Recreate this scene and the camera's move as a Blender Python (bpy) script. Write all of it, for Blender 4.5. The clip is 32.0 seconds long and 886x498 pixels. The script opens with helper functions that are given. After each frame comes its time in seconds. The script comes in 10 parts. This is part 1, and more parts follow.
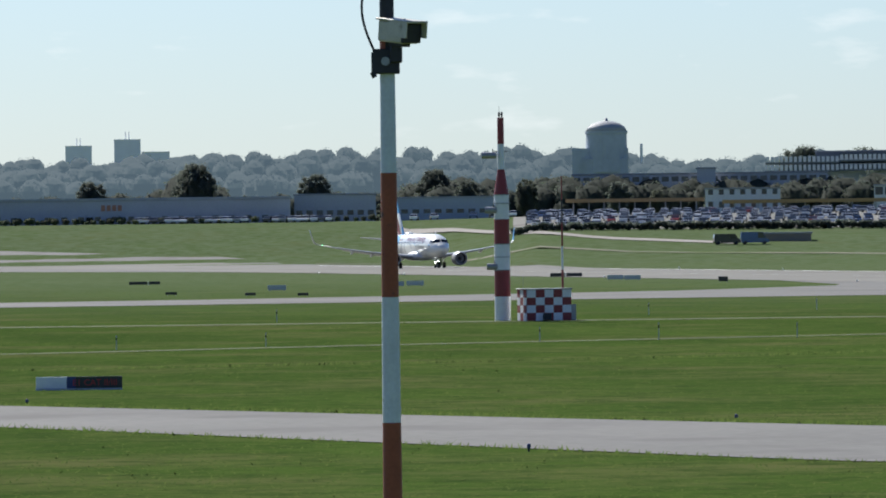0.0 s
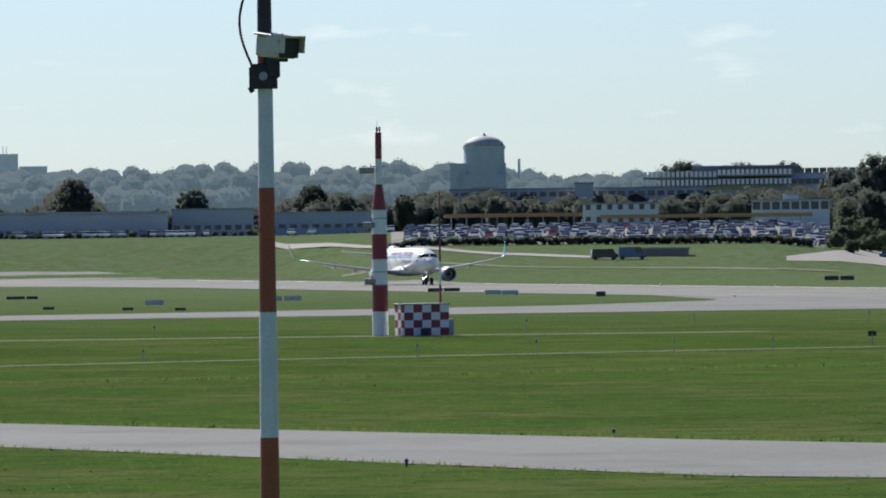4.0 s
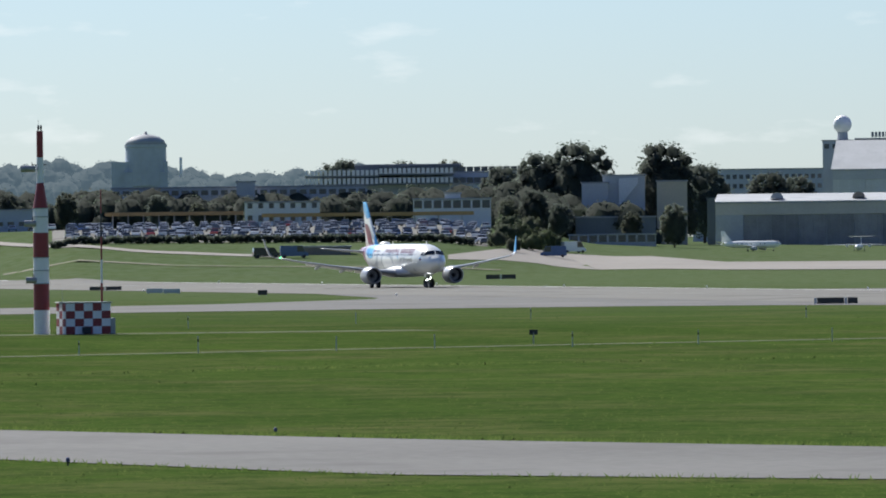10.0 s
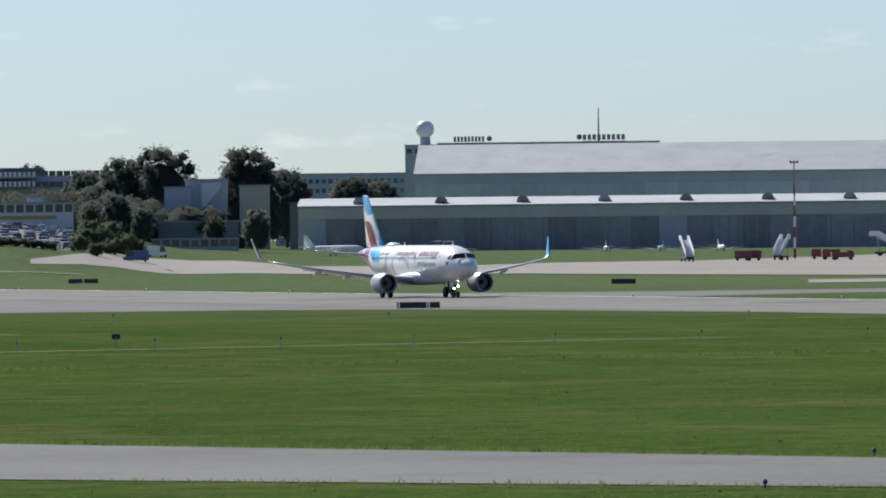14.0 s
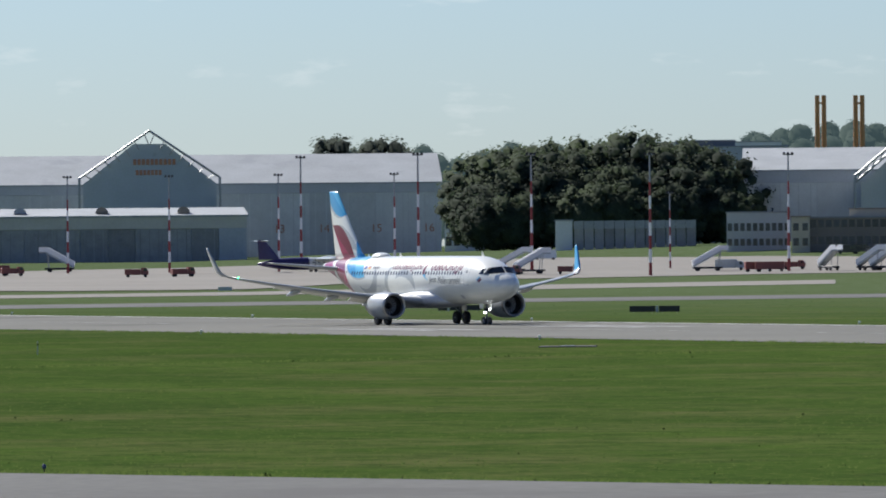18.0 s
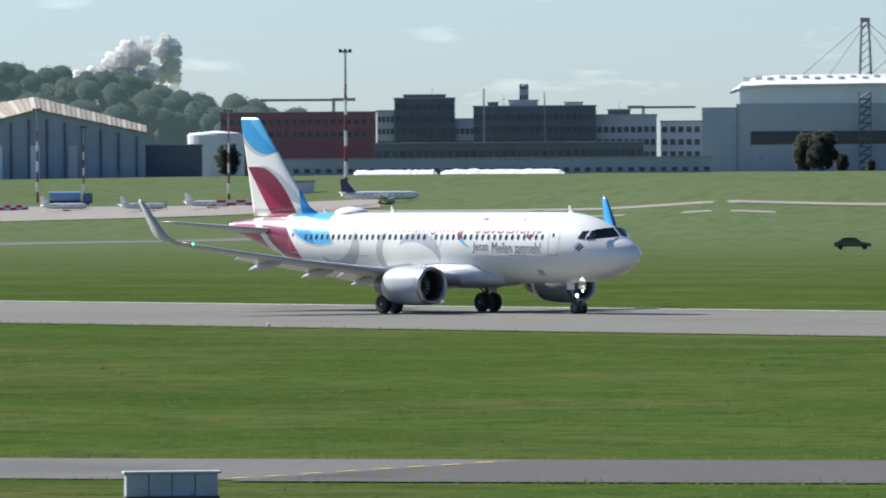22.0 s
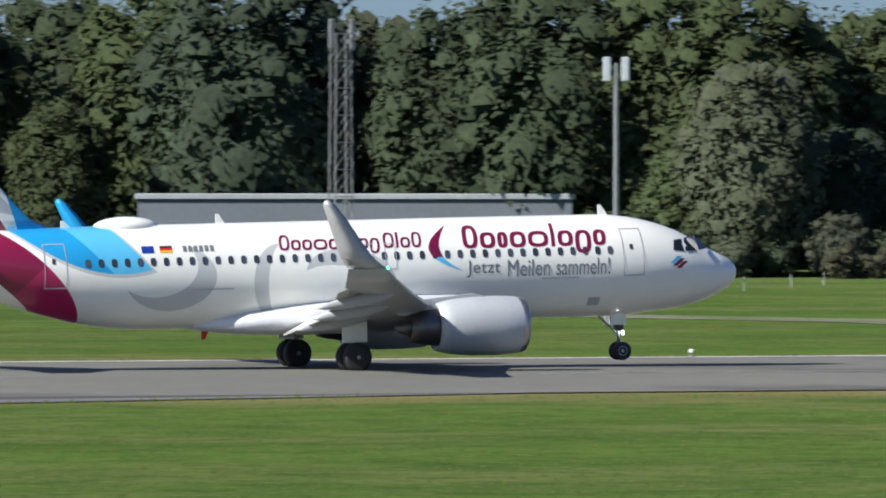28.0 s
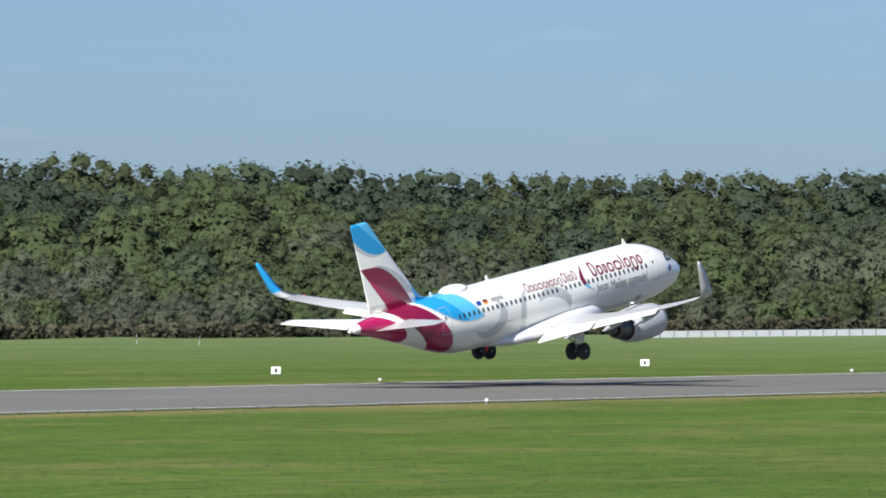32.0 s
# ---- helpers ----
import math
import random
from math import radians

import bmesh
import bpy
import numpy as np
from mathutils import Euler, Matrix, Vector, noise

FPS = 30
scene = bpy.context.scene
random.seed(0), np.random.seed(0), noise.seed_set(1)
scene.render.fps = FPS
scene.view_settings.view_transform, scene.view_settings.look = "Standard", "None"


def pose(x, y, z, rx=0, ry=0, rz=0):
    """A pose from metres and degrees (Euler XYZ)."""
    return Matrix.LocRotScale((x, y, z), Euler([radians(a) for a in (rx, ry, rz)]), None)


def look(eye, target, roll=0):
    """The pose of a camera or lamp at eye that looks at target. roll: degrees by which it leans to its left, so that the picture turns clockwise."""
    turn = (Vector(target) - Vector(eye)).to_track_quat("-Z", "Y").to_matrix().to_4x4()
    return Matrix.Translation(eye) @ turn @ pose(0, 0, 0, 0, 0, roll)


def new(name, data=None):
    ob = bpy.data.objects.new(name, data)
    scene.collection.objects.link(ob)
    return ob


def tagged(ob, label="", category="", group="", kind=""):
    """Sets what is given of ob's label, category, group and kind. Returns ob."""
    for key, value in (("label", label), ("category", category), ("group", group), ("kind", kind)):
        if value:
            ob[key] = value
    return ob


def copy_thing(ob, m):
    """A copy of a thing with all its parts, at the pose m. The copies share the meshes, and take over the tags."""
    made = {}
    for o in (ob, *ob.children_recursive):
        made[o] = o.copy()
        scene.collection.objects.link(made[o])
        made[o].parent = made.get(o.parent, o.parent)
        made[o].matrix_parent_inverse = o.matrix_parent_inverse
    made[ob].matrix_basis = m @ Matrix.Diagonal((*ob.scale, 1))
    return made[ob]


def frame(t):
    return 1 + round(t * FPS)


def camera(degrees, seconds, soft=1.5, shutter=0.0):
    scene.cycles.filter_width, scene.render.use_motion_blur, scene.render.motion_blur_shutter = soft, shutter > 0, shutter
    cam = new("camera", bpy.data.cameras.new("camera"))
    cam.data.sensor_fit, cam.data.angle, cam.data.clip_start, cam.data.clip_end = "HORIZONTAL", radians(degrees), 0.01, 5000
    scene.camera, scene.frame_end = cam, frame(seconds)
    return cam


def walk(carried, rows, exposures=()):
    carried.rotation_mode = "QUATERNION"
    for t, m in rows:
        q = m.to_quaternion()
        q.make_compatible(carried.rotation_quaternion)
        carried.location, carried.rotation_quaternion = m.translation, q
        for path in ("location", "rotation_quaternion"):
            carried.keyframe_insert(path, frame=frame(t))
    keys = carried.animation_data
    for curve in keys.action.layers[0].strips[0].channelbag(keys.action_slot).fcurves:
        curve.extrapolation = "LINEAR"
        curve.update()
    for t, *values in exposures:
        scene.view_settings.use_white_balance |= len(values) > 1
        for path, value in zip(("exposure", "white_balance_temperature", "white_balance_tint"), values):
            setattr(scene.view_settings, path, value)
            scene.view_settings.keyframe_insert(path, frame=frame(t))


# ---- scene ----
cam = camera(6.719, 32.0, soft=1.85, shutter=0.06)
EYE = (0.0, 0.0, 7.14)


def aim(az, el, roll=0.0):
    """A pose of the tripod head: bearing from +y towards +x, elevation and roll, in degrees."""
    a, e = radians(az), radians(el)
    d = (math.sin(a) * math.cos(e), math.cos(a) * math.cos(e), math.sin(e))
    return look(EYE, (EYE[0] + 100 * d[0], EYE[1] + 100 * d[1], EYE[2] + 100 * d[2]), roll)


EXPOSURES = [(0, 0.68, 6300, 10), (9, 0.66, 6300, 10), (12, 0.60, 6300, 10), (16, 0.54, 6300, 10), (18, 0.52, 6300, 10), (20, 0.84, 6300, 10), (21, 0.90, 6300, 10), (22.5, 0.82, 6300, 10), (24, 0.66, 6300, 10), (27, 0.66, 6300, 10), (32, 0.74, 6300, 10)]
walk(cam, [
    (0, aim(-76.935, -0.170, -0.73)),
    (0.5, aim(-76.909, -0.176, -0.73)),
    (1, aim(-76.863, -0.204, -0.72)),
    (1.5, aim(-76.766, -0.229, -0.72)),
    (2, aim(-76.633, -0.232, -0.72)),
    (2.5, aim(-76.465, -0.210, -0.72)),
    (3, aim(-76.313, -0.164, -0.72)),
    (3.5, aim(-76.157, -0.102, -0.71)),
    (5.5, aim(-75.538, -0.101, -0.70)),
    (6, aim(-75.354, -0.123, -0.70)),
    (6.5, aim(-75.167, -0.150, -0.70)),
    (7, aim(-75.013, -0.174, -0.70)),
    (7.5, aim(-74.839, -0.195, -0.69)),
    (8, aim(-74.659, -0.207, -0.69)),
    (8.5, aim(-74.452, -0.204, -0.69)),
    (9, aim(-74.215, -0.186, -0.68)),
    (9.5, aim(-73.853, -0.149, -0.68)),
    (10, aim(-73.438, -0.109, -0.67)),
    (10.5, aim(-72.991, -0.087, -0.66)),
    (11, aim(-72.612, -0.083, -0.66)),
    (11.5, aim(-72.211, -0.092, -0.65)),
    (12, aim(-71.835, -0.094, -0.65)),
    (12.5, aim(-71.422, -0.083, -0.64)),
    (13, aim(-71.050, -0.077, -0.64)),
    (13.5, aim(-70.675, -0.089, -0.63)),
    (15.5, aim(-68.640, -0.154, -0.60)),
    (16, aim(-67.880, -0.144, -0.59)),
    (16.5, aim(-67.052, -0.131, -0.58)),
    (17, aim(-66.284, -0.102, -0.57)),
    (17.5, aim(-65.267, -0.065, -0.55)),
    (18, aim(-63.974, -0.051, -0.54)),
    (18.5, aim(-62.740, -0.071, -0.52)),
    (19, aim(-61.239, -0.129, -0.50)),
    (19.5, aim(-59.827, -0.212, -0.48)),
    (20, aim(-58.415, -0.273, -0.46)),
    (20.5, aim(-56.973, -0.307, -0.44)),
    (21, aim(-55.244, -0.343, -0.42)),
    (21.5, aim(-53.319, -0.408, -0.40)),
    (22, aim(-50.127, -0.432, -0.36)),
    (22.5, aim(-47.527, -0.446, -0.33)),
    (23, aim(-44.537, -0.443, -0.30)),
    (23.5, aim(-40.360, -0.462, -0.26)),
    (24, aim(-34.828, -0.428, -0.21)),
    (24.5, aim(-30.874, -0.376, -0.18)),
    (25, aim(-25.586, -0.406, -0.14)),
    (25.5, aim(-19.573, -0.436, -0.10)),
    (26, aim(-12.719, -0.467, -0.06)),
    (26.5, aim(-4.976, -0.497, -0.02)),
    (27, aim(3.557, -0.441, 0.01)),
    (27.5, aim(11.898, -0.414, 0.02)),
    (28, aim(19.216, -0.442, 0.03)),
    (28.5, aim(25.806, -0.308, 0.02)),
    (29, aim(31.119, -0.156, 0.01)),
    (29.5, aim(35.848, -0.179, 0.00)),
    (30, aim(40.839, -0.224, -0.01)),
    (30.5, aim(44.206, -0.164, -0.03)),
    (31, aim(48.368, -0.107, -0.04)),
    (31.5, aim(52.238, 0.060, -0.06)),
    (32, aim(54.459, 0.224, -0.08)),
], EXPOSURES)


# ---- daylight: sun beside the far end of the runway, clear sky with thin clouds ----
SUN_AZ, SUN_EL = -101.0, 37.0
world = bpy.data.worlds.new("sky")
scene.world = world
world.use_nodes = True
wn, wl = world.node_tree.nodes, world.node_tree.links
wn.clear()
w_out, w_bg = wn.new("ShaderNodeOutputWorld"), wn.new("ShaderNodeBackground")
w_sky = wn.new("ShaderNodeTexSky")
w_sky.sky_type, w_sky.sun_disc = "NISHITA", False
w_sky.sun_elevation, w_sky.sun_rotation = radians(SUN_EL), radians(SUN_AZ)
w_sky.altitude, w_sky.air_density, w_sky.dust_density, w_sky.ozone_density = 20, 1.0, 0.25, 4.0
w_co, w_map = wn.new("ShaderNodeTexCoord"), wn.new("ShaderNodeMapping")
w_map.inputs["Scale"].default_value = (38, 38, 150)
w_noise = wn.new("ShaderNodeTexNoise")
w_noise.inputs["Scale"].default_value, w_noise.inputs["Detail"].default_value, w_noise.inputs["Roughness"].default_value = 1.3, 7, 0.55
w_ramp = wn.new("ShaderNodeValToRGB")
w_ramp.color_ramp.elements[0].position, w_ramp.color_ramp.elements[1].position = 0.60, 0.74
w_mix = wn.new("ShaderNodeMix")
w_mix.data_type = "RGBA"
w_amt = wn.new("ShaderNodeMath")
w_amt.operation, w_amt.inputs[1].default_value = "MULTIPLY", 0.35
w_mix.inputs["B"].default_value = (11.0, 11.2, 11.0, 1)
wl.new(w_co.outputs["Generated"], w_map.inputs["Vector"])
wl.new(w_map.outputs["Vector"], w_noise.inputs["Vector"])
wl.new(w_noise.outputs["Fac"], w_ramp.inputs["Fac"])
wl.new(w_ramp.outputs["Color"], w_amt.inputs[0])
w_tint = wn.new("ShaderNodeMix")
w_tint.data_type, w_tint.blend_type = "RGBA", "MULTIPLY"
w_tint.inputs["Factor"].default_value, w_tint.inputs["B"].default_value = 1.0, (0.715, 0.865, 1.13, 1)
wl.new(w_sky.outputs["Color"], w_tint.inputs["A"])
w_sat = wn.new("ShaderNodeHueSaturation")
w_sat.inputs["Saturation"].default_value = 0.9
wl.new(w_tint.outputs["Result"], w_sat.inputs["Color"])
# deeper blue away from the sun
w_dot, w_fall, w_deep = wn.new("ShaderNodeVectorMath"), wn.new("ShaderNodeMapRange"), wn.new("ShaderNodeMix")
w_dot.operation = "DOT_PRODUCT"
w_dot.inputs[1].default_value = (math.sin(radians(SUN_AZ)), math.cos(radians(SUN_AZ)), 0)
w_fall.interpolation_type = "SMOOTHSTEP"
w_fall.inputs["From Min"].default_value, w_fall.inputs["From Max"].default_value = 0.35, -0.65
w_deep.data_type, w_deep.blend_type = "RGBA", "MULTIPLY"
w_deep.inputs["B"].default_value = (0.585, 0.655, 0.770, 1)
wl.new(w_co.outputs["Generated"], w_dot.inputs[0])
wl.new(w_dot.outputs["Value"], w_fall.inputs["Value"])
wl.new(w_fall.outputs["Result"], w_deep.inputs["Factor"])
wl.new(w_sat.outputs["Color"], w_deep.inputs["A"])
wl.new(w_deep.outputs["Result"], w_mix.inputs["A"])
# fewer clouds on that side
w_less, w_thin = wn.new("ShaderNodeMapRange"), wn.new("ShaderNodeMath")
w_less.inputs["To Min"].default_value, w_less.inputs["To Max"].default_value = 1.0, 0.12
w_thin.operation = "MULTIPLY"
wl.new(w_fall.outputs["Result"], w_less.inputs["Value"])
wl.new(w_less.outputs["Result"], w_thin.inputs[0])
wl.new(w_amt.outputs[0], w_thin.inputs[1])
wl.new(w_thin.outputs[0], w_mix.inputs["Factor"])
wl.new(w_mix.outputs["Result"], w_bg.inputs["Color"])
wl.new(w_bg.outputs["Background"], w_out.inputs["Surface"])
w_bg.inputs["Strength"].default_value = 0.06

sun = new("sun", bpy.data.lights.new("sun", "SUN"))
sun.data.energy, sun.data.angle, sun.data.color = 5.0, radians(0.53), (1.0, 0.95, 0.87)
sa, se = radians(SUN_AZ), radians(SUN_EL)
sun.matrix_world = look((200 * math.sin(sa) * math.cos(se), 200 * math.cos(sa) * math.cos(se), 200 * math.sin(se)), (0, 0, 0))


# ---- materials ----
def material(name, color, rough=0.6, metal=0.0, vary=0.12, scale=1.0, bump=0.0, fine=8.0, coat=0.0, spots=None, per_object=0.0, spec=0.5):
    """A surface with variation at two scales (patches and grain), a fine relief, and optional stains."""
    m = bpy.data.materials.new(name)
    m.use_nodes = True
    n, l = m.node_tree.nodes, m.node_tree.links
    b = n["Principled BSDF"]
    b.inputs["Roughness"].default_value, b.inputs["Metallic"].default_value = rough, metal
    b.inputs["Coat Weight"].default_value, b.inputs["Specular IOR Level"].default_value = coat, spec
    co = n.new("ShaderNodeTexCoord")
    big, small = n.new("ShaderNodeTexNoise"), n.new("ShaderNodeTexNoise")
    for t, s, d in ((big, scale, 3), (small, scale * fine, 4)):
        t.inputs["Scale"].default_value, t.inputs["Detail"].default_value = s, d
        l.new(co.outputs["Object"], t.inputs["Vector"])
    add = n.new("ShaderNodeMath")
    add.operation = "ADD"
    l.new(big.outputs["Fac"], add.inputs[0])
    l.new(small.outputs["Fac"], add.inputs[1])
    rng = n.new("ShaderNodeMapRange")
    rng.inputs["From Min"].default_value, rng.inputs["From Max"].default_value = 0.65, 1.35
    rng.inputs["To Min"].default_value, rng.inputs["To Max"].default_value = 1 - vary, 1 + vary
    l.new(add.outputs[0], rng.inputs["Value"])
    hsv = n.new("ShaderNodeHueSaturation")
    hsv.inputs["Color"].default_value = (*color, 1)
    l.new(rng.outputs["Result"], hsv.inputs["Value"])
    if per_object:
        info, r2, mul = n.new("ShaderNodeObjectInfo"), n.new("ShaderNodeMapRange"), n.new("ShaderNodeMath")
        r2.inputs["To Min"].default_value, r2.inputs["To Max"].default_value = 1 - per_object, 1 + per_object
        mul.operation = "MULTIPLY"
        l.new(info.outputs["Random"], r2.inputs["Value"])
        l.new(r2.outputs["Result"], mul.inputs[0])
        l.new(rng.outputs["Result"], mul.inputs[1])
        l.new(mul.outputs[0], hsv.inputs["Value"])
    last = hsv.outputs["Color"]
    if spots:
        st, rp, mx = n.new("ShaderNodeTexNoise"), n.new("ShaderNodeValToRGB"), n.new("ShaderNodeMix")
        st.inputs["Scale"].default_value, st.inputs["Detail"].default_value = spots[1], 6
        rp.color_ramp.elements[0].position, rp.color_ramp.elements[1].position = spots[2], spots[2] + 0.1
        mx.data_type = "RGBA"
        mx.inputs["B"].default_value = (*spots[0], 1)
        l.new(co.outputs["Object"], st.inputs["Vector"])
        l.new(st.outputs["Fac"], rp.inputs["Fac"])
        l.new(rp.outputs["Color"], mx.inputs["Factor"])
        l.new(last, mx.inputs["A"])
        last = mx.outputs["Result"]
    l.new(last, b.inputs["Base Color"])
    if bump:
        bp = n.new("ShaderNodeBump")
        bp.inputs["Strength"].default_value, bp.inputs["Distance"].default_value = bump, 0.05
        l.new(small.outputs["Fac"], bp.inputs["Height"])
        l.new(bp.outputs["Normal"], b.inputs["Normal"])
    return m


def glow(name, color, strength):
    m = bpy.data.materials.new(name)
    m.use_nodes = True
    b = m.node_tree.nodes["Principled BSDF"]
    b.inputs["Base Color"].default_value = (*color, 1)
    b.inputs["Emission Color"].default_value, b.inputs["Emission Strength"].default_value = (*color, 1), strength
    return m


def grass_material():
    """Mown airfield grass: large patches, mowing streaks along the runway, fine blades, dry spots."""
    m = bpy.data.materials.new("airfield_grass")
    m.use_nodes = True
    n, l = m.node_tree.nodes, m.node_tree.links
    b = n["Principled BSDF"]
    b.inputs["Roughness"].default_value, b.inputs["Specular IOR Level"].default_value = 0.95, 0.0
    b.inputs["Diffuse Roughness"].default_value = 0.3
    co = n.new("ShaderNodeTexCoord")
    streak = n.new("ShaderNodeMapping")
    streak.inputs["Scale"].default_value = (0.01, 0.05, 1)
    streak.inputs["Rotation"].default_value = (0, 0, radians(-14))
    l.new(co.outputs["Object"], streak.inputs["Vector"])
    tex = []
    for s, d, src in ((1.0, 4, streak.outputs["Vector"]), (0.06, 5, co.outputs["Object"]), (0.38, 5, co.outputs["Object"]), (1.7, 4, co.outputs["Object"])):
        t = n.new("ShaderNodeTexNoise")
        t.inputs["Scale"].default_value, t.inputs["Detail"].default_value, t.inputs["Roughness"].default_value = s, d, 0.62
        l.new(src, t.inputs["Vector"])
        tex.append(t.outputs["Fac"])
    def mix(a, bb, fac, lo, hi):
        rp, mx = n.new("ShaderNodeMapRange"), n.new("ShaderNodeMix")
        rp.inputs["From Min"].default_value, rp.inputs["From Max"].default_value = lo, hi
        mx.data_type = "RGBA"
        l.new(fac, rp.inputs["Value"])
        l.new(rp.outputs["Result"], mx.inputs["Factor"])
        for v, k in ((a, "A"), (bb, "B")):
            if isinstance(v, tuple):
                mx.inputs[k].default_value = (*v, 1)
            else:
                l.new(v, mx.inputs[k])
        return mx.outputs["Result"]
    c = mix((0.050, 0.088, 0.021), (0.072, 0.118, 0.026), tex[0], 0.36, 0.64)
    c = mix(c, (0.108, 0.122, 0.044), tex[1], 0.47, 0.68)
    c = mix(c, (0.034, 0.064, 0.018), tex[2], 0.46, 0.74)
    c = mix(c, (0.135, 0.145, 0.046), tex[3], 0.54, 0.74)
    # dry, driven-over verges beside the runway
    xyz, dry = n.new("ShaderNodeSeparateXYZ"), n.new("ShaderNodeMath")
    l.new(co.outputs["Object"], xyz.inputs["Vector"])
    near, far = n.new("ShaderNodeMapRange"), n.new("ShaderNodeMapRange")
    for nd, lo, hi in ((near, 232.0, 249.0), (far, 312.0, 302.0)):
        nd.inputs["From Min"].default_value, nd.inputs["From Max"].default_value = lo, hi
        l.new(xyz.outputs["Y"], nd.inputs["Value"])
    both = n.new("ShaderNodeMath")
    both.operation, dry.operation = "MULTIPLY", "MULTIPLY"
    l.new(near.outputs["Result"], both.inputs[0])
    l.new(far.outputs["Result"], both.inputs[1])
    l.new(both.outputs[0], dry.inputs[0])
    east = n.new("ShaderNodeMapRange")
    east.inputs["From Min"].default_value, east.inputs["From Max"].default_value = -420.0, -150.0
    l.new(xyz.outputs["X"], east.inputs["Value"])
    some = n.new("ShaderNodeMath")
    some.operation = "MULTIPLY"
    l.new(tex[1], some.inputs[0])
    l.new(east.outputs["Result"], some.inputs[1])
    l.new(some.outputs[0], dry.inputs[1])
    # banks beyond the taxiways: paler with distance, haze put into the grass colour
    dist, haze_fac = n.new("ShaderNodeVectorMath"), n.new("ShaderNodeMath")
    dist.operation, haze_fac.operation = "LENGTH", "MULTIPLY"
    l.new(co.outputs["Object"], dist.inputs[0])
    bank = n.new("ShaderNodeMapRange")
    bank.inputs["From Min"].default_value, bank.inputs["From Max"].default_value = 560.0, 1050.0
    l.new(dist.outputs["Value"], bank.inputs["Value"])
    haze_patch = n.new("ShaderNodeMapRange")
    haze_patch.inputs["From Min"].default_value, haze_patch.inputs["From Max"].default_value = 0.25, 0.60
    l.new(tex[2], haze_patch.inputs["Value"])
    l.new(bank.outputs["Result"], haze_fac.inputs[0])
    l.new(haze_patch.outputs["Result"], haze_fac.inputs[1])
    c = mix(c, (0.132, 0.170, 0.090), haze_fac.outputs[0], 0.0, 1.0)
    c = mix(c, (0.150, 0.132, 0.060), dry.outputs[0], 0.16, 0.56)
    l.new(c, b.inputs["Base Color"])
    bp = n.new("ShaderNodeBump")
    bp.inputs["Strength"].default_value, bp.inputs["Distance"].default_value = 0.25, 0.15
    l.new(tex[2], bp.inputs["Height"])
    l.new(bp.outputs["Normal"], b.inputs["Normal"])
    return m


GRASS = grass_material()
ASPHALT = material("runway_asphalt", (0.152, 0.150, 0.132), 0.9, vary=0.16, scale=0.03, fine=30, bump=0.15, spots=((0.095, 0.09, 0.082), 0.05, 0.58), spec=0.12)
CONCRETE = material("taxiway_concrete", (0.122, 0.121, 0.113), 0.9, vary=0.20, scale=0.05, fine=30, bump=0.1, spots=((0.098, 0.095, 0.090), 0.09, 0.55), spec=0.15)
TAXI_DARK = material("taxiway_asphalt", (0.088, 0.084, 0.080), 0.9, vary=0.18, scale=0.06, fine=30, bump=0.1, spots=((0.066, 0.064, 0.062), 0.12, 0.58), spec=0.12)
YELLOW_PAINT = material("yellow_line_paint", (0.50, 0.38, 0.06), 0.7, vary=0.2, scale=0.6)
APRON = material("apron_concrete", (0.24, 0.225, 0.20), 0.9, vary=0.12, scale=0.02, fine=20, spots=((0.2, 0.18, 0.16), 0.04, 0.6), spec=0.1)
LINE = material("white_line_paint", (0.72, 0.72, 0.70), 0.6, vary=0.15, scale=0.6, spots=((0.4, 0.4, 0.38), 0.8, 0.62))
WHITE = material("white_paint", (0.80, 0.80, 0.80), 0.45, vary=0.05, scale=0.5)
RED = material("red_paint", (0.26, 0.035, 0.035), 0.5, vary=0.12, scale=0.8, spots=((0.2, 0.1, 0.08), 2.0, 0.66))
STEEL = material("galvanised_steel", (0.32, 0.33, 0.34), 0.5, 0.6, vary=0.15, scale=2)
DARK = material("dark_metal", (0.03, 0.03, 0.035), 0.5, 0.3, vary=0.2, scale=3)
BLACK = material("black_rubber", (0.018, 0.018, 0.02), 0.7, vary=0.25, scale=4)


# ---- building helpers ----
def mesh_object(name, bm, mat, parent=None, smooth=False, kind="", label="", category="", group=""):
    me = bpy.data.meshes.new(name)
    bm.to_mesh(me)
    bm.free()
    for k in (mat if isinstance(mat, (list, tuple)) else (mat,)):
        me.materials.append(k)
    if smooth:
        me.polygons.foreach_set("use_smooth", [True] * len(me.polygons))
    ob = new(name, me)
    if parent:
        ob.parent = parent
    return tagged(ob, label, category, group, kind)


def part(name, bm, mat, parent, label="", smooth=False):
    return mesh_object(name, bm, mat, parent, smooth, label=label)


def thing(name, m, label, category, group="", kind=""):
    ob = new(name)
    ob.matrix_world = m
    return tagged(ob, label, category, group, kind)


def box(bm, x0, x1, y0, y1, z0, z1, bevel=0.0, mi=0):
    r = bmesh.ops.create_cube(bm, size=1.0, matrix=Matrix.Translation(((x0 + x1) / 2, (y0 + y1) / 2, (z0 + z1) / 2)) @ Matrix.Diagonal((x1 - x0, y1 - y0, z1 - z0, 1)))
    fs = {f for v in r["verts"] for f in v.link_faces}
    for f in fs:
        f.material_index = mi
    if bevel:
        es = list({e for v in r["verts"] for e in v.link_edges})
        bmesh.ops.bevel(bm, geom=es, offset=bevel, segments=1, affect="EDGES")
    return bm


def boxed(x0, x1, y0, y1, z0, z1, bevel=0.0):
    return box(bmesh.new(), x0, x1, y0, y1, z0, z1, bevel)


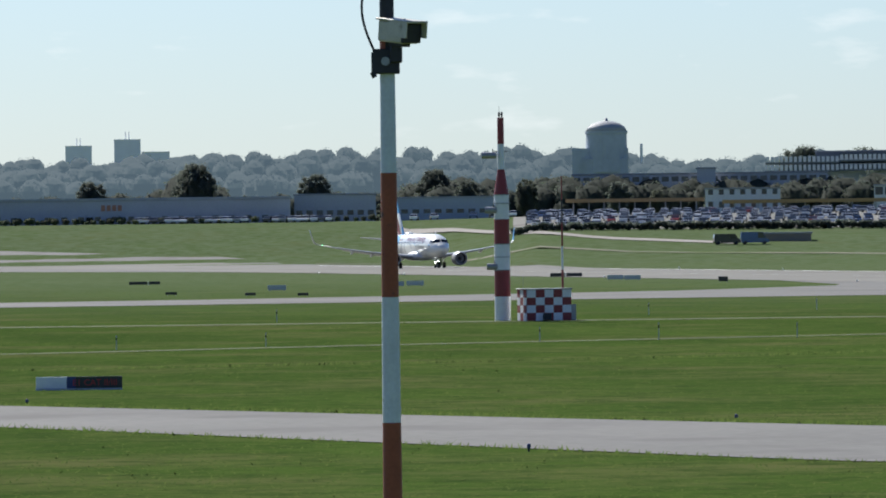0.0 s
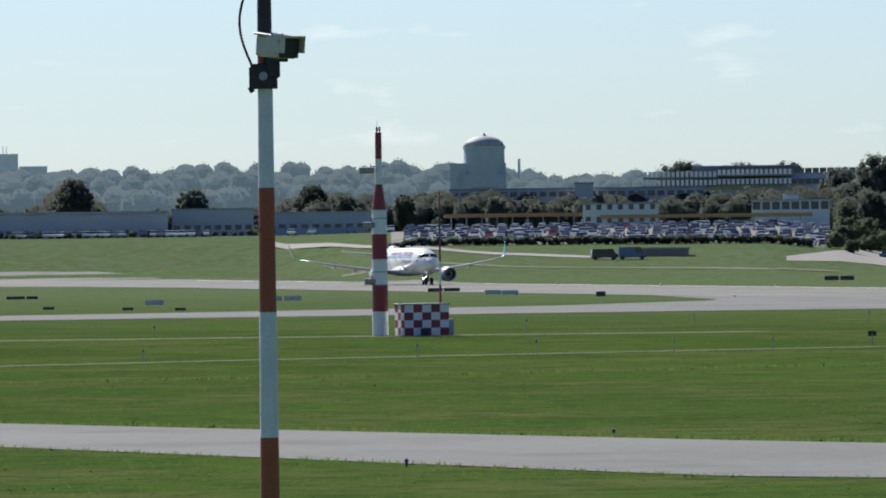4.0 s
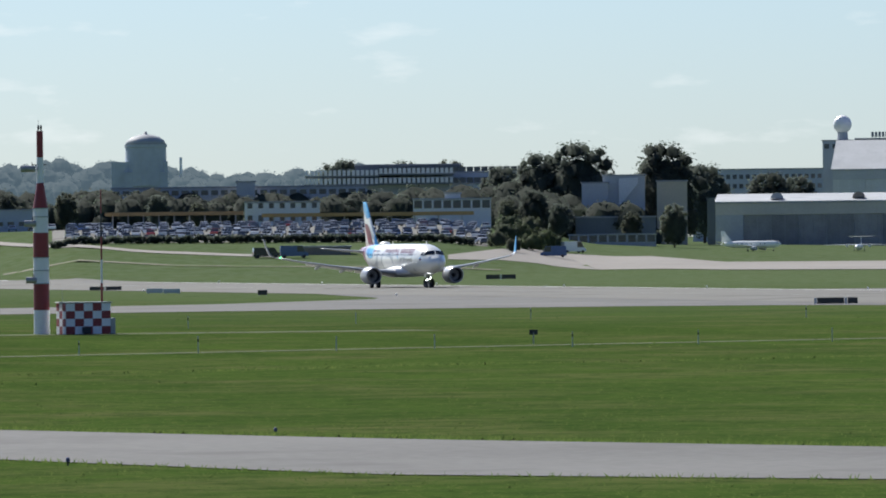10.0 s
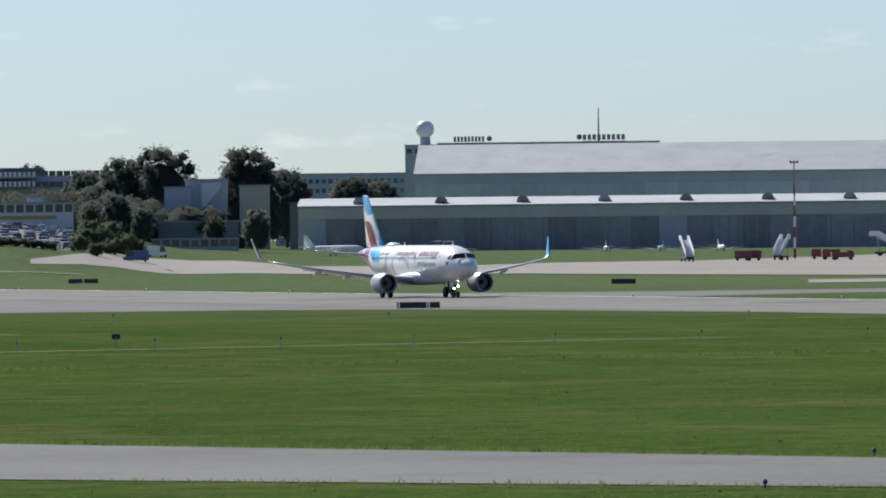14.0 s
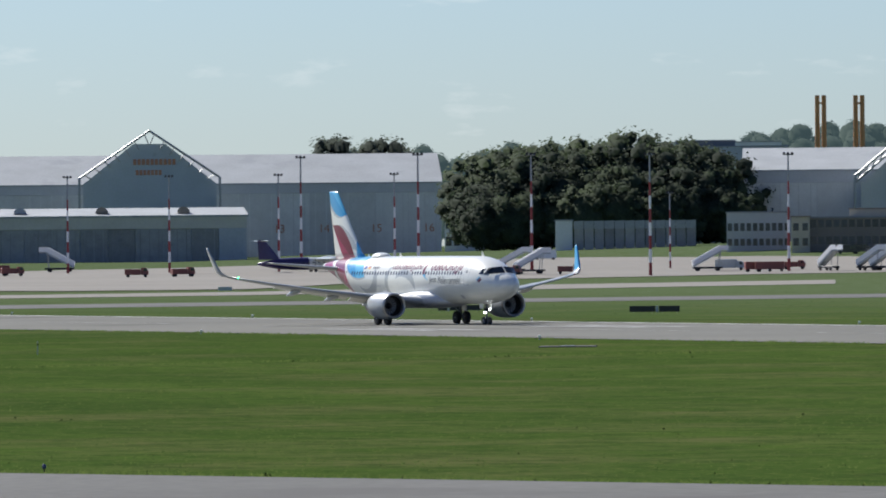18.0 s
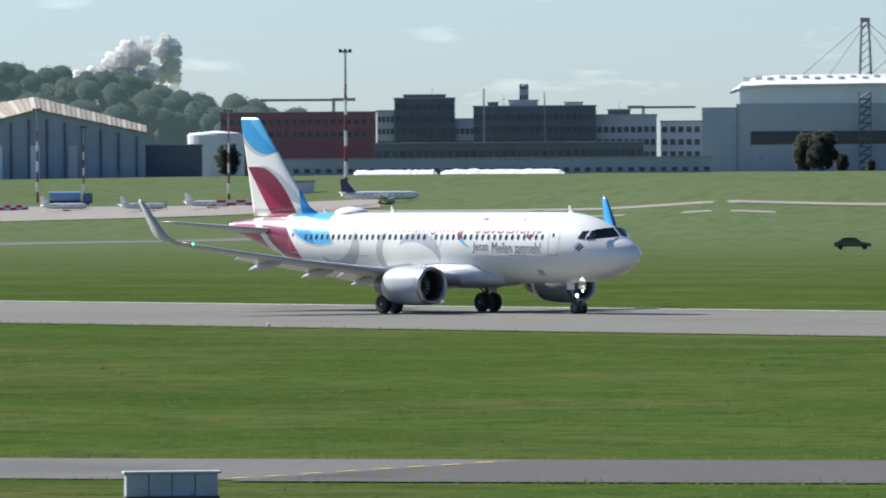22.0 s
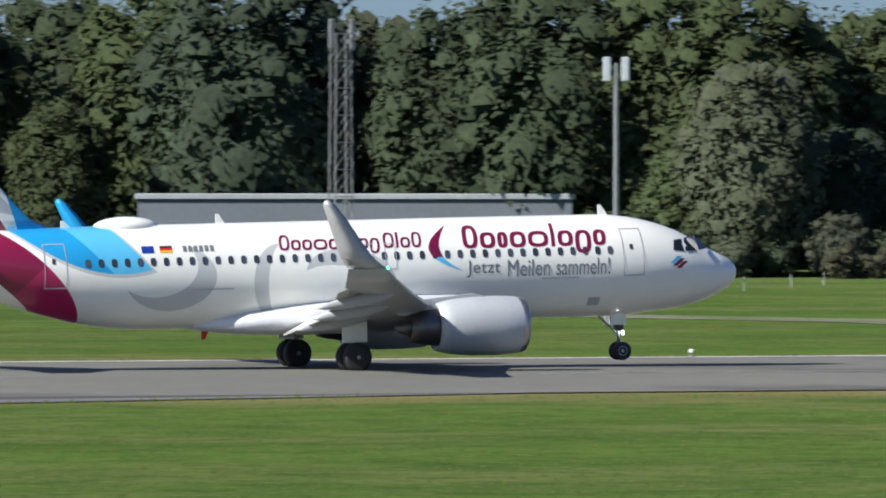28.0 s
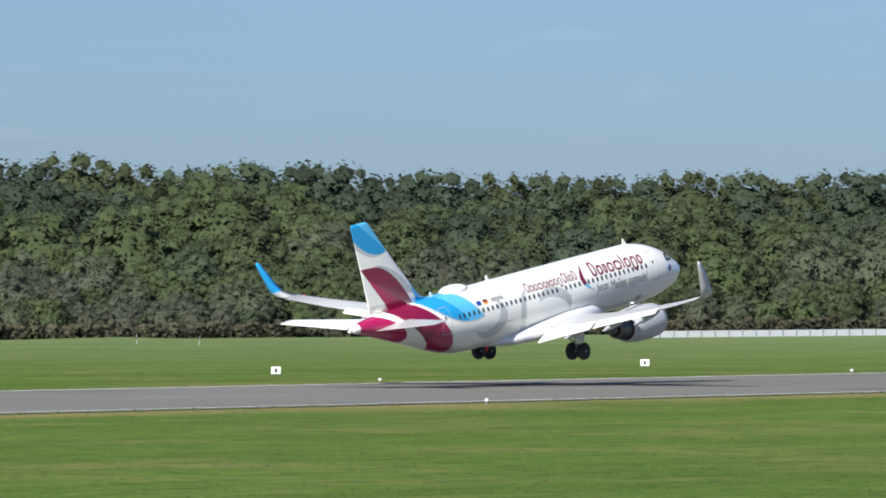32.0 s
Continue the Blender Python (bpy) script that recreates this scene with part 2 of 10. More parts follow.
def tube(bm, a, b, r0, r1=None, seg=10, caps=True, mi=0):
    """A tapered round bar from a to b."""
    a, b = Vector(a), Vector(b)
    q = (b - a).to_track_quat("Z", "Y").to_matrix().to_4x4()
    r = bmesh.ops.create_cone(bm, cap_ends=caps, segments=seg, radius1=r0, radius2=r0 if r1 is None else r1, depth=(b - a).length, matrix=Matrix.Translation((a + b) / 2) @ q)
    for f in {f for v in r["verts"] for f in v.link_faces}:
        f.material_index = mi
    return bm


def tubed(a, b, r0, r1=None, seg=10):
    return tube(bmesh.new(), a, b, r0, r1, seg)


def spun(profile, seg=20, axis="Z", capped=True):
    """A turned form from (radius, height) pairs."""
    bm = bmesh.new()
    rings = []
    for r, h in profile:
        ring = []
        for i in range(seg):
            a = 2 * math.pi * i / seg
            p = (r * math.cos(a), r * math.sin(a), h)
            if axis == "X":
                p = (h, r * math.cos(a), r * math.sin(a))
            ring.append(bm.verts.new(p))
        rings.append(ring)
    for u, v in zip(rings, rings[1:]):
        for i in range(seg):
            bm.faces.new((u[i], u[(i + 1) % seg], v[(i + 1) % seg], v[i]))
    if capped:
        bm.faces.new(rings[0][::-1])
        bm.faces.new(rings[-1])
    bmesh.ops.remove_doubles(bm, verts=bm.verts, dist=1e-5)
    bmesh.ops.recalc_face_normals(bm, faces=bm.faces)
    return bm


def prism(points, y0, y1):
    """A profile of (x, z) points drawn along y."""
    bm = bmesh.new()
    a = [bm.verts.new((x, y0, z)) for x, z in points]
    b = [bm.verts.new((x, y1, z)) for x, z in points]
    n = len(points)
    for i in range(n):
        bm.faces.new((a[i], a[(i + 1) % n], b[(i + 1) % n], b[i]))
    bm.faces.new(a[::-1])
    bm.faces.new(b)
    bmesh.ops.recalc_face_normals(bm, faces=bm.faces)
    return bm


def polar(az, r, z=0.0):
    a = radians(az)
    return Vector((r * math.sin(a), r * math.cos(a), z))


# ---- the lie of the land: flat airfield, rising ground beyond it ----
RISE = ((-180, 1520, 1700, 8), (-84, 1520, 1700, 8.6), (-77.2, 1500, 1700, 8.6), (-76.2, 1200, 1680, 9.2), (-73.5, 1250, 1670, 9.4), (-73.0, 1290, 1690, 8.2), (-72.3, 1380, 1760, 5.0), (-71.6, 1300, 1800, 4.0), (-70, 1250, 2000, 3.2), (-66, 1250, 2000, 3.0), (-62, 1500, 1900, 6.0),
        (-57, 1480, 1750, 9.6), (-52, 1150, 1700, 11.0), (-48, 950, 1350, 10.5), (-43, 930, 1200, 10.0), (-38, 900, 1250, 10.3), (-34, 1000, 1500, 8.0), (-30, 1100, 2000, 2.0), (18, 700, 800, 0.5), (22.5, 630, 740, 9.0), (28, 657, 765, 10.0), (35, 682, 790, 11.0), (41, 747, 855, 9.0), (47, 832, 940, 11.5), (53.7, 933, 1040, 9.5), (60, 1063, 1170, 9.5), (66, 1185, 1300, 8.5), (90, 1300, 1500, 4.0), (180, 1100, 1700, 0.5))


def land(x, y):
    r, az = math.hypot(x, y), math.degrees(math.atan2(x, y))
    for (a0, *p), (a1, *q) in zip(RISE, RISE[1:]):
        if a0 <= az <= a1:
            k = (az - a0) / (a1 - a0)
            r0, r1, z1 = (u + (v - u) * k for u, v in zip(p, q))
            t = min(max((r - r0) / (r1 - r0), 0), 1)
            return z1 * t * t * (3 - 2 * t)
    return 0.0


def on_land(az, r, lift=0.0):
    p = polar(az, r)
    p.z = land(p.x, p.y) + lift
    return p


def facing(az, r, turn=0.0, lift=0.0):
    """A pose on the land at a bearing and distance: x to the viewer's right, y away from the viewer, turned by turn degrees."""
    p = on_land(az, r, lift)
    return Matrix.Translation(p) @ pose(0, 0, 0, 0, 0, -az + turn)


# ---- ground, runway, taxiways, aprons ----
RUN_Y = 286.1


def ground_sheet():
    bm = bmesh.new()
    radii = [3, 30, 80, 130] + [160 * 1.05 ** i for i in range(39)] + [1070 + 30 * i for i in range(34)] + [2090 * 1.06 ** i for i in range(16)]
    azs = [-180 + 6 * i for i in range(15)] + [-88 + 1.0 * i for i in range(8)] + [-80 + 0.25 * i for i in range(120)] + [-50 + 1.0 * i for i in range(115)] + [68 + 6 * i for i in range(19)]
    rows = [[bm.verts.new((0, 0, 0))]] + [[None] * len(azs) for _ in radii]
    for j, r in enumerate(radii):
        for i, a in enumerate(azs):
            p = on_land(a, min(r, 4900))
            rows[j + 1][i] = bm.verts.new(p)
    n = len(azs)
    for i in range(n):
        bm.faces.new((rows[0][0], rows[1][i], rows[1][(i + 1) % n]))
    for u, v in zip(rows[1:], rows[2:]):
        for i in range(n):
            bm.faces.new((u[i], v[i], v[(i + 1) % n], u[(i + 1) % n]))
    bmesh.ops.recalc_face_normals(bm, faces=bm.faces)
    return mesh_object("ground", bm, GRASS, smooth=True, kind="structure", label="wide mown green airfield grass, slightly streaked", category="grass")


def strip(name, left, right, mat, lift, label, category, step=25.0):
    """A paved band between two polylines, laid on the land."""
    def sample(line, k):
        seg = [math.dist(a, b) for a, b in zip(line, line[1:])]
        d = k * sum(seg)
        for s, a, b in zip(seg, line, line[1:]):
            if d <= s or b == line[-1]:
                t = min(d / s, 1)
                return a[0] + (b[0] - a[0]) * t, a[1] + (b[1] - a[1]) * t
            d -= s
    length = max(sum(math.dist(a, b) for a, b in zip(l, l[1:])) for l in (left, right))
    width = max(math.dist(left[0], right[0]), math.dist(left[-1], right[-1]))
    n, w = max(2, int(length / step)), max(1, int(width / step))
    bm = bmesh.new()
    grid = []
    for i in range(n + 1):
        a, b = sample(left, i / n), sample(right, i / n)
        row = []
        for j in range(w + 1):
            x, y = a[0] + (b[0] - a[0]) * j / w, a[1] + (b[1] - a[1]) * j / w
            row.append(bm.verts.new((x, y, land(x, y) + lift)))
        grid.append(row)
    for u, v in zip(grid, grid[1:]):
        for j in range(w):
            bm.faces.new((u[j], u[j + 1], v[j + 1], v[j]))
    bmesh.ops.recalc_face_normals(bm, faces=bm.faces)
    if sum(f.normal.z for f in bm.faces) < 0:
        bmesh.ops.reverse_faces(bm, faces=bm.faces)
    return mesh_object(name, bm, mat, kind="structure", label=label, category=category)


ground_sheet()
strip("runway", [(-1500, 249.5), (1900, 249.5)], [(-1500, 301.5), (1900, 301.5)], ASPHALT, 0.05, "long grey asphalt runway with white edge lines", "runway")
TAXI_FAR = [(-420, 5), (-306, 52), (-252, 74), (-222, 90), (-187, 107), (-165, 121), (-148, 133), (-129, 147), (-112, 163), (-91, 177), (-60, 205), (-28, 238), (-20, 251)]
TAXI_NEAR = [(-392, 2), (-274, 46), (-216, 62), (-173, 98.5), (-153, 112.6), (-136, 123), (-119, 136), (-102, 150), (-70, 168), (-29, 197), (-6, 212), (14, 224), (28, 231.5), (62, 241), (90, 249.4)]
strip("taxiway", TAXI_NEAR, TAXI_FAR, CONCRETE, 0.03, "pale grey taxiway curving to the runway", "taxiway", 6.0)
strip("taxiway_renewed", [(-146.5, 115.3)] + [p for p in TAXI_NEAR if p[0] > -140], [(-152, 130.0)] + [p for p in TAXI_FAR if p[0] > -150], TAXI_DARK, 0.038, "darker renewed asphalt of the taxiway", "taxiway", 6.0)
for i in range(8):
    u, v = i / 8 + 0.01, i / 8 + 0.075
    a, b = [Vector((-147.6 - 4.0 * k, 116.2 + 12.6 * k, 0)) for k in (u, v)]
    across = Vector((0.12, 0.04, 0))
    bm = bmesh.new()
    bm.faces.new([bm.verts.new((p.x, p.y, 0.046)) for p in (a - across, a + across, b + across, b - across)])
    mesh_object("turn_line", bm, YELLOW_PAINT, kind="structure", label="yellow dashed turning line", category="marking")
strip("cross_taxiway", [(-765, 0), (-750, 128), (-752, 150), (-775, 205), (-815, 236), (-900, 250.5)], [(-712, 0), (-703, 120), (-700, 200), (-690, 232), (-670, 243), (-600, 250.5)], CONCRETE, 0.03, "pale taxiway joining the runway", "taxiway", 15.0)
strip("cross_runway", [(-870, 300.5), (-845, 333), (-845, 500), (-900, 640), (-928, 756), (-868, 748)], [(-770, 300.5), (-795, 333), (-792, 500), (-860, 640), (-900, 732), (-852, 727)], CONCRETE, 0.03, "grey taxiway leading to the apron", "taxiway", 20.0)


def bearings(*pairs):
    """A line on the land from (bearing, distance) pairs."""
    return [polar(a, r).xy.to_tuple() for a, r in pairs]


APRON_NEAR = bearings((-71.28, 1358), (-69.69, 1318), (-68.25, 1240), (-66.9, 1175), (-65.48, 1178), (-64.27, 1400), (-63.1, 1437), (-61.6, 1520), (-60.2, 1531), (-59.4, 1535), (-58.1, 1557), (-56.06, 1500), (-55.09, 1470), (-54, 1400), (-50.6, 1300))
APRON_FAR = bearings((-71.28, 1480), (-70.07, 1499), (-69.4, 1538), (-68.25, 1556), (-66.9, 1655), (-65.4, 1700), (-64.27, 1715), (-63.1, 1725), (-61.6, 1700), (-60.2, 1640), (-59.4, 1650), (-58.1, 1605), (-56.06, 1560), (-55.09, 1520), (-54, 1490), (-50.6, 1345))
strip("apron", APRON_NEAR, APRON_FAR, APRON, 0.12, "wide pale concrete apron", "apron", 15.0)
strip("apron_link", bearings((-73.4, 1400), (-72.75, 1440), (-71.8, 1395), (-71.28, 1358)), bearings((-73.4, 1425), (-72.76, 1535), (-71.9, 1560), (-71.28, 1480)), APRON, 0.10, "pale concrete link beside the pavilion", "apron", 15.0)
strip("apron_taxiway", bearings((-67.5, 1030), (-65.42, 1048), (-63.1, 1124), (-61.0, 1190)), bearings((-67.5, 1095), (-65.42, 1120), (-63.1, 1240), (-61.0, 1300)), APRON, 0.06, "dull grey taxiway along the apron", "taxiway", 15.0)
strip("runway_head", [(-1345, 200), (-1322, 228), (-1241, 246), (-1180, 249.8)], [(-1590, 240), (-1554, 280), (-1520, 312), (-1180, 301.2)], CONCRETE, 0.035, "broad pale pavement at the runway's head", "runway", 18.0)
TRACK_ROAD = material("worn_field_road", (0.165, 0.165, 0.115), 0.95, vary=0.3, scale=0.1, fine=9, spots=((0.10, 0.13, 0.05), 0.06, 0.52), spec=0.05)
strip("service_road", bearings((-77.4, 1640), (-76.84, 1580), (-76.3, 1481), (-75.72, 1433), (-75.0, 1411), (-74.7, 1403)), bearings((-77.4, 1660), (-76.84, 1598), (-76.3, 1499), (-75.72, 1447), (-75.0, 1424), (-74.7, 1414)), APRON, 0.12, "narrow pale service road on the bank", "road", 12.0)
strip("field_road", bearings((-77.9, 1500), (-76.7, 1408), (-75.4, 1350), (-73.5, 1345), (-73.0, 1352)), bearings((-77.9, 1512), (-76.7, 1418), (-75.4, 1357), (-73.5, 1352), (-73.0, 1360)), TRACK_ROAD, 0.10, "thin pale field road across the grass", "road", 12.0)
strip("perimeter_road", bearings((-51.4, 1312), (-50.88, 1294), (-48.92, 1180), (-47.12, 1124), (-45.27, 1086), (-44.6, 1062), (-44.17, 1056), (-43.7, 1072), (-42.86, 1075), (-40.7, 1082), (-39.0, 1088)), bearings((-51.4, 1324), (-50.88, 1305), (-48.92, 1189), (-47.12, 1133), (-45.27, 1096), (-44.6, 1088), (-44.17, 1084), (-43.7, 1082), (-42.86, 1084), (-40.7, 1092), (-39.0, 1098)), APRON, 0.10, "pale perimeter road below the grass bank", "road", 10.0)
strip("perimeter_path", bearings((-51.4, 1275), (-50.88, 1261), (-49.04, 1158), (-47.6, 1105)), bearings((-51.4, 1281), (-50.88, 1267), (-49.04, 1164), (-47.6, 1111)), APRON, 0.08, "narrow pale path below the perimeter road", "path", 10.0)
TRACK = material("dry_wheel_track", (0.076, 0.094, 0.038), 0.95, vary=0.3, scale=0.3, fine=9, spots=((0.085, 0.11, 0.04), 0.25, 0.5), spec=0.05)
strip("wheel_track", [(-556, 70), (-553, 95), (-547, 123), (-538, 160)], [(-564, 70), (-561, 95), (-555, 123), (-546, 160)], TRACK, 0.015, "dry pale wheel track through the grass", "track", 8.0)
strip("wheel_track", [(-432, 60), (-433, 75), (-445, 100), (-456, 135), (-470, 190)], [(-436, 60), (-437, 75), (-449, 100), (-460, 135), (-474, 190)], TRACK, 0.015, "dry pale wheel track through the grass", "track", 8.0)


WORN = material("worn_line_paint", (0.36, 0.36, 0.35), 0.8, vary=0.3, scale=0.4, spots=((0.2, 0.2, 0.19), 0.8, 0.5), spec=0.1)


def painted(name, x0, x1, y0, y1, paint=LINE):
    bm = bmesh.new()
    n = max(1, int((x1 - x0) / 200))
    for i in range(n):
        a, b = x0 + (x1 - x0) * i / n, x0 + (x1 - x0) * (i + 1) / n
        bm.faces.new([bm.verts.new((x, y, 0.062)) for x, y in ((a, y0), (b, y0), (b, y1), (a, y1))])
    return mesh_object(name, bm, paint, kind="structure", label="white painted runway marking", category="marking")


painted("edge_line", -1400, 1900, 300.2, 301.0)
painted("edge_line", -180, -45, 251.6, 252.1)
painted("edge_line", 118, 1900, 251.6, 252.1)
for i in range(60):
    painted("centre_line", -1200 + 50 * i, -1170 + 50 * i, 275.3, 275.75, WORN)
for x in (-566, -426):
    for y in (264.5, 268.5, 283.5, 287.5):
        painted("touchdown_bar", x, x + 21, y, y + 2.2, LINE if x > -500 and y < 270 else WORN)
SLAB = material("shoulder_asphalt", (0.150, 0.152, 0.150), 0.9, vary=0.15, scale=0.1, fine=12, spots=((0.12, 0.12, 0.12), 0.2, 0.6), spec=0.1)
strip("taxiway_shoulder", [(-70, 168.4), (-29, 197.4), (-6, 212.4), (14, 224.4), (28, 231.9), (62, 241.4), (90, 249.4)], [(-70, 172), (-31, 212), (-19, 221), (-8, 227), (15, 237.5), (28, 239.5), (62, 245.5), (90, 249.6)], SLAB, 0.042, "pale worn shoulder along the taxiway's edge", "shoulder", 6.0)
strip("side_path", [(150, 301.4), (152, 330), (155, 358), (155, 380), (146, 402)], [(161, 301.4), (163, 335), (164, 374), (162, 386), (152, 408)], TRACK_ROAD, 0.03, "dull grey path leading off the runway", "path", 8.0)


# ---- the airliner on its take-off run; origin on the ground under the main gear, x forward ----
class Paint:
    """Small helper for paint schemes: expressions of the place on the aircraft as shader maths."""

    def __init__(self, name, rough=0.28, coat=0.4):
        self.m = bpy.data.materials.new(name)
        self.m.use_nodes = True
        self.n, self.l = self.m.node_tree.nodes, self.m.node_tree.links
        self.b = self.n["Principled BSDF"]
        self.b.inputs["Roughness"].default_value, self.b.inputs["Coat Weight"].default_value = rough, coat
        self.b.inputs["Coat Roughness"].default_value = 0.12
        co, sep = self.n.new("ShaderNodeTexCoord"), self.n.new("ShaderNodeSeparateXYZ")
        self.l.new(co.outputs["Object"], sep.inputs[0])
        self.x, self.y, self.z = sep.outputs
        self.co = co.outputs["Object"]

    def op(self, kind, a, b=0.0):
        k = self.n.new("ShaderNodeMath")
        k.operation = kind
        for i, v in enumerate((a, b)):
            if isinstance(v, (int, float)):
                k.inputs[i].default_value = v
            else:
                self.l.new(v, k.inputs[i])
        return k.outputs[0]

    def add(self, a, b):
        return self.op("ADD", a, b)

    def mul(self, a, b):
        return self.op("MULTIPLY", a, b)

    def gt(self, a, b):
        return self.op("GREATER_THAN", a, b)

    def both(self, *masks):
        r = masks[0]
        for k in masks[1:]:
            r = self.mul(r, k)
        return r

    def quad(self, v, c0, c1, c2, v0):
        """c0 + c1 (v - v0) + c2 (v - v0)^2"""
        d = self.add(v, -v0)
        return self.add(c0, self.add(self.mul(d, c1), self.mul(self.mul(d, d), c2)))

    def oval(self, x0, z0, a, b, turn=0.0):
        c, s = math.cos(radians(turn)), math.sin(radians(turn))
        dx, dz = self.add(self.x, -x0), self.add(self.z, -z0)
        u = self.add(self.mul(dx, c / a), self.mul(dz, s / a))
        v = self.add(self.mul(dx, -s / b), self.mul(dz, c / b))
        return self.op("LESS_THAN", self.add(self.mul(u, u), self.mul(v, v)), 1.0)

    def over(self, base, color, mask):
        mx = self.n.new("ShaderNodeMix")
        mx.data_type = "RGBA"
        self.l.new(mask, mx.inputs["Factor"])
        for v, k in ((base, "A"), (color, "B")):
            if isinstance(v, tuple):
                mx.inputs[k].default_value = (*v, 1)
            else:
                self.l.new(v, mx.inputs[k])
        return mx.outputs["Result"]

    def done(self, color):
        t, r, mx = self.n.new("ShaderNodeTexNoise"), self.n.new("ShaderNodeMapRange"), self.n.new("ShaderNodeHueSaturation")
        t.inputs["Scale"].default_value, t.inputs["Detail"].default_value = 0.9, 6
        r.inputs["To Min"].default_value, r.inputs["To Max"].default_value = 0.93, 1.05
        self.l.new(self.co, t.inputs["Vector"])
        self.l.new(t.outputs["Fac"], r.inputs["Value"])
        self.l.new(r.outputs["Result"], mx.inputs["Value"])
        self.l.new(color, mx.inputs["Color"])
        self.l.new(mx.outputs["Color"], self.b.inputs["Base Color"])
        return self.m


TEAL, TEAL_PALE, BURGUNDY, BURGUNDY_DEEP, GHOST, SKIN = (0.02, 0.30, 0.60), (0.10, 0.46, 0.72), (0.36, 0.012, 0.085), (0.20, 0.008, 0.045), (0.50, 0.52, 0.51), (0.83, 0.83, 0.765)


def fuselage_paint():
    p = Paint("fuselage_livery")
    c = SKIN
    for x0, z0, a, b, turn, x1, z1, a1, b1, t1 in ((-6.9, 3.9, 1.9, 1.35, 0, -7.5, 4.35, 1.75, 1.25, 0), (-2.3, 3.6, 1.15, 1.5, 0, -1.75, 3.6, 1.1, 1.7, 0), (0.6, 3.7, 1.9, 1.1, -10, 0.3, 3.2, 2.0, 0.95, -10)):
        ring = p.both(p.oval(x0, z0, a, b, turn), p.add(1.0, p.mul(p.oval(x1, z1, a1, b1, t1), -1.0)))
        c = p.over(c, GHOST, ring)
    low = p.quad(p.x, 4.05, 0.0, 0.1, -8.8)
    edge = p.add(p.mul(p.add(p.z, -4.15), -0.85), -7.6)
    teal = p.both(p.gt(p.z, low), p.gt(edge, p.x), p.gt(p.x, -13.6))
    rim = p.both(p.gt(p.z, p.add(low, -0.14)), p.gt(p.add(edge, 0.1), p.x), p.gt(p.x, -13.6))
    c = p.over(c, GHOST, rim)
    c = p.over(c, TEAL, teal)
    c = p.over(c, TEAL_PALE, p.both(teal, p.gt(p.z, p.add(p.mul(p.add(p.x, 10.6), -1.1), 5.6))))
    right = p.quad(p.z, -10.4, -0.324, -0.149, 2.2)
    left = p.add(p.mul(p.add(p.z, -2.2), -1.27), -11.7)
    band = p.both(p.gt(right, p.x), p.gt(p.x, left))
    c = p.over(c, SKIN, p.gt(left, p.x))
    c = p.over(c, BURGUNDY, band)
    c = p.over(c, BURGUNDY_DEEP, p.both(band, p.gt(p.add(p.mul(p.z, 1.0), -9.2), p.add(p.x, 7.2))))
    tail = p.both(p.oval(-17.3, 4.55, 2.45, 1.0, -22), p.gt(p.x, -19.1))
    c = p.over(c, BURGUNDY, tail)
    return p.done(c)


def fin_paint():
    p = Paint("fin_livery")
    c = SKIN
    curve = p.quad(p.x, 9.5, 0.0, 0.19, -16.1)
    c = p.over(c, GHOST, p.gt(p.z, p.add(curve, p.mul(p.add(p.x, 15.0), 0.11))))
    c = p.over(c, TEAL, p.gt(p.z, curve))
    c = p.over(c, TEAL_PALE, p.both(p.gt(p.z, curve), p.gt(p.z, p.add(p.mul(p.add(p.x, 18.3), -0.75), 11.9))))
    left = p.add(p.mul(p.add(p.z, -5.8), -0.847), -15.6)
    ahead = p.op("MAXIMUM", p.add(p.x, 17.0), 0.0)
    top = p.add(8.75, p.mul(p.mul(ahead, ahead), -0.185))
    c = p.over(c, GHOST, p.both(p.gt(p.add(8.85, p.mul(p.mul(ahead, ahead), -0.12)), p.z), p.gt(p.x, -16.6)))
    c = p.over(c, SKIN, p.gt(p.add(7.55, p.mul(p.add(p.x, 13.6), -0.25)), p.add(p.z, 0.9)))
    burg = p.both(p.gt(top, p.z), p.gt(p.x, left))
    c = p.over(c, BURGUNDY, burg)
    c = p.over(c, BURGUNDY_DEEP, p.both(burg, p.gt(p.z, p.add(p.mul(p.add(p.x, 16.2), -0.6), 7.3))))
    c = p.over(c, TEAL, p.gt(p.x, p.add(p.mul(p.add(p.z, -5.8), -0.3), -12.6)))
    return p.done(c)


PLANE_WHITE = material("aircraft_white", (0.83, 0.83, 0.765), 0.28, vary=0.05, scale=0.7, coat=0.4)
PLANE_GREY = material("aircraft_wing_grey", (0.42, 0.43, 0.43), 0.35, vary=0.08, scale=0.6, coat=0.2)
PLANE_UNDER = material("aircraft_belly_grey", (0.62, 0.63, 0.65), 0.35, vary=0.07, scale=0.6, coat=0.3)
NACELLE = material("nacelle_silver", (0.46, 0.48, 0.49), 0.34, 0.1, vary=0.06, scale=0.8, coat=0.3)
BARE = material("bare_metal", (0.45, 0.44, 0.43), 0.32, 0.9, vary=0.15, scale=2)
EXHAUST = material("exhaust_metal", (0.16, 0.15, 0.145), 0.4, 0.85, vary=0.2, scale=2)
GLASS = material("cockpit_glass", (0.012, 0.016, 0.02), 0.05, vary=0.1, spec=0.8)
PANE = material("cabin_window", (0.05, 0.06, 0.08), 0.12, vary=0.2, per_object=0.35)
SEAM = material("door_seam_grey", (0.42, 0.43, 0.45), 0.4, vary=0.1)
INK_RED = material("burgundy_lettering", (0.15, 0.006, 0.042), 0.35, vary=0.04)
INK_GREY = material("grey_lettering", (0.16, 0.17, 0.19), 0.4, vary=0.04)
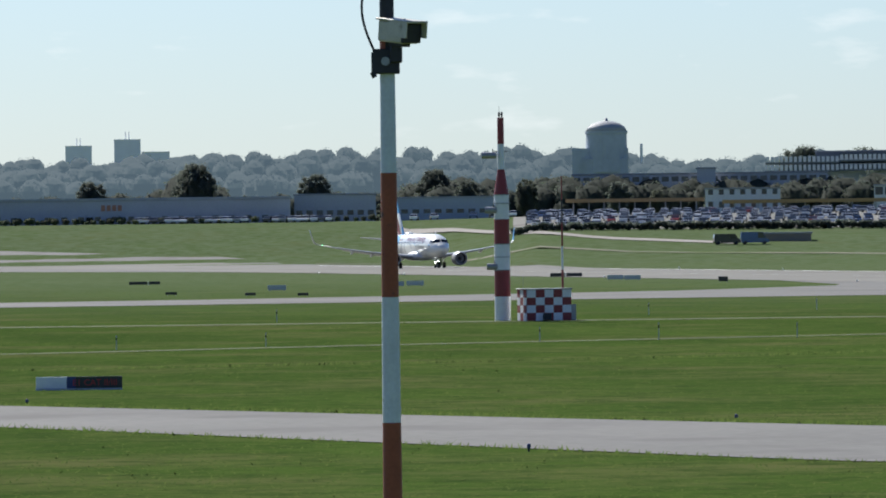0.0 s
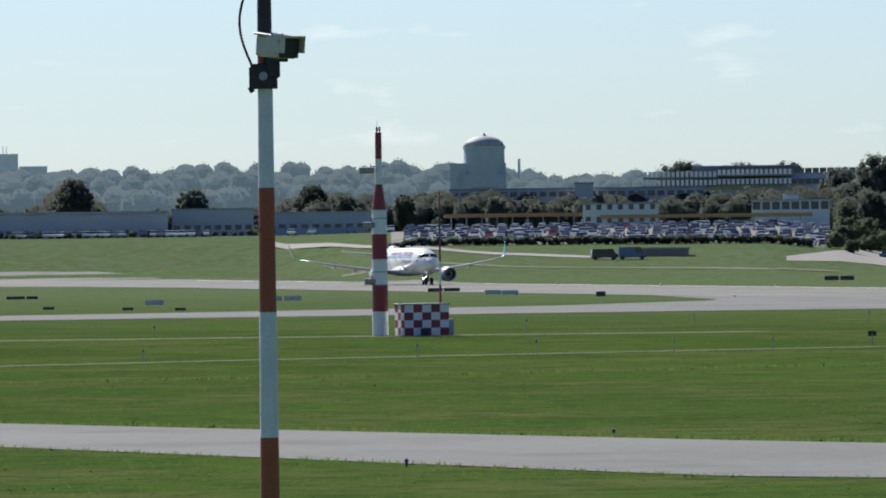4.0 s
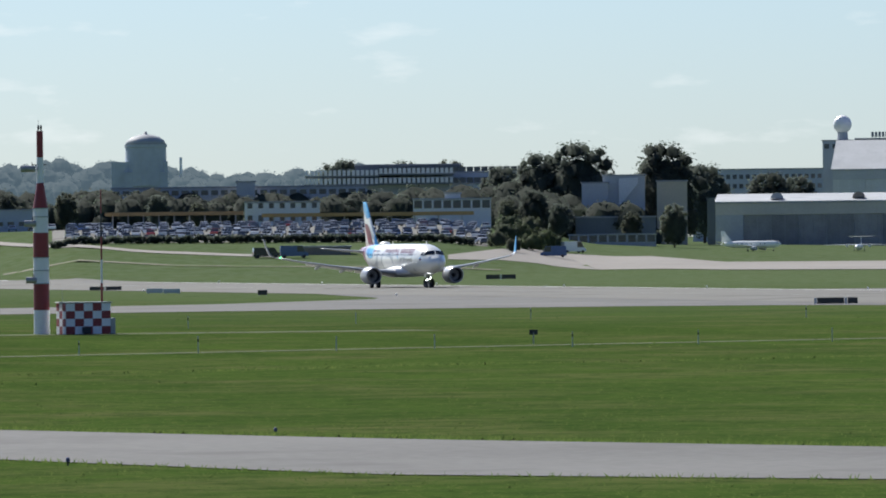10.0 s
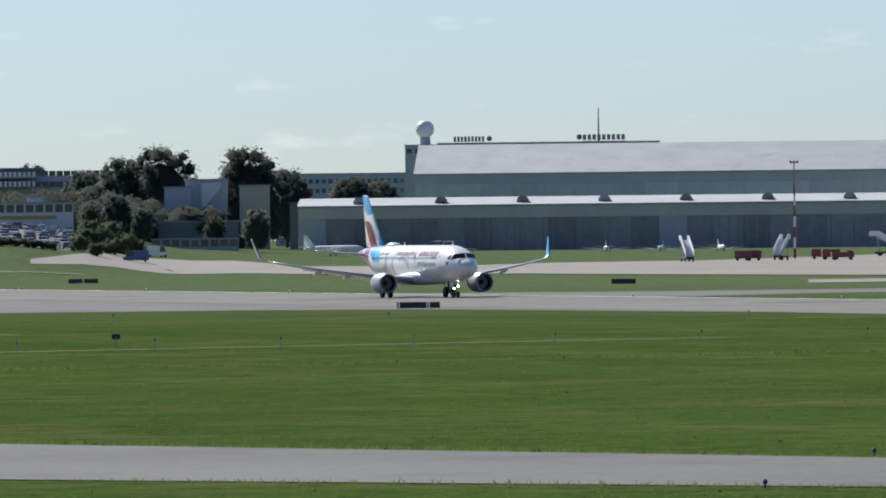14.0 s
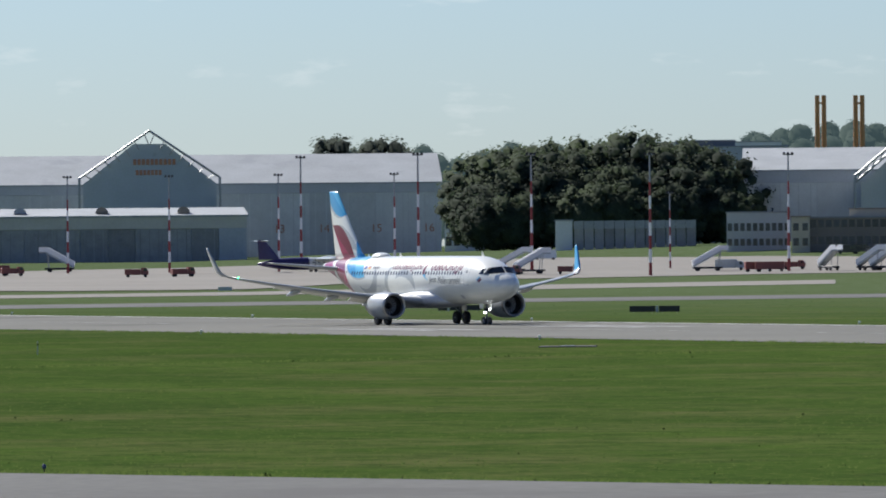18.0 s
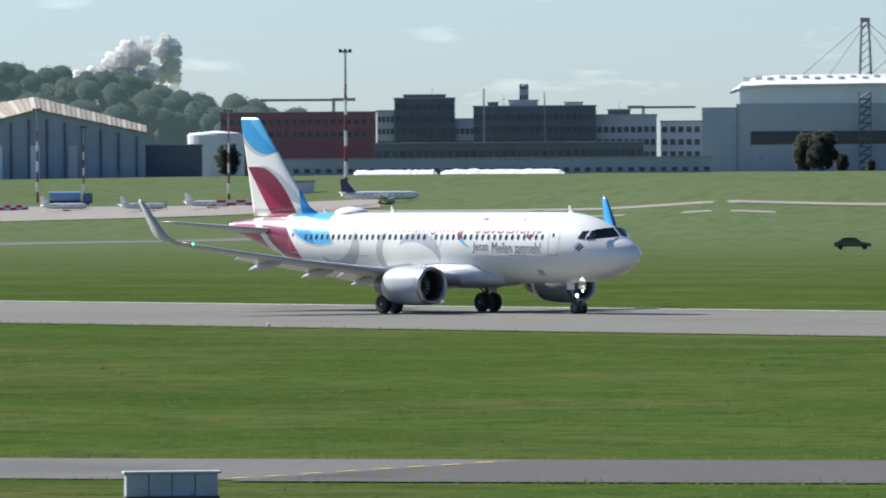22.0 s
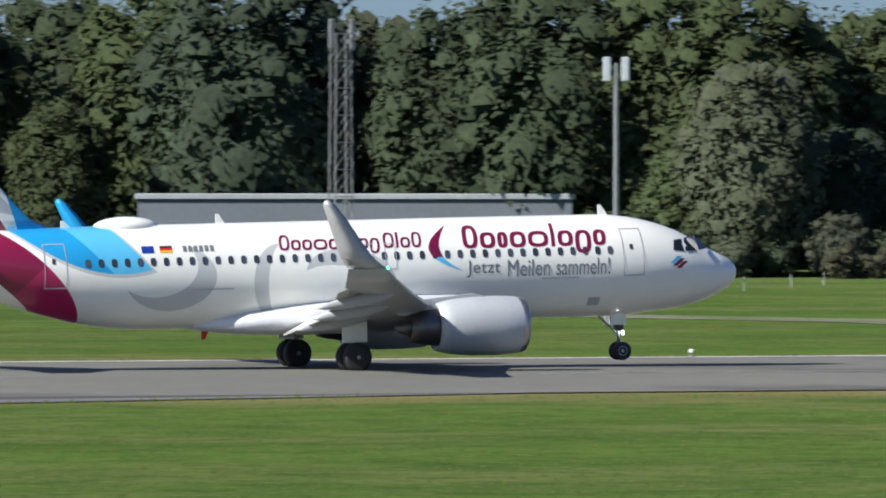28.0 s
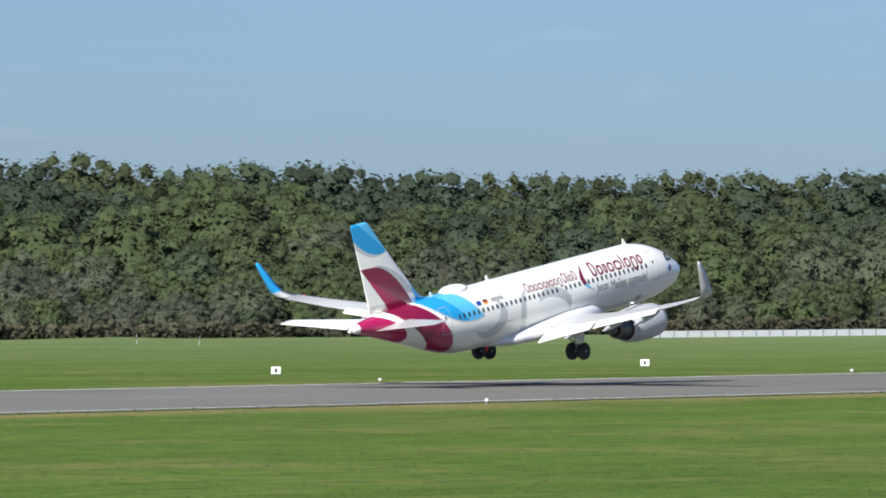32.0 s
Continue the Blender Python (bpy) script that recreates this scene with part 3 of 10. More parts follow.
INK_TEAL = material("teal_lettering", TEAL_PALE, 0.35, vary=0.04)
INK_BLUE = material("blue_flag", (0.01, 0.04, 0.30), 0.4, vary=0.05)
INK_GOLD = material("gold_flag", (0.75, 0.45, 0.02), 0.4, vary=0.05)
INK_SCARLET = material("scarlet_paint", (0.55, 0.02, 0.015), 0.4, vary=0.05)
LANDING = glow("landing_light", (0.95, 0.97, 1.0), 25.0)
BEACON = glow("green_beacon", (0.05, 1.0, 0.3), 6.0)
WINGLET_BLUE = material("winglet_teal", TEAL, 0.3, vary=0.05, coat=0.3)

# stations: x, bottom, top, half width
HULL = ((17.70, 3.38, 3.50, 0.06), (17.60, 3.12, 3.78, 0.40), (17.30, 2.84, 4.05, 0.75), (16.70, 2.50, 4.36, 1.12), (16.20, 2.32, 4.53, 1.33), (15.70, 2.19, 4.93, 1.50), (15.00, 2.06, 5.26, 1.68), (14.00, 1.93, 5.60, 1.85), (13.00, 1.85, 5.82, 1.94),
        (12.00, 1.81, 5.93, 1.975), (6.0, 1.80, 5.95, 1.975), (0.0, 1.80, 5.95, 1.975), (-7.5, 1.80, 5.95, 1.975), (-9.0, 1.88, 5.95, 1.96), (-10.5, 2.15, 5.94, 1.89), (-12.0, 2.58, 5.92, 1.74), (-14.0, 3.22, 5.86, 1.42), (-16.0, 3.86, 5.74, 1.02), (-18.0, 4.46, 5.56, 0.58), (-19.3, 4.82, 5.40, 0.33), (-19.8, 4.92, 5.30, 0.22))


def hull_at(x):
    for (x0, *a), (x1, *b) in zip(HULL, HULL[1:]):
        if x1 <= x <= x0:
            t = (x0 - x) / (x0 - x1)
            return [u + (v - u) * t for u, v in zip(a, b)]
    return list(HULL[-1][1:] if x < 0 else HULL[0][1:])


def hull_point(x, z, side=-1, out=0.0):
    """The place on the hull at the station x and the height z."""
    lo, hi, w = hull_at(x)
    c, hh = (lo + hi) / 2, (hi - lo) / 2
    k = min(max((z - c) / hh, -1), 1)
    n = Vector((0, side * math.sqrt(max(1 - k * k, 0)) / w, k / hh)).normalized()
    return Vector((x, side * w * math.sqrt(max(1 - k * k, 0)), z)) + n * out


def fuselage_mesh():
    bm = bmesh.new()
    xs = []
    for (x0, *_), (x1, *_) in zip(HULL, HULL[1:]):
        n = max(1, int(abs(x0 - x1) / 0.5))
        xs += [x0 + (x1 - x0) * i / n for i in range(n)]
    xs.append(HULL[-1][0])
    seg, rings = 48, []
    for x in xs:
        lo, hi, w = hull_at(x)
        # soften the corners between stations
        if -19 < x < 17:
            l2, h2, w2 = ((a + b) / 2 for a, b in zip(hull_at(x - 0.35), hull_at(x + 0.35)))
            lo, hi, w = (lo + l2) / 2, (hi + h2) / 2, (w + w2) / 2
        c, hh = (lo + hi) / 2, (hi - lo) / 2
        rings.append([bm.verts.new((x, w * math.cos(2 * math.pi * i / seg), c + hh * math.sin(2 * math.pi * i / seg))) for i in range(seg)])
    for u, v in zip(rings, rings[1:]):
        for i in range(seg):
            bm.faces.new((u[i], v[i], v[(i + 1) % seg], u[(i + 1) % seg]))
    bm.faces.new(rings[0])
    bm.faces.new(rings[-1][::-1])
    bmesh.ops.recalc_face_normals(bm, faces=bm.faces)
    return bm


def foil(bm, sections, n=9, upright=False):
    """A lofted wing from (span, leading x, chord, height, thickness) rows; upright for a fin."""
    rings = []
    for s, xl, ch, zz, th in sections:
        pts = []
        for i in range(n + 1):
            u = (1 - math.cos(math.pi * i / n)) / 2
            t = 5 * th * (0.2969 * math.sqrt(u) - 0.126 * u - 0.3516 * u * u + 0.2843 * u ** 3 - 0.1036 * u ** 4)
            pts.append((u, t))
        loop = [(u, t) for u, t in pts] + [(u, -t) for u, t in pts[-2:0:-1]]
        rings.append([bm.verts.new((xl - u * ch, t * ch, zz) if upright else (xl - u * ch, s, zz + t * ch - u * ch * 0.03)) for u, t in loop])
    for a, b in zip(rings, rings[1:]):
        for i in range(len(a)):
            bm.faces.new((a[i], b[i], b[(i + 1) % len(a)], a[(i + 1) % len(a)]))
    bm.faces.new(rings[0])
    bm.faces.new(rings[-1][::-1])
    bmesh.ops.recalc_face_normals(bm, faces=bm.faces)
    return bm


WING = ((1.2, 5.1, 6.6, 2.05, 0.15), (1.98, 4.65, 6.2, 2.1, 0.15), (4.0, 3.55, 5.0, 2.32, 0.135), (6.4, 2.3, 3.75, 2.62, 0.12), (10.0, 0.45, 2.95, 3.1, 0.115), (14.0, -1.6, 2.05, 3.75, 0.11), (16.6, -2.93, 1.5, 4.25, 0.10))


def wing_at(y):
    for a, b in zip(WING, WING[1:]):
        if a[0] <= y <= b[0]:
            t = (y - a[0]) / (b[0] - a[0])
            return [u + (v - u) * t for u, v in zip(a, b)]
    return list(WING[-1])


def bent_word(name, words, x0, x1, z0, z1, mat, parent, side=-1, font=True):
    """Lettering laid on the hull between the stations x0 and x1; plain blocks where font is off."""
    bm = bmesh.new()
    if font:
        cu = bpy.data.curves.new(name, "FONT")
        cu.body, cu.size, cu.resolution_u = words, 1.0, 3
        ob = bpy.data.objects.new(name, cu)
        scene.collection.objects.link(ob)
        me = bpy.data.meshes.new_from_object(ob.evaluated_get(bpy.context.evaluated_depsgraph_get()))
        bm.from_mesh(me)
        bpy.data.objects.remove(ob)
        bpy.data.meshes.remove(me)
        bmesh.ops.subdivide_edges(bm, edges=[e for e in bm.edges if e.calc_length() > 0.2], cuts=4, use_grid_fill=True)
        bmesh.ops.triangulate(bm, faces=[f for f in bm.faces if len(f.verts) > 4])
        us, vs = [v.co.x for v in bm.verts], [v.co.y for v in bm.verts]
        u0, u1, v0, v1 = min(us), max(us), min(vs), max(vs)
    else:
        u0, u1, v0, v1 = 0.0, 1.0, 0.0, 1.0
        for a, b, c, d in words:
            bmesh.ops.create_grid(bm, x_segments=1, y_segments=4, size=0.5, matrix=Matrix.Translation(((a + b) / 2, (c + d) / 2, 0)) @ Matrix.Diagonal((b - a, d - c, 1, 1)))
    for v in bm.verts:
        u, w = (v.co.x - u0) / (u1 - u0), (v.co.y - v0) / (v1 - v0)
        v.co = hull_point(x0 + (x1 - x0) * u, z0 + (z1 - z0) * w, side, 0.012)
    return part(name, bm, mat, parent)


def letter_shapes(name, widths, tall, x0, x1, z0, z1, mat, parent, side=-1, gap=0.14, stroke=0.2):
    """Plain slanted oval rings and bars in the place of a name's letters, each a shape of its own on the hull."""
    total = sum(widths) + gap * (len(widths) - 1)
    u = 0.0
    for w, t in zip(widths, tall):
        top, low = (1.0, 0.24) if t == 2 else (0.76, 0.24) if t == 1 else (0.76, 0.0)
        bm = bmesh.new()
        def spot(a, b):
            return bm.verts.new(hull_point(x0 + (x1 - x0) * (u + a * w + 0.22 * (b - 0.5)) / total, z0 + (z1 - z0) * b, side, 0.012))
        if w < 0.1:
            u += w + gap
            continue
        if w < 0.5:
            q = [[spot(a, low + (top - low) * k / 4) for a in (0.15, 0.85)] for k in range(5)]
            for m, n in zip(q, q[1:]):
                bm.faces.new((m[0], m[1], n[1], n[0]))
        else:
            mid, half = (top + low) / 2, (top - low) / 2
            rings = []
            for k, g in ((0.0, 0.0), (stroke / w, 0.105)):
                ring = []
                for i in range(20):
                    c, d = math.cos(i * math.pi / 10), math.sin(i * math.pi / 10)
                    ring.append(spot(0.5 + (0.5 - k) * math.copysign(abs(c) ** 0.7, c), mid + (half - g) * math.copysign(abs(d) ** 0.7, d)))
                rings.append(ring)
            for i in range(20):
                bm.faces.new((rings[0][i], rings[0][i - 1], rings[1][i - 1], rings[1][i]))
        part(name, bm, mat, parent)
        u += w + gap


def build_airliner():
    plane = thing("airliner", pose(-1250, RUN_Y, 0), "white twin-engine airliner with teal and burgundy tail on its take-off run", "airplane")
    hull = part("fuselage", fuselage_mesh(), fuselage_paint(), plane, "white fuselage with teal and burgundy swoosh towards the tail", smooth=True)
    # belly fairing
    bm = bmesh.new()
    rings = []
    for x, hw, lo, hi in ((7.0, 0.9, 1.9, 2.1), (6.3, 1.7, 1.66, 2.7), (5.0, 2.15, 1.5, 3.15), (2.0, 2.35, 1.42, 3.1), (-1.5, 2.3, 1.42, 2.75), (-3.6, 1.9, 1.5, 2.5), (-5.6, 0.8, 1.75, 2.1)):
        c, hh = (lo + hi) / 2, (hi - lo) / 2
        rings.append([bm.verts.new((x, math.copysign(abs(math.cos(2 * math.pi * i / 24)) ** 0.75, math.cos(2 * math.pi * i / 24)) * hw, c + hh * math.copysign(abs(math.sin(2 * math.pi * i / 24)) ** 0.75, math.sin(2 * math.pi * i / 24)))) for i in range(24)])
    for u, v in zip(rings, rings[1:]):
        for i in range(24):
            bm.faces.new((u[i], v[i], v[(i + 1) % 24], u[(i + 1) % 24]))
    bm.faces.new(rings[0]), bm.faces.new(rings[-1][::-1])
    bmesh.ops.recalc_face_normals(bm, faces=bm.faces)
    part("belly_fairing", bm, PLANE_UNDER, plane, "pale grey belly fairing", smooth=True)
    # fin and rudder
    part("fin", foil(bmesh.new(), ((0, -10.9, 6.6, 5.75, 0.05), (0, -12.1, 5.55, 6.3, 0.09), (0, -14.4, 3.75, 8.8, 0.09), (0, -16.8, 1.95, 11.55, 0.085), (0, -17.1, 1.6, 11.75, 0.05)), upright=True), fin_paint(), plane, "swept tail fin painted teal, white and burgundy", smooth=True)
    for side in (-1, 1):
        s = side
        part("stabilizer", foil(bmesh.new(), ((s * 0.5, -13.9, 3.9, 4.85, 0.1), (s * 1.1, -14.3, 3.6, 4.92, 0.1), (s * 6.0, -17.5, 1.55, 5.42, 0.09), (s * 6.22, -17.8, 1.15, 5.44, 0.05))), PLANE_GREY if side < 0 else PLANE_WHITE, plane, smooth=True)
        wing = part("wing", foil(bmesh.new(), [(s * y, *r) for y, *r in WING], 11), PLANE_GREY, plane, "grey swept wing with an upturned tip", smooth=True)
        # blended winglet
        bm = bmesh.new()
        rows = []
        for y, xl, ch, z in ((16.58, -2.93, 1.5, 4.25), (17.05, -3.25, 1.42, 4.36), (17.35, -3.65, 1.3, 4.62), (17.5, -4.0, 1.15, 5.0), (17.75, -4.75, 0.8, 6.0), (17.9, -5.3, 0.5, 6.65), (17.93, -5.55, 0.2, 6.8)):
            rows.append([bm.verts.new((xl - u * ch, s * (y + o), z + q)) for u, o, q in ((0, 0, 0), (0.35, 0.05, -0.04), (1, 0.0, 0), (0.35, -0.05, 0.04))])
        for u, v in zip(rows, rows[1:]):
            for i in range(4):
                f = bm.faces.new((u[i], v[i], v[(i + 1) % 4], u[(i + 1) % 4]))
                f.material_index = 1 if i >= 2 and u is not rows[0] and u is not rows[1] else 0
        bm.faces.new(rows[0]), bm.faces.new(rows[-1][::-1])
        bmesh.ops.recalc_face_normals(bm, faces=bm.faces)
        part("winglet", bm, (PLANE_GREY, WINGLET_BLUE), wing, "upturned winglet, teal on its inner face", smooth=True)
        # flaps, a little lowered
        for y0, y1 in ((2.3, 6.2), (6.5, 12.6)):
            bm = bmesh.new()
            a, b = wing_at(y0), wing_at(y1)
            loop = []
            for y, w in ((y0, a), (y1, b)):
                xt, zz, ch = w[1] - w[2], w[3] - w[2] * 0.03, w[2] * 0.22
                loop.append([bm.verts.new((xt + p * ch + 0.1, s * y, zz + q * ch)) for p, q in ((0.45, 0.02), (0.2, 0.16), (-0.75, -0.34), (-0.72, -0.38), (0.2, -0.06))])
            for i in range(5):
                bm.faces.new((loop[0][i], loop[1][i], loop[1][(i + 1) % 5], loop[0][(i + 1) % 5]))
            bm.faces.new(loop[0]), bm.faces.new(loop[1][::-1])
            bmesh.ops.recalc_face_normals(bm, faces=bm.faces)
            part("flap", bm, PLANE_WHITE, wing)
        for y in (4.6, 8.0, 11.2):
            w = wing_at(y)
            bm = spun(((0.02, 1.75), (0.12, 1.4), (0.17, 0.6), (0.15, -0.4), (0.08, -1.1), (0.01, -1.5)), 10, "X")
            bmesh.ops.transform(bm, matrix=Matrix.Translation((w[1] - w[2] + 0.35, s * y, w[3] - 0.36 - w[2] * 0.02)) @ Matrix.Rotation(radians(-9), 4, "Y") @ Matrix.Diagonal((1, 1, 1.5, 1)), verts=bm.verts)
            part("flap_fairing", bm, PLANE_GREY, wing, smooth=True)
        part("navigation_light", spun(((0.02, -0.06), (0.06, 0), (0.02, 0.06)), 8), BEACON if side < 0 else INK_SCARLET, wing).location = (-2.75, s * 16.3, 4.22)
        # engine
        ex, ey, ez = 0.0, s * 5.75, 1.72
        eng = part("engine_nacelle", spun(((0.80, 5.1), (0.84, 5.7), (0.90, 6.2), (0.98, 6.4), (1.06, 6.36), (1.13, 6.05), (1.17, 5.2), (1.16, 4.2), (1.08, 3.3), (0.95, 2.75), (0.86, 2.72), (0.8, 3.2)), 32, "X"), NACELLE, plane, "silver-grey engine nacelle", smooth=True)
        eng.location = (ex, ey, ez)
        lip = part("intake_lip", spun(((0.86, 6.0), (0.91, 6.24), (0.985, 6.425), (1.07, 6.37), (1.125, 6.12), (1.10, 6.10)), 32, "X", False), BARE, eng, "polished intake lip", smooth=True)
        part("core_exhaust", spun(((0.78, 3.2), (0.74, 2.7), (0.66, 2.1), (0.56, 1.65), (0.50, 1.62), (0.42, 1.75)), 24, "X"), EXHAUST, eng, "dark metal core exhaust", smooth=True)
        part("exhaust_plug", spun(((0.36, 1.9), (0.3, 1.55), (0.16, 1.2), (0.02, 1.05)), 16, "X"), EXHAUST, eng, smooth=True)
        part("intake_liner", spun(((0.79, 5.1), (0.825, 5.7), (0.868, 6.02), (0.872, 6.02)), 32, "X", False), BLACK, eng, "dark intake liner", smooth=True)
        part("fan_disc", spun(((0.02, 5.06), (0.4, 5.05), (0.80, 5.06), (0.80, 5.03), (0.02, 5.03)), 32, "X"), BLACK, eng, "dark fan disc")
        fan = part("fan_hub", spun(((0.3, 5.11), (0.28, 5.3), (0.16, 5.55), (0.02, 5.68)), 16, "X"), DARK, eng, smooth=True)
        for k in range(18):
            bm = boxed(5.14, 5.2, -0.05, 0.05, 0.26, 0.82)
            bmesh.ops.transform(bm, matrix=Matrix.Rotation(2 * math.pi * k / 18, 4, "X") @ Matrix.Translation((0, 0, 0)), verts=bm.verts)
            part("fan_blade", bm, EXHAUST, eng)
        # pylon
        pyl = prism(((5.3, 2.75), (4.4, 3.0), (1.5, 2.75), (0.6, 2.45), (1.3, 2.2), (3.0, 2.3)), ey - 0.16, ey + 0.16)
        part("pylon", pyl, PLANE_GREY, plane)
        # main gear
        gear = part("main_gear", tubed((0, s * 3.8, 0.55), (0.05, s * 3.55, 2.3), 0.11, 0.15), STEEL, plane, "main landing gear leg", smooth=True)
        part("axle", tubed((0, s * 3.8 - 0.62, 0.58), (0, s * 3.8 + 0.62, 0.58), 0.07), STEEL, gear)
        part("drag_strut", tubed((0.02, s * 3.7, 1.0), (0.0, s * 2.4, 2.1), 0.05), STEEL, gear)
        part("gear_door", boxed(-0.55, 0.5, s * 4.05 - 0.03, s * 4.05 + 0.03, 1.15, 2.35, 0.02), PLANE_WHITE, gear, "white gear door")
        for k in (-0.46, 0.46):
            tyre = part("wheel", spun(((0.30, -0.19), (0.42, -0.205), (0.53, -0.18), (0.575, -0.1), (0.582, 0), (0.575, 0.1), (0.53, 0.18), (0.42, 0.205), (0.30, 0.19)), 26), BLACK, plane, "black main-gear tyre", smooth=True)
            tyre.location, tyre.rotation_euler = (0, s * 3.8 + k, 0.582), (radians(90), 0, 0)
            part("rim", spun(((0.05, -0.2), (0.14, -0.17), (0.26, -0.15), (0.305, -0.18), (0.305, 0.18), (0.26, 0.15), (0.14, 0.17), (0.05, 0.2)), 18), STEEL, tyre, "grey wheel rim", smooth=True)
        # cabin windows, doors and exits
        x = -10.25
        i = 0
        while x < 11.7:
            if not (1.4 < x < 1.7):
                bm = bmesh.new()
                ring = [hull_point(x + 0.115 * math.copysign(abs(math.cos(a)) ** 0.7, math.cos(a)), 4.5 + 0.165 * math.copysign(abs(math.sin(a)) ** 0.7, math.sin(a)), s, 0.013) for a in (2 * math.pi * j / 12 for j in range(12))]
                bm.faces.new([bm.verts.new(v) for v in ring])
                part("cabin_window", bm, PANE, hull)
            x += 0.533
        for x0, x1, z0, z1 in ((12.15, 13.05, 3.45, 5.35), (-12.0, -11.1, 3.55, 5.3), (2.05, 2.52, 3.95, 5.0), (1.1, 1.57, 3.95, 5.0)):
            bm = bmesh.new()
            for a, b, c, d in ((x0, x1, z0, z0 + 0.045), (x0, x1, z1 - 0.03, z1), (x0, x0 + 0.03, z0, z1), (x1 - 0.03, x1, z0, z1)):
                nz = max(1, int((d - c) / 0.2))
                for k in range(nz):
                    q0, q1 = c + (d - c) * k / nz, c + (d - c) * (k + 1) / nz
                    bm.faces.new([bm.verts.new(hull_point(u, w, s, 0.014)) for u, w in ((a, q0), (b, q0), (b, q1), (a, q1))])
            part("door_frame", bm, SEAM, hull, "thin grey outline of a cabin door")
            if x0 > 10 or x0 < 0:
                bm = bmesh.new()
                bm.faces.new([bm.verts.new(hull_point(x0 + 0.38 + u, 4.62 + w, s, 0.015)) for u, w in ((-0.07, -0.1), (0.07, -0.1), (0.07, 0.1), (-0.07, 0.1))])
                part("door_window", bm, PANE, hull)
        # cockpit glazing
        for a, b, c, d in (((16.28, 4.46), (15.62, 4.38), (15.62, 4.92), (15.72, 4.98)), ((15.52, 4.38), (15.0, 4.36), (15.08, 4.86), (15.52, 4.95)), ((14.92, 4.37), (14.42, 4.42), (14.55, 4.83), (14.95, 4.86))):
            bm = bmesh.new()
            if a[0] > 16:
                pts = [(16.32, 4.50, 0.06), (16.22, 4.44, 0.62), (15.62, 4.36, 1.36), (15.42, 4.90, 1.18), (15.66, 4.98, 0.62), (15.72, 5.02, 0.06)]
                bm.faces.new([bm.verts.new((px + 0.03, s * py, pz + 0.03)) for px, pz, py in pts])
            else:
                bm.faces.new([bm.verts.new(hull_point(px, pz, s, 0.02)) for px, pz in (a, b, c, d)])
            bmesh.ops.recalc_face_normals(bm, faces=bm.faces)
            part("cockpit_window", bm, GLASS, hull, "dark cockpit window")
        # writing: plain blocks for the names, the readable slogan as letters
        if side < 0:
            for word, a, b in (("Jetzt", 5.45, 6.87), ("Meilen", 7.19, 8.98), ("sammeln!", 9.26, 11.55)):
                bent_word("slogan_word", word, a, b, 3.55, 4.22, INK_GREY, hull)
            letter_shapes("name_shape", (0.9, 0.9, 0.6, 0.95, 1.2, 0.3, 0.9, 0.95, 0.75), (2, 1, 1, 1, 1, 2, 1, 0, 1), 5.4, 11.5, 4.42, 5.62, INK_RED, hull, stroke=0.24)
            letter_shapes("club_shape", (0.9, 0.85, 0.85, 1.2, 0.85, 0.5, 0.85, 0.85, 0.85, 0.05, 0.95, 0.3, 0.85, 0.85), (2, 1, 1, 1, 1, 1, 1, 1, 0, 1, 2, 2, 1, 2), -2.3, 3.65, 4.62, 5.42, INK_RED, hull)
            for i in range(6):
                bent_word("registration_bar", [(0, 1, 0, 1)], -6.3 + 0.225 * i, -6.15 + 0.225 * i, 4.87, 5.10, INK_GREY, hull, font=False)
            bent_word("flag", [(0, 1, 0, 1)], -8.0, -7.5, 4.85, 5.12, INK_BLUE, hull, font=False)
            for z0, mk in ((5.03, DARK), (4.94, INK_SCARLET), (4.85, INK_GOLD)):
                bent_word("flag", [(0, 1, 0, 1)], -7.25, -6.75, z0, z0 + 0.09, mk, hull, font=False)
            for z0, x0, mk in ((4.02, 14.62, INK_TEAL), (3.92, 14.75, INK_RED), (3.82, 14.9, INK_RED)):
                bm = bmesh.new()
                bm.faces.new([bm.verts.new(hull_point(px, pz, s, 0.015)) for px, pz in ((x0 - 0.42, z0 - 0.12), (x0 - 0.2, z0 - 0.12), (x0 + 0.16, z0 + 0.16), (x0 - 0.06, z0 + 0.16))])
                part("emblem_stripe", bm, mk, hull)
            # crescent beside the name
            bm = bmesh.new()
            rows = []
            for k in range(15):
                t = k / 14
                a, b, c = (1 - t) ** 2, 2 * t * (1 - t), t * t
                rows.append([(a * 4.87 + b * px + c * 5.30, a * 5.66 + b * 4.55 + c * 3.84) for px in (2.75, 3.2, 3.65)])
            vs = [[bm.verts.new(hull_point(px, min(pz, 5.7), s, 0.013)) for px, pz in r] for r in rows]
            for u, v in zip(vs, vs[1:]):
                for i in range(2):
                    f = bm.faces.new((u[i], u[i + 1], v[i + 1], v[i]))
                    f.material_index = 1 if vs.index(u) >= 9 else 0
            part("crescent_mark", bm, (INK_RED, INK_TEAL), hull, "burgundy and teal crescent mark")
            for a, b, z in ((8.65, 10.25, 3.42), (-6.0, -4.3, 3.35)):
                bent_word("handrail_strip", [(0, 1, 0, 1)], a, b, z, z + 0.05, SEAM, hull, font=False)
            bent_word("service_hatch", [(0, 1, 0, 1)], 10.75, 11.25, 2.3, 2.62, SEAM, hull, font=False)
    # nose gear
    ng = part("nose_gear", tubed((12.64, 0, 0.38), (12.5, 0, 2.0), 0.07, 0.09), STEEL, plane, "nose landing gear leg", smooth=True)
    part("drag_strut", tubed((12.62, 0, 1.0), (11.6, 0, 1.95), 0.045), STEEL, ng)
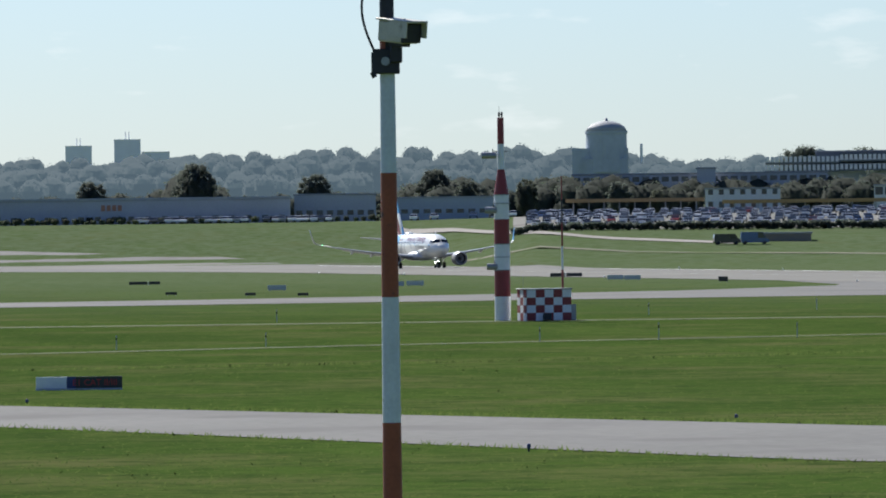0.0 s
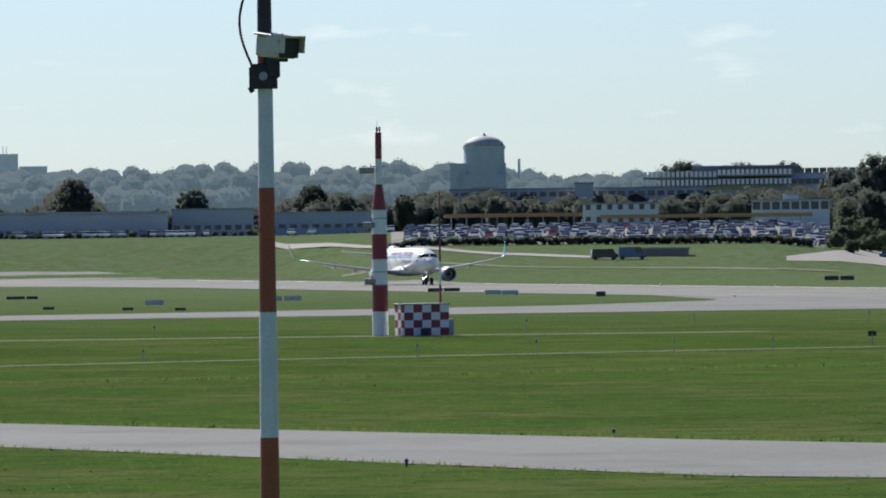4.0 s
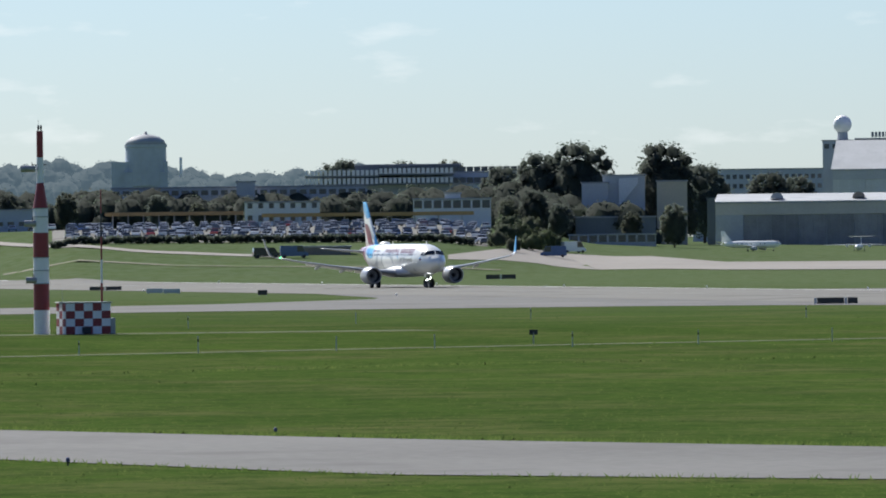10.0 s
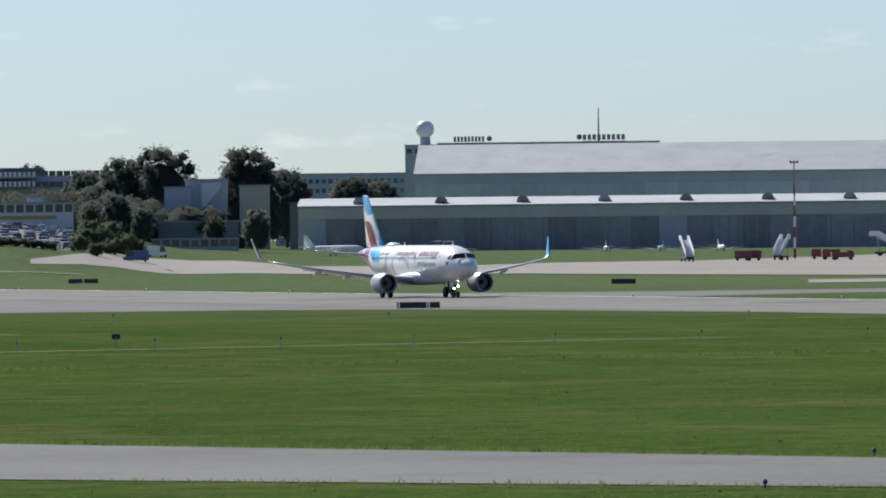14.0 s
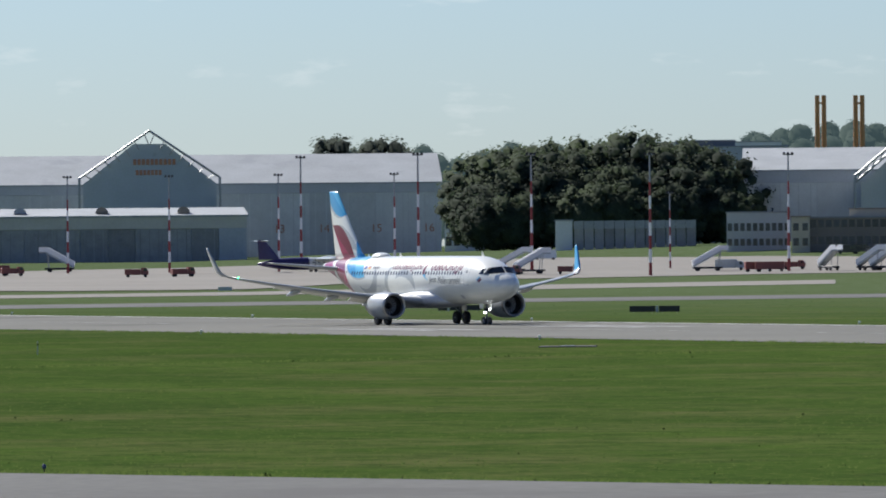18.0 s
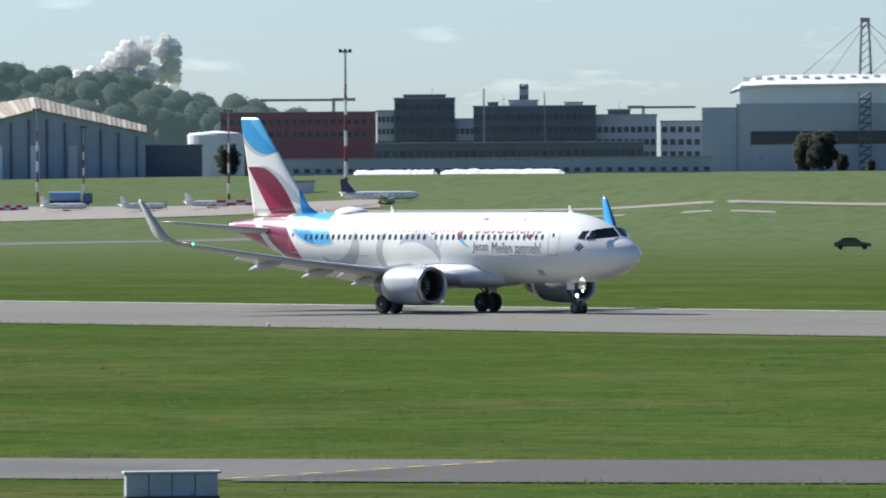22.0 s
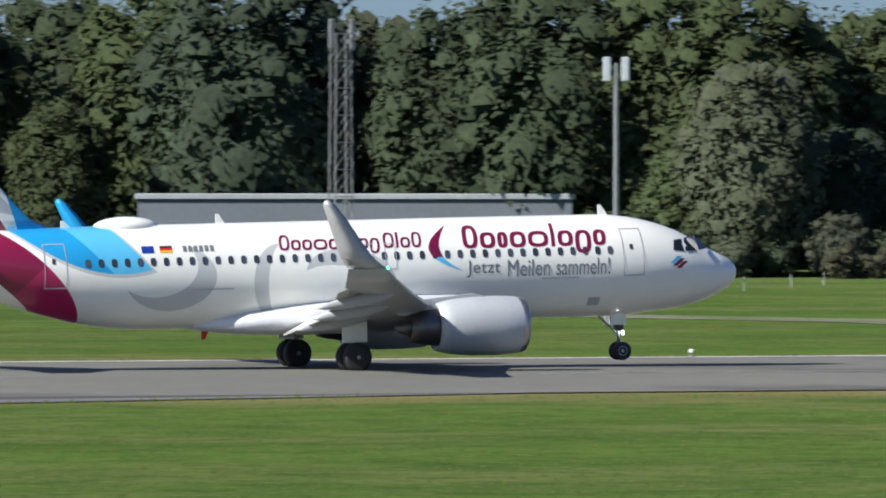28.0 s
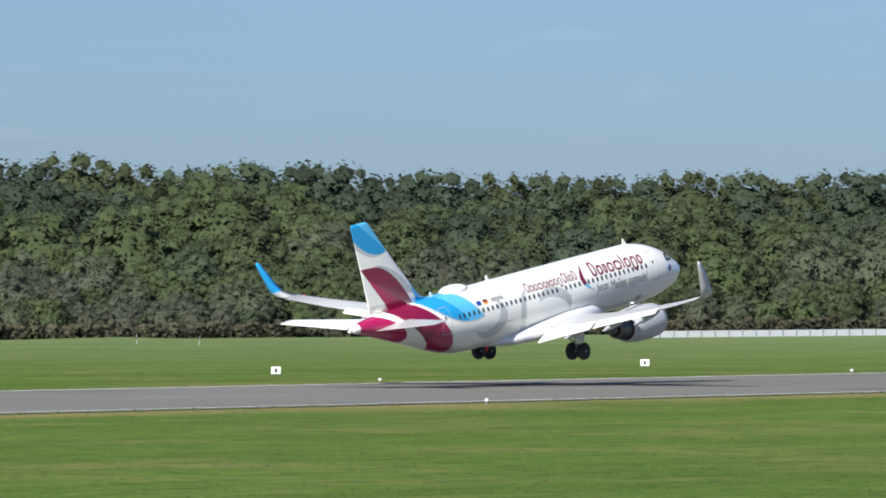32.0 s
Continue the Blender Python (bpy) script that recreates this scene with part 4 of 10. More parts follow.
    part("axle", tubed((12.64, -0.36, 0.385), (12.64, 0.36, 0.385), 0.05), STEEL, ng)
    part("steering_box", boxed(12.45, 12.75, -0.2, 0.2, 1.2, 1.5, 0.03), DARK, ng)
    for s in (-1, 1):
        part("gear_door", boxed(12.1, 12.75, s * 0.42 - 0.02, s * 0.42 + 0.02, 1.45, 1.95), PLANE_WHITE, ng, "small white gear door")
        tyre = part("wheel", spun(((0.18, -0.1), (0.28, -0.115), (0.35, -0.1), (0.382, -0.05), (0.385, 0), (0.382, 0.05), (0.35, 0.1), (0.28, 0.115), (0.18, 0.1)), 22), BLACK, plane, "black nose-gear tyre", smooth=True)
        tyre.location, tyre.rotation_euler = (12.64, s * 0.25, 0.385), (radians(90), 0, 0)
        part("rim", spun(((0.04, -0.11), (0.12, -0.08), (0.19, -0.105), (0.19, 0.105), (0.12, 0.08), (0.04, 0.11)), 16), WHITE, tyre, "white wheel rim", smooth=True)
        lamp = part("landing_light", spun(((0.02, 0.0), (0.08, 0.03), (0.07, 0.06), (0.02, 0.08)), 12, "X"), LANDING, ng, "lit landing lamp")
        lamp.location = (12.66, s * 0.2, 1.12 if s < 0 else 1.36)
    # roof fittings
    bm = bmesh.new()
    bmesh.ops.create_uvsphere(bm, u_segments=20, v_segments=10, radius=1, matrix=Matrix.Translation((-8.15, 0, 5.88)) @ Matrix.Diagonal((1.35, 0.75, 0.42, 1)))
    part("antenna_dome", bm, PLANE_WHITE, plane, "white antenna dome on the roof", smooth=True)
    for x, hgt in ((12.0, 0.42), (-4.2, 0.42), (-10.6, 0.3)):
        part("blade_antenna", prism(((x + 0.22, 5.88), (x - 0.08, 5.9 + hgt), (x - 0.2, 5.9 + hgt), (x - 0.2, 5.88)), -0.025, 0.025), PLANE_WHITE, plane)
    part("belly_antenna", prism(((-4.7, 1.85), (-4.95, 1.35), (-5.1, 1.35), (-5.05, 1.85)), -0.03, 0.03), INK_SCARLET, plane, "red belly antenna")
    part("tail_exhaust", spun(((0.05, -19.75), (0.16, -19.85), (0.21, -19.82), (0.235, -19.55)), 14, "X"), BARE, plane).location = (0, 0, 5.11)
    return plane


airliner = build_airliner()


# ---- woods beyond the runway ----
def leaf_material(name, color, vary=0.35, through_leaf=0.46):
    """Leaves that also let light through."""
    m = material(name, color, 0.88, vary=vary, scale=0.30, fine=8, bump=0.5, per_object=0.22, spec=0.22)
    n, l = m.node_tree.nodes, m.node_tree.links
    b, out = n["Principled BSDF"], n["Material Output"]
    tr, mx = n.new("ShaderNodeBsdfTranslucent"), n.new("ShaderNodeMixShader")
    mx.inputs["Fac"].default_value = through_leaf
    # every spray of leaves a little lighter or darker
    geo, rng_map, hs = n.new("ShaderNodeNewGeometry"), n.new("ShaderNodeMapRange"), n.new("ShaderNodeHueSaturation")
    rng_map.inputs["To Min"].default_value, rng_map.inputs["To Max"].default_value = 0.88, 1.14
    l.new(geo.outputs["Random Per Island"], rng_map.inputs["Value"])
    l.new(rng_map.outputs["Result"], hs.inputs["Value"])
    l.new(b.inputs["Base Color"].links[0].from_socket, hs.inputs["Color"])
    l.new(hs.outputs["Color"], b.inputs["Base Color"])
    l.new(hs.outputs["Color"], tr.inputs["Color"])
    l.new(b.outputs["BSDF"], mx.inputs[1])
    l.new(tr.outputs["BSDF"], mx.inputs[2])
    l.new(mx.outputs["Shader"], out.inputs["Surface"])
    return m


LEAF = [leaf_material("leaf_oak", (0.071, 0.096, 0.053)), leaf_material("leaf_lime", (0.084, 0.112, 0.050)), leaf_material("leaf_willow", (0.094, 0.110, 0.068)), leaf_material("leaf_dark", (0.058, 0.081, 0.051))]
LEAF_SILVER = leaf_material("leaf_silver", (0.105, 0.118, 0.080))
LEAF_OLIVE = leaf_material("leaf_olive", (0.076, 0.096, 0.046))
# paler, bluer leaf copy: distance haze mixed into the base colour
LEAF_HAZY = leaf_material("leaf_hazy_wood", (0.100, 0.125, 0.094), through_leaf=0.6)
BARK = material("bark", (0.09, 0.07, 0.05), 0.9, vary=0.3, scale=1.2, bump=0.4)


ball = bmesh.new()
bmesh.ops.create_icosphere(ball, subdivisions=1, radius=1.0)
BALL_V, BALL_F = [v.co.copy() for v in ball.verts], [[v.index for v in f.verts] for f in ball.faces]
bmesh.ops.subdivide_edges(ball, edges=ball.edges, cuts=1, use_grid_fill=True)
for v in ball.verts:
    v.co.normalize()
ball.verts.index_update()
FINE_V, FINE_F = [v.co.copy() for v in ball.verts], [[v.index for v in f.verts] for f in ball.faces]
ball.free()


class Foliage(list):
    """Corners of a mass of foliage, with the outward direction that each one is shaded by."""


def foliage():
    mass = Foliage()
    mass.out = []
    return mass


NORMALS = {}


def leafy(name, verts, faces, mat):
    """A mesh of foliage, shaded softly like rounded masses of leaves."""
    me = bpy.data.meshes.new(name)
    me.from_pydata(verts, [], faces)
    me.polygons.foreach_set("use_smooth", np.ones(len(me.polygons), bool))
    me.update()
    me.normals_split_custom_set_from_vertices(verts.out)
    NORMALS[me.name] = np.array(verts.out)
    me.materials.append(mat)
    return me


def clump(rng, verts, faces, c, rad, count, size, flat=1.0, droop=0.0, heart=(0.45, 0.70), spread=(0.55, 1.08), fine=False, core=None):
    """A lobe of foliage: a rough leafy heart wrapped in many small leaf sprays at uneven depth, shaded by the lobe and by the crown round core."""
    n0 = len(verts)
    def shade(d, p, noise):
        q = d + Vector((rng.gauss(0, noise), rng.gauss(0, noise), rng.gauss(0, noise)))
        if core is not None:
            q = q * 0.34 + (p - core).normalized() * 0.85 + Vector((0, 0, 0.26))
        return tuple(q.normalized())
    for v in FINE_V if fine else BALL_V:
        k = rad * rng.uniform(*heart)
        p = Vector((c.x + v.x * k, c.y + v.y * k, c.z + v.z * k * flat))
        verts.append(tuple(p))
        verts.out.append(shade(v, p, 0.10))
    for f in FINE_F if fine else BALL_F:
        faces.append([n0 + i for i in f])
    for _ in range(count):
        d = Vector((rng.gauss(0, 1), rng.gauss(0, 1), rng.gauss(0.2, 1))).normalized()
        p = c + Vector((d.x, d.y, d.z * flat)) * rad * rng.uniform(*spread)
        p.z -= droop * rng.random() * rad
        out = shade(d, p, 0.12)
        n = (Vector(out) + Vector((rng.gauss(0, 0.36), rng.gauss(0, 0.36), rng.gauss(0, 0.36)))).normalized()
        u = n.orthogonal().normalized()
        u.rotate(Matrix.Rotation(rng.uniform(0, 6.28), 3, n))
        v = n.cross(u)
        s = size * rng.uniform(0.5, 1.4)
        n0 = len(verts)
        verts += [tuple(p + u * s), tuple(p - u * s * 0.6 + v * s * rng.uniform(0.5, 0.9)), tuple(p - u * s * 0.5 - v * s * rng.uniform(0.5, 0.9))]
        faces.append([n0, n0 + 1, n0 + 2])
        verts.out += [out] * 3


def crown_mesh(rng, width, height, base, lobes, leaves, size, cone=0.0, droop=0.0, hub_z=0.22, lump=1.0):
    """An uneven crown: a rounded leafy body with overlapping lobes of loose leaf sprays all over it."""
    verts, faces, hub = foliage(), [], []
    mid, half = base + (height - base) * 0.5, (height - base) * 0.5
    core = Vector((0, 0, base + (height - base) * hub_z))
    lean = [rng.uniform(0.86, 1.12) for _ in range(7)]
    def reach(a, u):
        """Half width at a turn a and a height u from -1 to 1."""
        k = lean[int(a * 7 / 6.2832) % 7] * (1 - abs(u) ** 2.3) ** 0.5
        return width / 2 * k * (1 - cone * (u + 1) * 0.5)
    clump(rng, verts, faces, Vector((0, 0, mid - half * 0.08)), width * (0.45 - 0.08 * lump), int(leaves * 0.5), size, half * (0.92 - 0.14 * lump) / (width * (0.45 - 0.08 * lump)), droop * 0.2, (0.82, 1.02), (0.92, 1.16), True, core)
    for i in range(lobes):
        u = -0.86 + 1.80 * (i + rng.random()) / lobes
        a = (i * 2.39996 + rng.uniform(-0.5, 0.5)) % 6.2832
        rad = width * lump * rng.uniform(0.08, 0.16) * (1 - 0.5 * cone * (u + 1) * 0.5)
        r = max(reach(a, min(abs(u), 0.99) * (1 if u > 0 else -1)) - rad * 0.75, 0) * rng.uniform(0.92, 1.06)
        hub.append((Vector((r * math.cos(a), r * math.sin(a), min(mid + u * half * rng.uniform(0.95, 1.02), height - rad * 0.8))), rad))
    tot = sum(r * r for _, r in hub)
    for c, rad in hub:
        clump(rng, verts, faces, c, rad, int(leaves * 0.5 * rad * rad / tot), size, rng.uniform(0.75, 1.0), droop, (0.50, 0.74), (0.5, 1.10), core=core)
    return verts, faces


def trunk_mesh(rng, height, base, r):
    bm = bmesh.new()
    tube(bm, (0, 0, -0.3), (rng.uniform(-.3, .3), rng.uniform(-.3, .3), height * 0.75), r, r * 0.35, 8)
    for i in range(6):
        a, z = i * 1.05 + rng.random(), base + (height - base) * (0.05 + 0.09 * i)
        tube(bm, (0, 0, z), (height * 0.2 * math.cos(a), height * 0.2 * math.sin(a), z + height * 0.16), r * 0.4, r * 0.12, 6)
    return bm


def tree_kind(seed, width, height, base, lobes, leaves, size, leaf, cone=0.0, droop=0.0, trunk=True, hub_z=0.22, lump=1.0):
    """Meshes of one kind of tree: crown and trunk."""
    rng = random.Random(seed)
    v, f = crown_mesh(rng, width, height, base, lobes, leaves, size, cone, droop, hub_z, lump)
    me = leafy("crown", v, f, leaf)
    if not trunk:
        return me, None, height
    bm = trunk_mesh(rng, height, base, 0.02 * height)
    tr = bpy.data.meshes.new("trunk")
    bm.to_mesh(tr)
    bm.free()
    tr.materials.append(BARK)
    return me, tr, height


def plant(kind, place, height, turn, name="tree", label="broad green deciduous tree at the airfield's edge", category="tree", group="trees at the airfield's edge"):
    me, tr, h0 = kind
    k = height / h0
    ob = new(name)
    ob.matrix_world = Matrix.Translation(place) @ pose(0, 0, 0, 0, 0, turn) @ Matrix.Scale(k, 4)
    tagged(ob, label, category, group)
    for nm, data in (("crown", me), ("trunk", tr)):
        if data:
            new(nm, data).parent = ob
    return ob


KINDS = [tree_kind(11, 16, 20, 1.0, 58, 6400, 0.40, LEAF[0]), tree_kind(12, 14, 20, 0.8, 54, 6000, 0.40, LEAF[1]), tree_kind(13, 17, 20, 0.6, 60, 6600, 0.40, LEAF[3]),
         tree_kind(14, 15, 20, 0.3, 56, 6400, 0.40, LEAF[2], 0.1, 1.0), tree_kind(15, 11, 20, 0.6, 50, 5400, 0.40, LEAF[3], 0.75), tree_kind(16, 15, 20, 1.0, 56, 6200, 0.40, LEAF[1])]
LABELS = ["dark green oak tree at the airfield's edge", "light green lime tree at the airfield's edge", "broad dark green tree at the airfield's edge", "drooping grey-green willow at the airfield's edge",
          "pointed dark green conifer at the airfield's edge", "rounded mid-green tree at the airfield's edge"]
SHRUBS = [tree_kind(21, 7, 4.5, 0.0, 17, 1100, 0.24, LEAF[1], trunk=False), tree_kind(22, 6, 4.5, 0.0, 16, 1000, 0.24, LEAF[2], trunk=False), tree_kind(23, 6.5, 4.5, 0.0, 16, 1000, 0.24, LEAF[0], trunk=False)]

# leaf colours raised to imitate haze over trees among the buildings
PARK_KINDS = [tree_kind(41, 16, 20, 0.8, 46, 4200, 0.40, leaf_material("hazy_park_leaf", (0.120, 0.145, 0.118), through_leaf=0.68), hub_z=0.1), tree_kind(42, 14, 20, 0.6, 44, 4000, 0.40, leaf_material("hazy_park_lime", (0.130, 0.150, 0.108), through_leaf=0.68), hub_z=0.1)]

# bearing, distance of the wood's foot, elevation of its tops
EDGE_OF_WOOD = ((-39.0, 1500, 0.55), (-37.2, 1130, 0.68), (-36.2, 1030, 0.80), (-34.5, 1010, 0.95), (-33.8, 1005, 0.72), (-33.2, 1000, 1.15), (-32.0, 990, 1.42), (-30.6, 930, 1.56), (-28.0, 880, 1.40), (-20, 760, 1.50), (-10, 690, 1.50), (-5.5, 665, 1.42), (-2, 655, 1.55),
                (3, 610, 1.52), (6, 590, 1.42), (9, 600, 1.30), (12, 625, 1.28), (15, 635, 1.34), (18, 625, 1.55), (21, 615, 1.55), (24, 635, 1.38), (28.2, 655, 1.50), (31.6, 665, 1.25), (35, 680, 1.27), (37, 700, 1.22), (38.3, 715, 1.24), (39.3, 725, 1.30), (40.3, 740, 0.97), (41.0, 745, 0.97), (42.7, 765, 1.22), (43.5, 775, 1.14),
                (47, 830, 1.12), (49.3, 860, 1.14), (50.5, 885, 0.98), (53.7, 930, 0.86), (56.7, 985, 0.84), (60, 1060, 0.80), (64, 1180, 0.75))


def edge_at(az):
    for (a0, *p), (a1, *q) in zip(EDGE_OF_WOOD, EDGE_OF_WOOD[1:]):
        if a0 <= az <= a1:
            k = (az - a0) / (a1 - a0)
            return [u + (v - u) * k for u, v in zip(p, q)]
    return list(EDGE_OF_WOOD[-1][1:])


DOMES = [tree_kind(51, 22, 20, 0.0, 38, 2500, 0.50, LEAF[0], lump=0.85), tree_kind(52, 20, 20, 0.0, 36, 2400, 0.50, LEAF[1], lump=0.85), tree_kind(53, 24, 20, 0.0, 40, 2600, 0.50, LEAF[3], lump=0.85),
         tree_kind(54, 20, 20, 0.0, 34, 2400, 0.50, LEAF_OLIVE, lump=0.85), tree_kind(55, 19, 20, 0.0, 34, 2400, 0.50, LEAF[2], lump=0.85), tree_kind(56, 20, 20, 0.0, 34, 2400, 0.48, LEAF_SILVER, lump=0.85)]
DOME_LABELS = ["rounded dark green oak crown on the wooded slope", "rounded light green tree on the wooded slope", "broad dark green crown on the crest of the wooded slope", "olive green round tree on the wooded slope",
               "grey-green willow on the wooded slope", "silvery round tree on the wooded slope"]


def plant_wood():
    rng = random.Random(5)
    # tall trees behind
    az, i = -36.6, 0
    while az < 24.0:
        r, top = edge_at(az)
        rr = r + rng.uniform(22, 42)
        hgt = rr * math.tan(radians(top)) + EYE[2] - land(*polar(az, rr).xy)
        hgt *= rng.uniform(0.93, 1.09)
        k = rng.choice((0, 1, 2, 3, 4, 5, 0, 2, 5))
        plant(KINDS[k], on_land(az, rr), hgt, rng.uniform(0, 360), label=LABELS[k])
        az += math.degrees(hgt * rng.uniform(0.32, 0.45) / rr)
    # middle row
    az = -36.3
    while az < 24.0:
        r, top = edge_at(az)
        rr = r + rng.uniform(8, 18) + (24 if 16.3 < az < 20.8 else 0)
        hgt = (rr * math.tan(radians(top)) + EYE[2]) * rng.uniform(0.42, 0.78)
        k = rng.choice((0, 1, 3, 5, 1, 2))
        plant(KINDS[k], on_land(az, rr), hgt, rng.uniform(0, 360), label=LABELS[k])
        az += math.degrees(hgt * rng.uniform(0.42, 0.75) / rr)
    # the wooded slope in the east: round crowns, row behind row up to its crest
    for back, share, kinds in ((102, 1.0, (0, 2, 0, 2, 3)),):
        az = 22.6
        while az < 61:
            r, top = edge_at(az)
            rr = r + back + rng.uniform(-6, 6)
            p = on_land(az, rr)
            hgt = max(EYE[2] + r * 1.10 * math.tan(radians(top)) * share * rng.uniform(0.92, 1.05) - p.z, 5.0)
            k = rng.choice(kinds)
            plant(DOMES[k], p, hgt, rng.uniform(0, 360), label=DOME_LABELS[k])
            az += math.degrees(hgt * rng.uniform(0.42, 0.66) / rr)
    # a few more behind where the wood is deepest
    az = -9.0
    while az < 9:
        r, top = edge_at(az)
        k = rng.choice((0, 2, 5))
        plant(KINDS[k], on_land(az, r + 62), ((r + 62) * math.tan(radians(top)) + EYE[2]) * rng.uniform(0.95, 1.08), rng.uniform(0, 360), label=LABELS[k])
        az += rng.uniform(0.6, 0.8)
    # low round trees at the wood's western tip
    for az, top, k in ((-37.36, 9.0, 3), (-37.16, 10.2, 0), (-36.98, 10.9, 2), (-36.80, 11.2, 0), (-36.62, 12.4, 2), (-36.46, 14.2, 0)):
        p = on_land(az, 1078 + 30 * (az + 37))
        plant(DOMES[k], p, top - p.z, az * 311 % 360, label="low round dark green tree at the wood's tip")
    # shrubs along the foot
    az = -33
    while az < 61:
        r, top = edge_at(az)
        rr = r + rng.uniform(0, 6)
        hgt = rng.uniform(2.2, 3.6) if 16.6 < az < 20.5 else rng.uniform(3.0, 7.0) if az < 22 else rng.uniform(2.6, 5.5)
        plant(rng.choice(SHRUBS), on_land(az, rr), hgt, rng.uniform(0, 360), "shrub", "low green shrub at the foot of the wood", "shrub", "shrubs at the foot of the wood")
        az += math.degrees(hgt * rng.uniform(0.8, 1.5) / rr)


plant_wood()


def join_growth(kinds, grown, name, label):
    """Crowns past counting, joined into one body for each kind. grown: (place, scale, turn) of each crown, kind by kind."""
    for (me, _, _), spots in zip(kinds, grown):
        if not spots:
            continue
        n = len(me.vertices)
        base = np.empty(3 * n)
        me.vertices.foreach_get("co", base)
        base = base.reshape(n, 3)
        tri = np.empty(len(me.loops), np.int32)
        me.loops.foreach_get("vertex_index", tri)
        co, idx, out, face_out = [], [], [], NORMALS[me.name]
        for i, (p, k, a) in enumerate(spots):
            c, d = math.cos(a), math.sin(a)
            co.append(np.stack((base[:, 0] * c - base[:, 1] * d, base[:, 0] * d + base[:, 1] * c, base[:, 2]), 1) * k + np.array(p))
            out.append(np.stack((face_out[:, 0] * c - face_out[:, 1] * d, face_out[:, 0] * d + face_out[:, 1] * c, face_out[:, 2]), 1))
            idx.append(tri + i * n)
        co, idx = np.concatenate(co), np.concatenate(idx)
        big = bpy.data.meshes.new(name)
        big.vertices.add(len(co))
        big.loops.add(len(idx))
        big.polygons.add(len(idx) // 3)
        big.vertices.foreach_set("co", co.ravel())
        big.loops.foreach_set("vertex_index", idx.astype(np.int32))
        big.polygons.foreach_set("loop_start", np.arange(0, len(idx), 3, dtype=np.int32))
        big.polygons.foreach_set("use_smooth", np.ones(len(idx) // 3, bool))
        big.update(calc_edges=True)
        big.normals_split_custom_set_from_vertices(np.concatenate(out).tolist())
        big.materials.append(me.materials[0])
        tagged(new(name, big), label, "trees", kind="stuff")


def thicket():
    """Young growth on the eastern slope, past counting, joined by kind."""
    rng = random.Random(17)
    grown = [[] for _ in DOMES]
    for j, back in enumerate((0, 10, 20, 31, 42, 54, 66, 78, 90)):
        az = 22.2
        while az < 60:
            r, top = edge_at(az)
            rr = r + back + rng.uniform(-5, 5)
            p = on_land(az, rr)
            share = -0.14 + 0.130 * j + rng.uniform(-0.08, 0.07)
            hgt = min(max(EYE[2] + r * 1.05 * math.tan(radians(top)) * share - p.z, 3.5), 11.0)
            hgt *= rng.choice((0.8, 0.9, 1.0, 1.0, 1.1, 1.3 if j < 7 else 1.0))
            # like grows beside like: paler willows and limes below, dark oaks towards the crest
            drift = j * 0.55 + 1.6 * math.sin(az * 1.9 + 0.7 * j) + 1.1 * math.sin(az * 4.3 - 1.3 * j) + rng.uniform(-1.0, 1.0)
            grown[(5, 4, 1, 3, 1, 0, 2)[min(max(int(drift + 1.2), 0), 6)]].append((p, hgt / 20, rng.uniform(0, 6.28)))
            az += math.degrees(hgt * rng.uniform(0.62, 1.05) / rr)
    join_growth(DOMES, grown, "thicket", "dense green thicket of young trees at the airfield's edge")


thicket()
LEAF_HEDGE = leaf_material("leaf_hedge", (0.090, 0.088, 0.055))


def hedge(az0, az1, back, h, seed, leaf=None, label="rough brown-green hedge along the airfield boundary", name="hedge"):
    """A stretch of rough brownish hedge in front of the wood."""
    rng = random.Random(seed)
    foot = on_land(az0, edge_at(az0)[0] - back)
    verts, faces = foliage(), []
    az = az0
    while az < az1:
        r = edge_at(az)[0] - back
        for _ in range(3):
            rad = h * rng.uniform(0.28, 0.5)
            c = on_land(az, r + rng.uniform(-1, 1)) - foot + Vector((rng.uniform(-0.4, 0.4), 0, rng.uniform(0.25, 1.0) * (h - rad)))
            clump(rng, verts, faces, c, rad, 42, 0.32, 0.5, 0.9)
        az += math.degrees(h * 0.30 / r)
    me = leafy(name, verts, faces, leaf or LEAF_HEDGE)
    ob = new(name, me)
    ob.location = foot
    tagged(ob, label, "hedge", "boundary hedges")


for i in range(14):
    hedge(-35.0 + 4.0 * i, -31.0 + 4.0 * i, -5, 5.5, 80 + i, LEAF[3], "dense dark green undergrowth at the foot of the wood", "undergrowth")
for i in range(19):
    hedge(22.2 + 2.0 * i, 24.2 + 2.0 * i, 9, 3.0 if i > 3 else 3.6, 50 + i)


for i in range(4):
    rng_h = random.Random(130 + i)
    foot, vs, fs = on_land(-41.0 + 0.36 * i, 815), foliage(), []
    for _ in range(26):
        rad = rng_h.uniform(1.1, 2.0)
        side = rng_h.uniform(0, 0.36)
        crest = 6.4 * min(1.0, (i * 0.36 + side) / 0.25 + 0.35) * min(1.0, (1.5 - i * 0.36 - side) / 0.5 + 0.5)
        c = on_land(-41.0 + 0.36 * i + side, 815 + rng_h.uniform(-6, 6)) - foot + Vector((0, 0, rng_h.uniform(0.3, 1.0) * max(crest - rad, 0.5)))
        clump(rng_h, vs, fs, c, rad, 150, 0.34, 0.9, core=Vector((side * 14, 4, -3)))
    big_hedge = new("hedge", leafy("hedge", vs, fs, LEAF[3]))
    big_hedge.location = foot
    tagged(big_hedge, "dense dark green hedge below the perimeter road", "hedge", "hedges below the perimeter road")


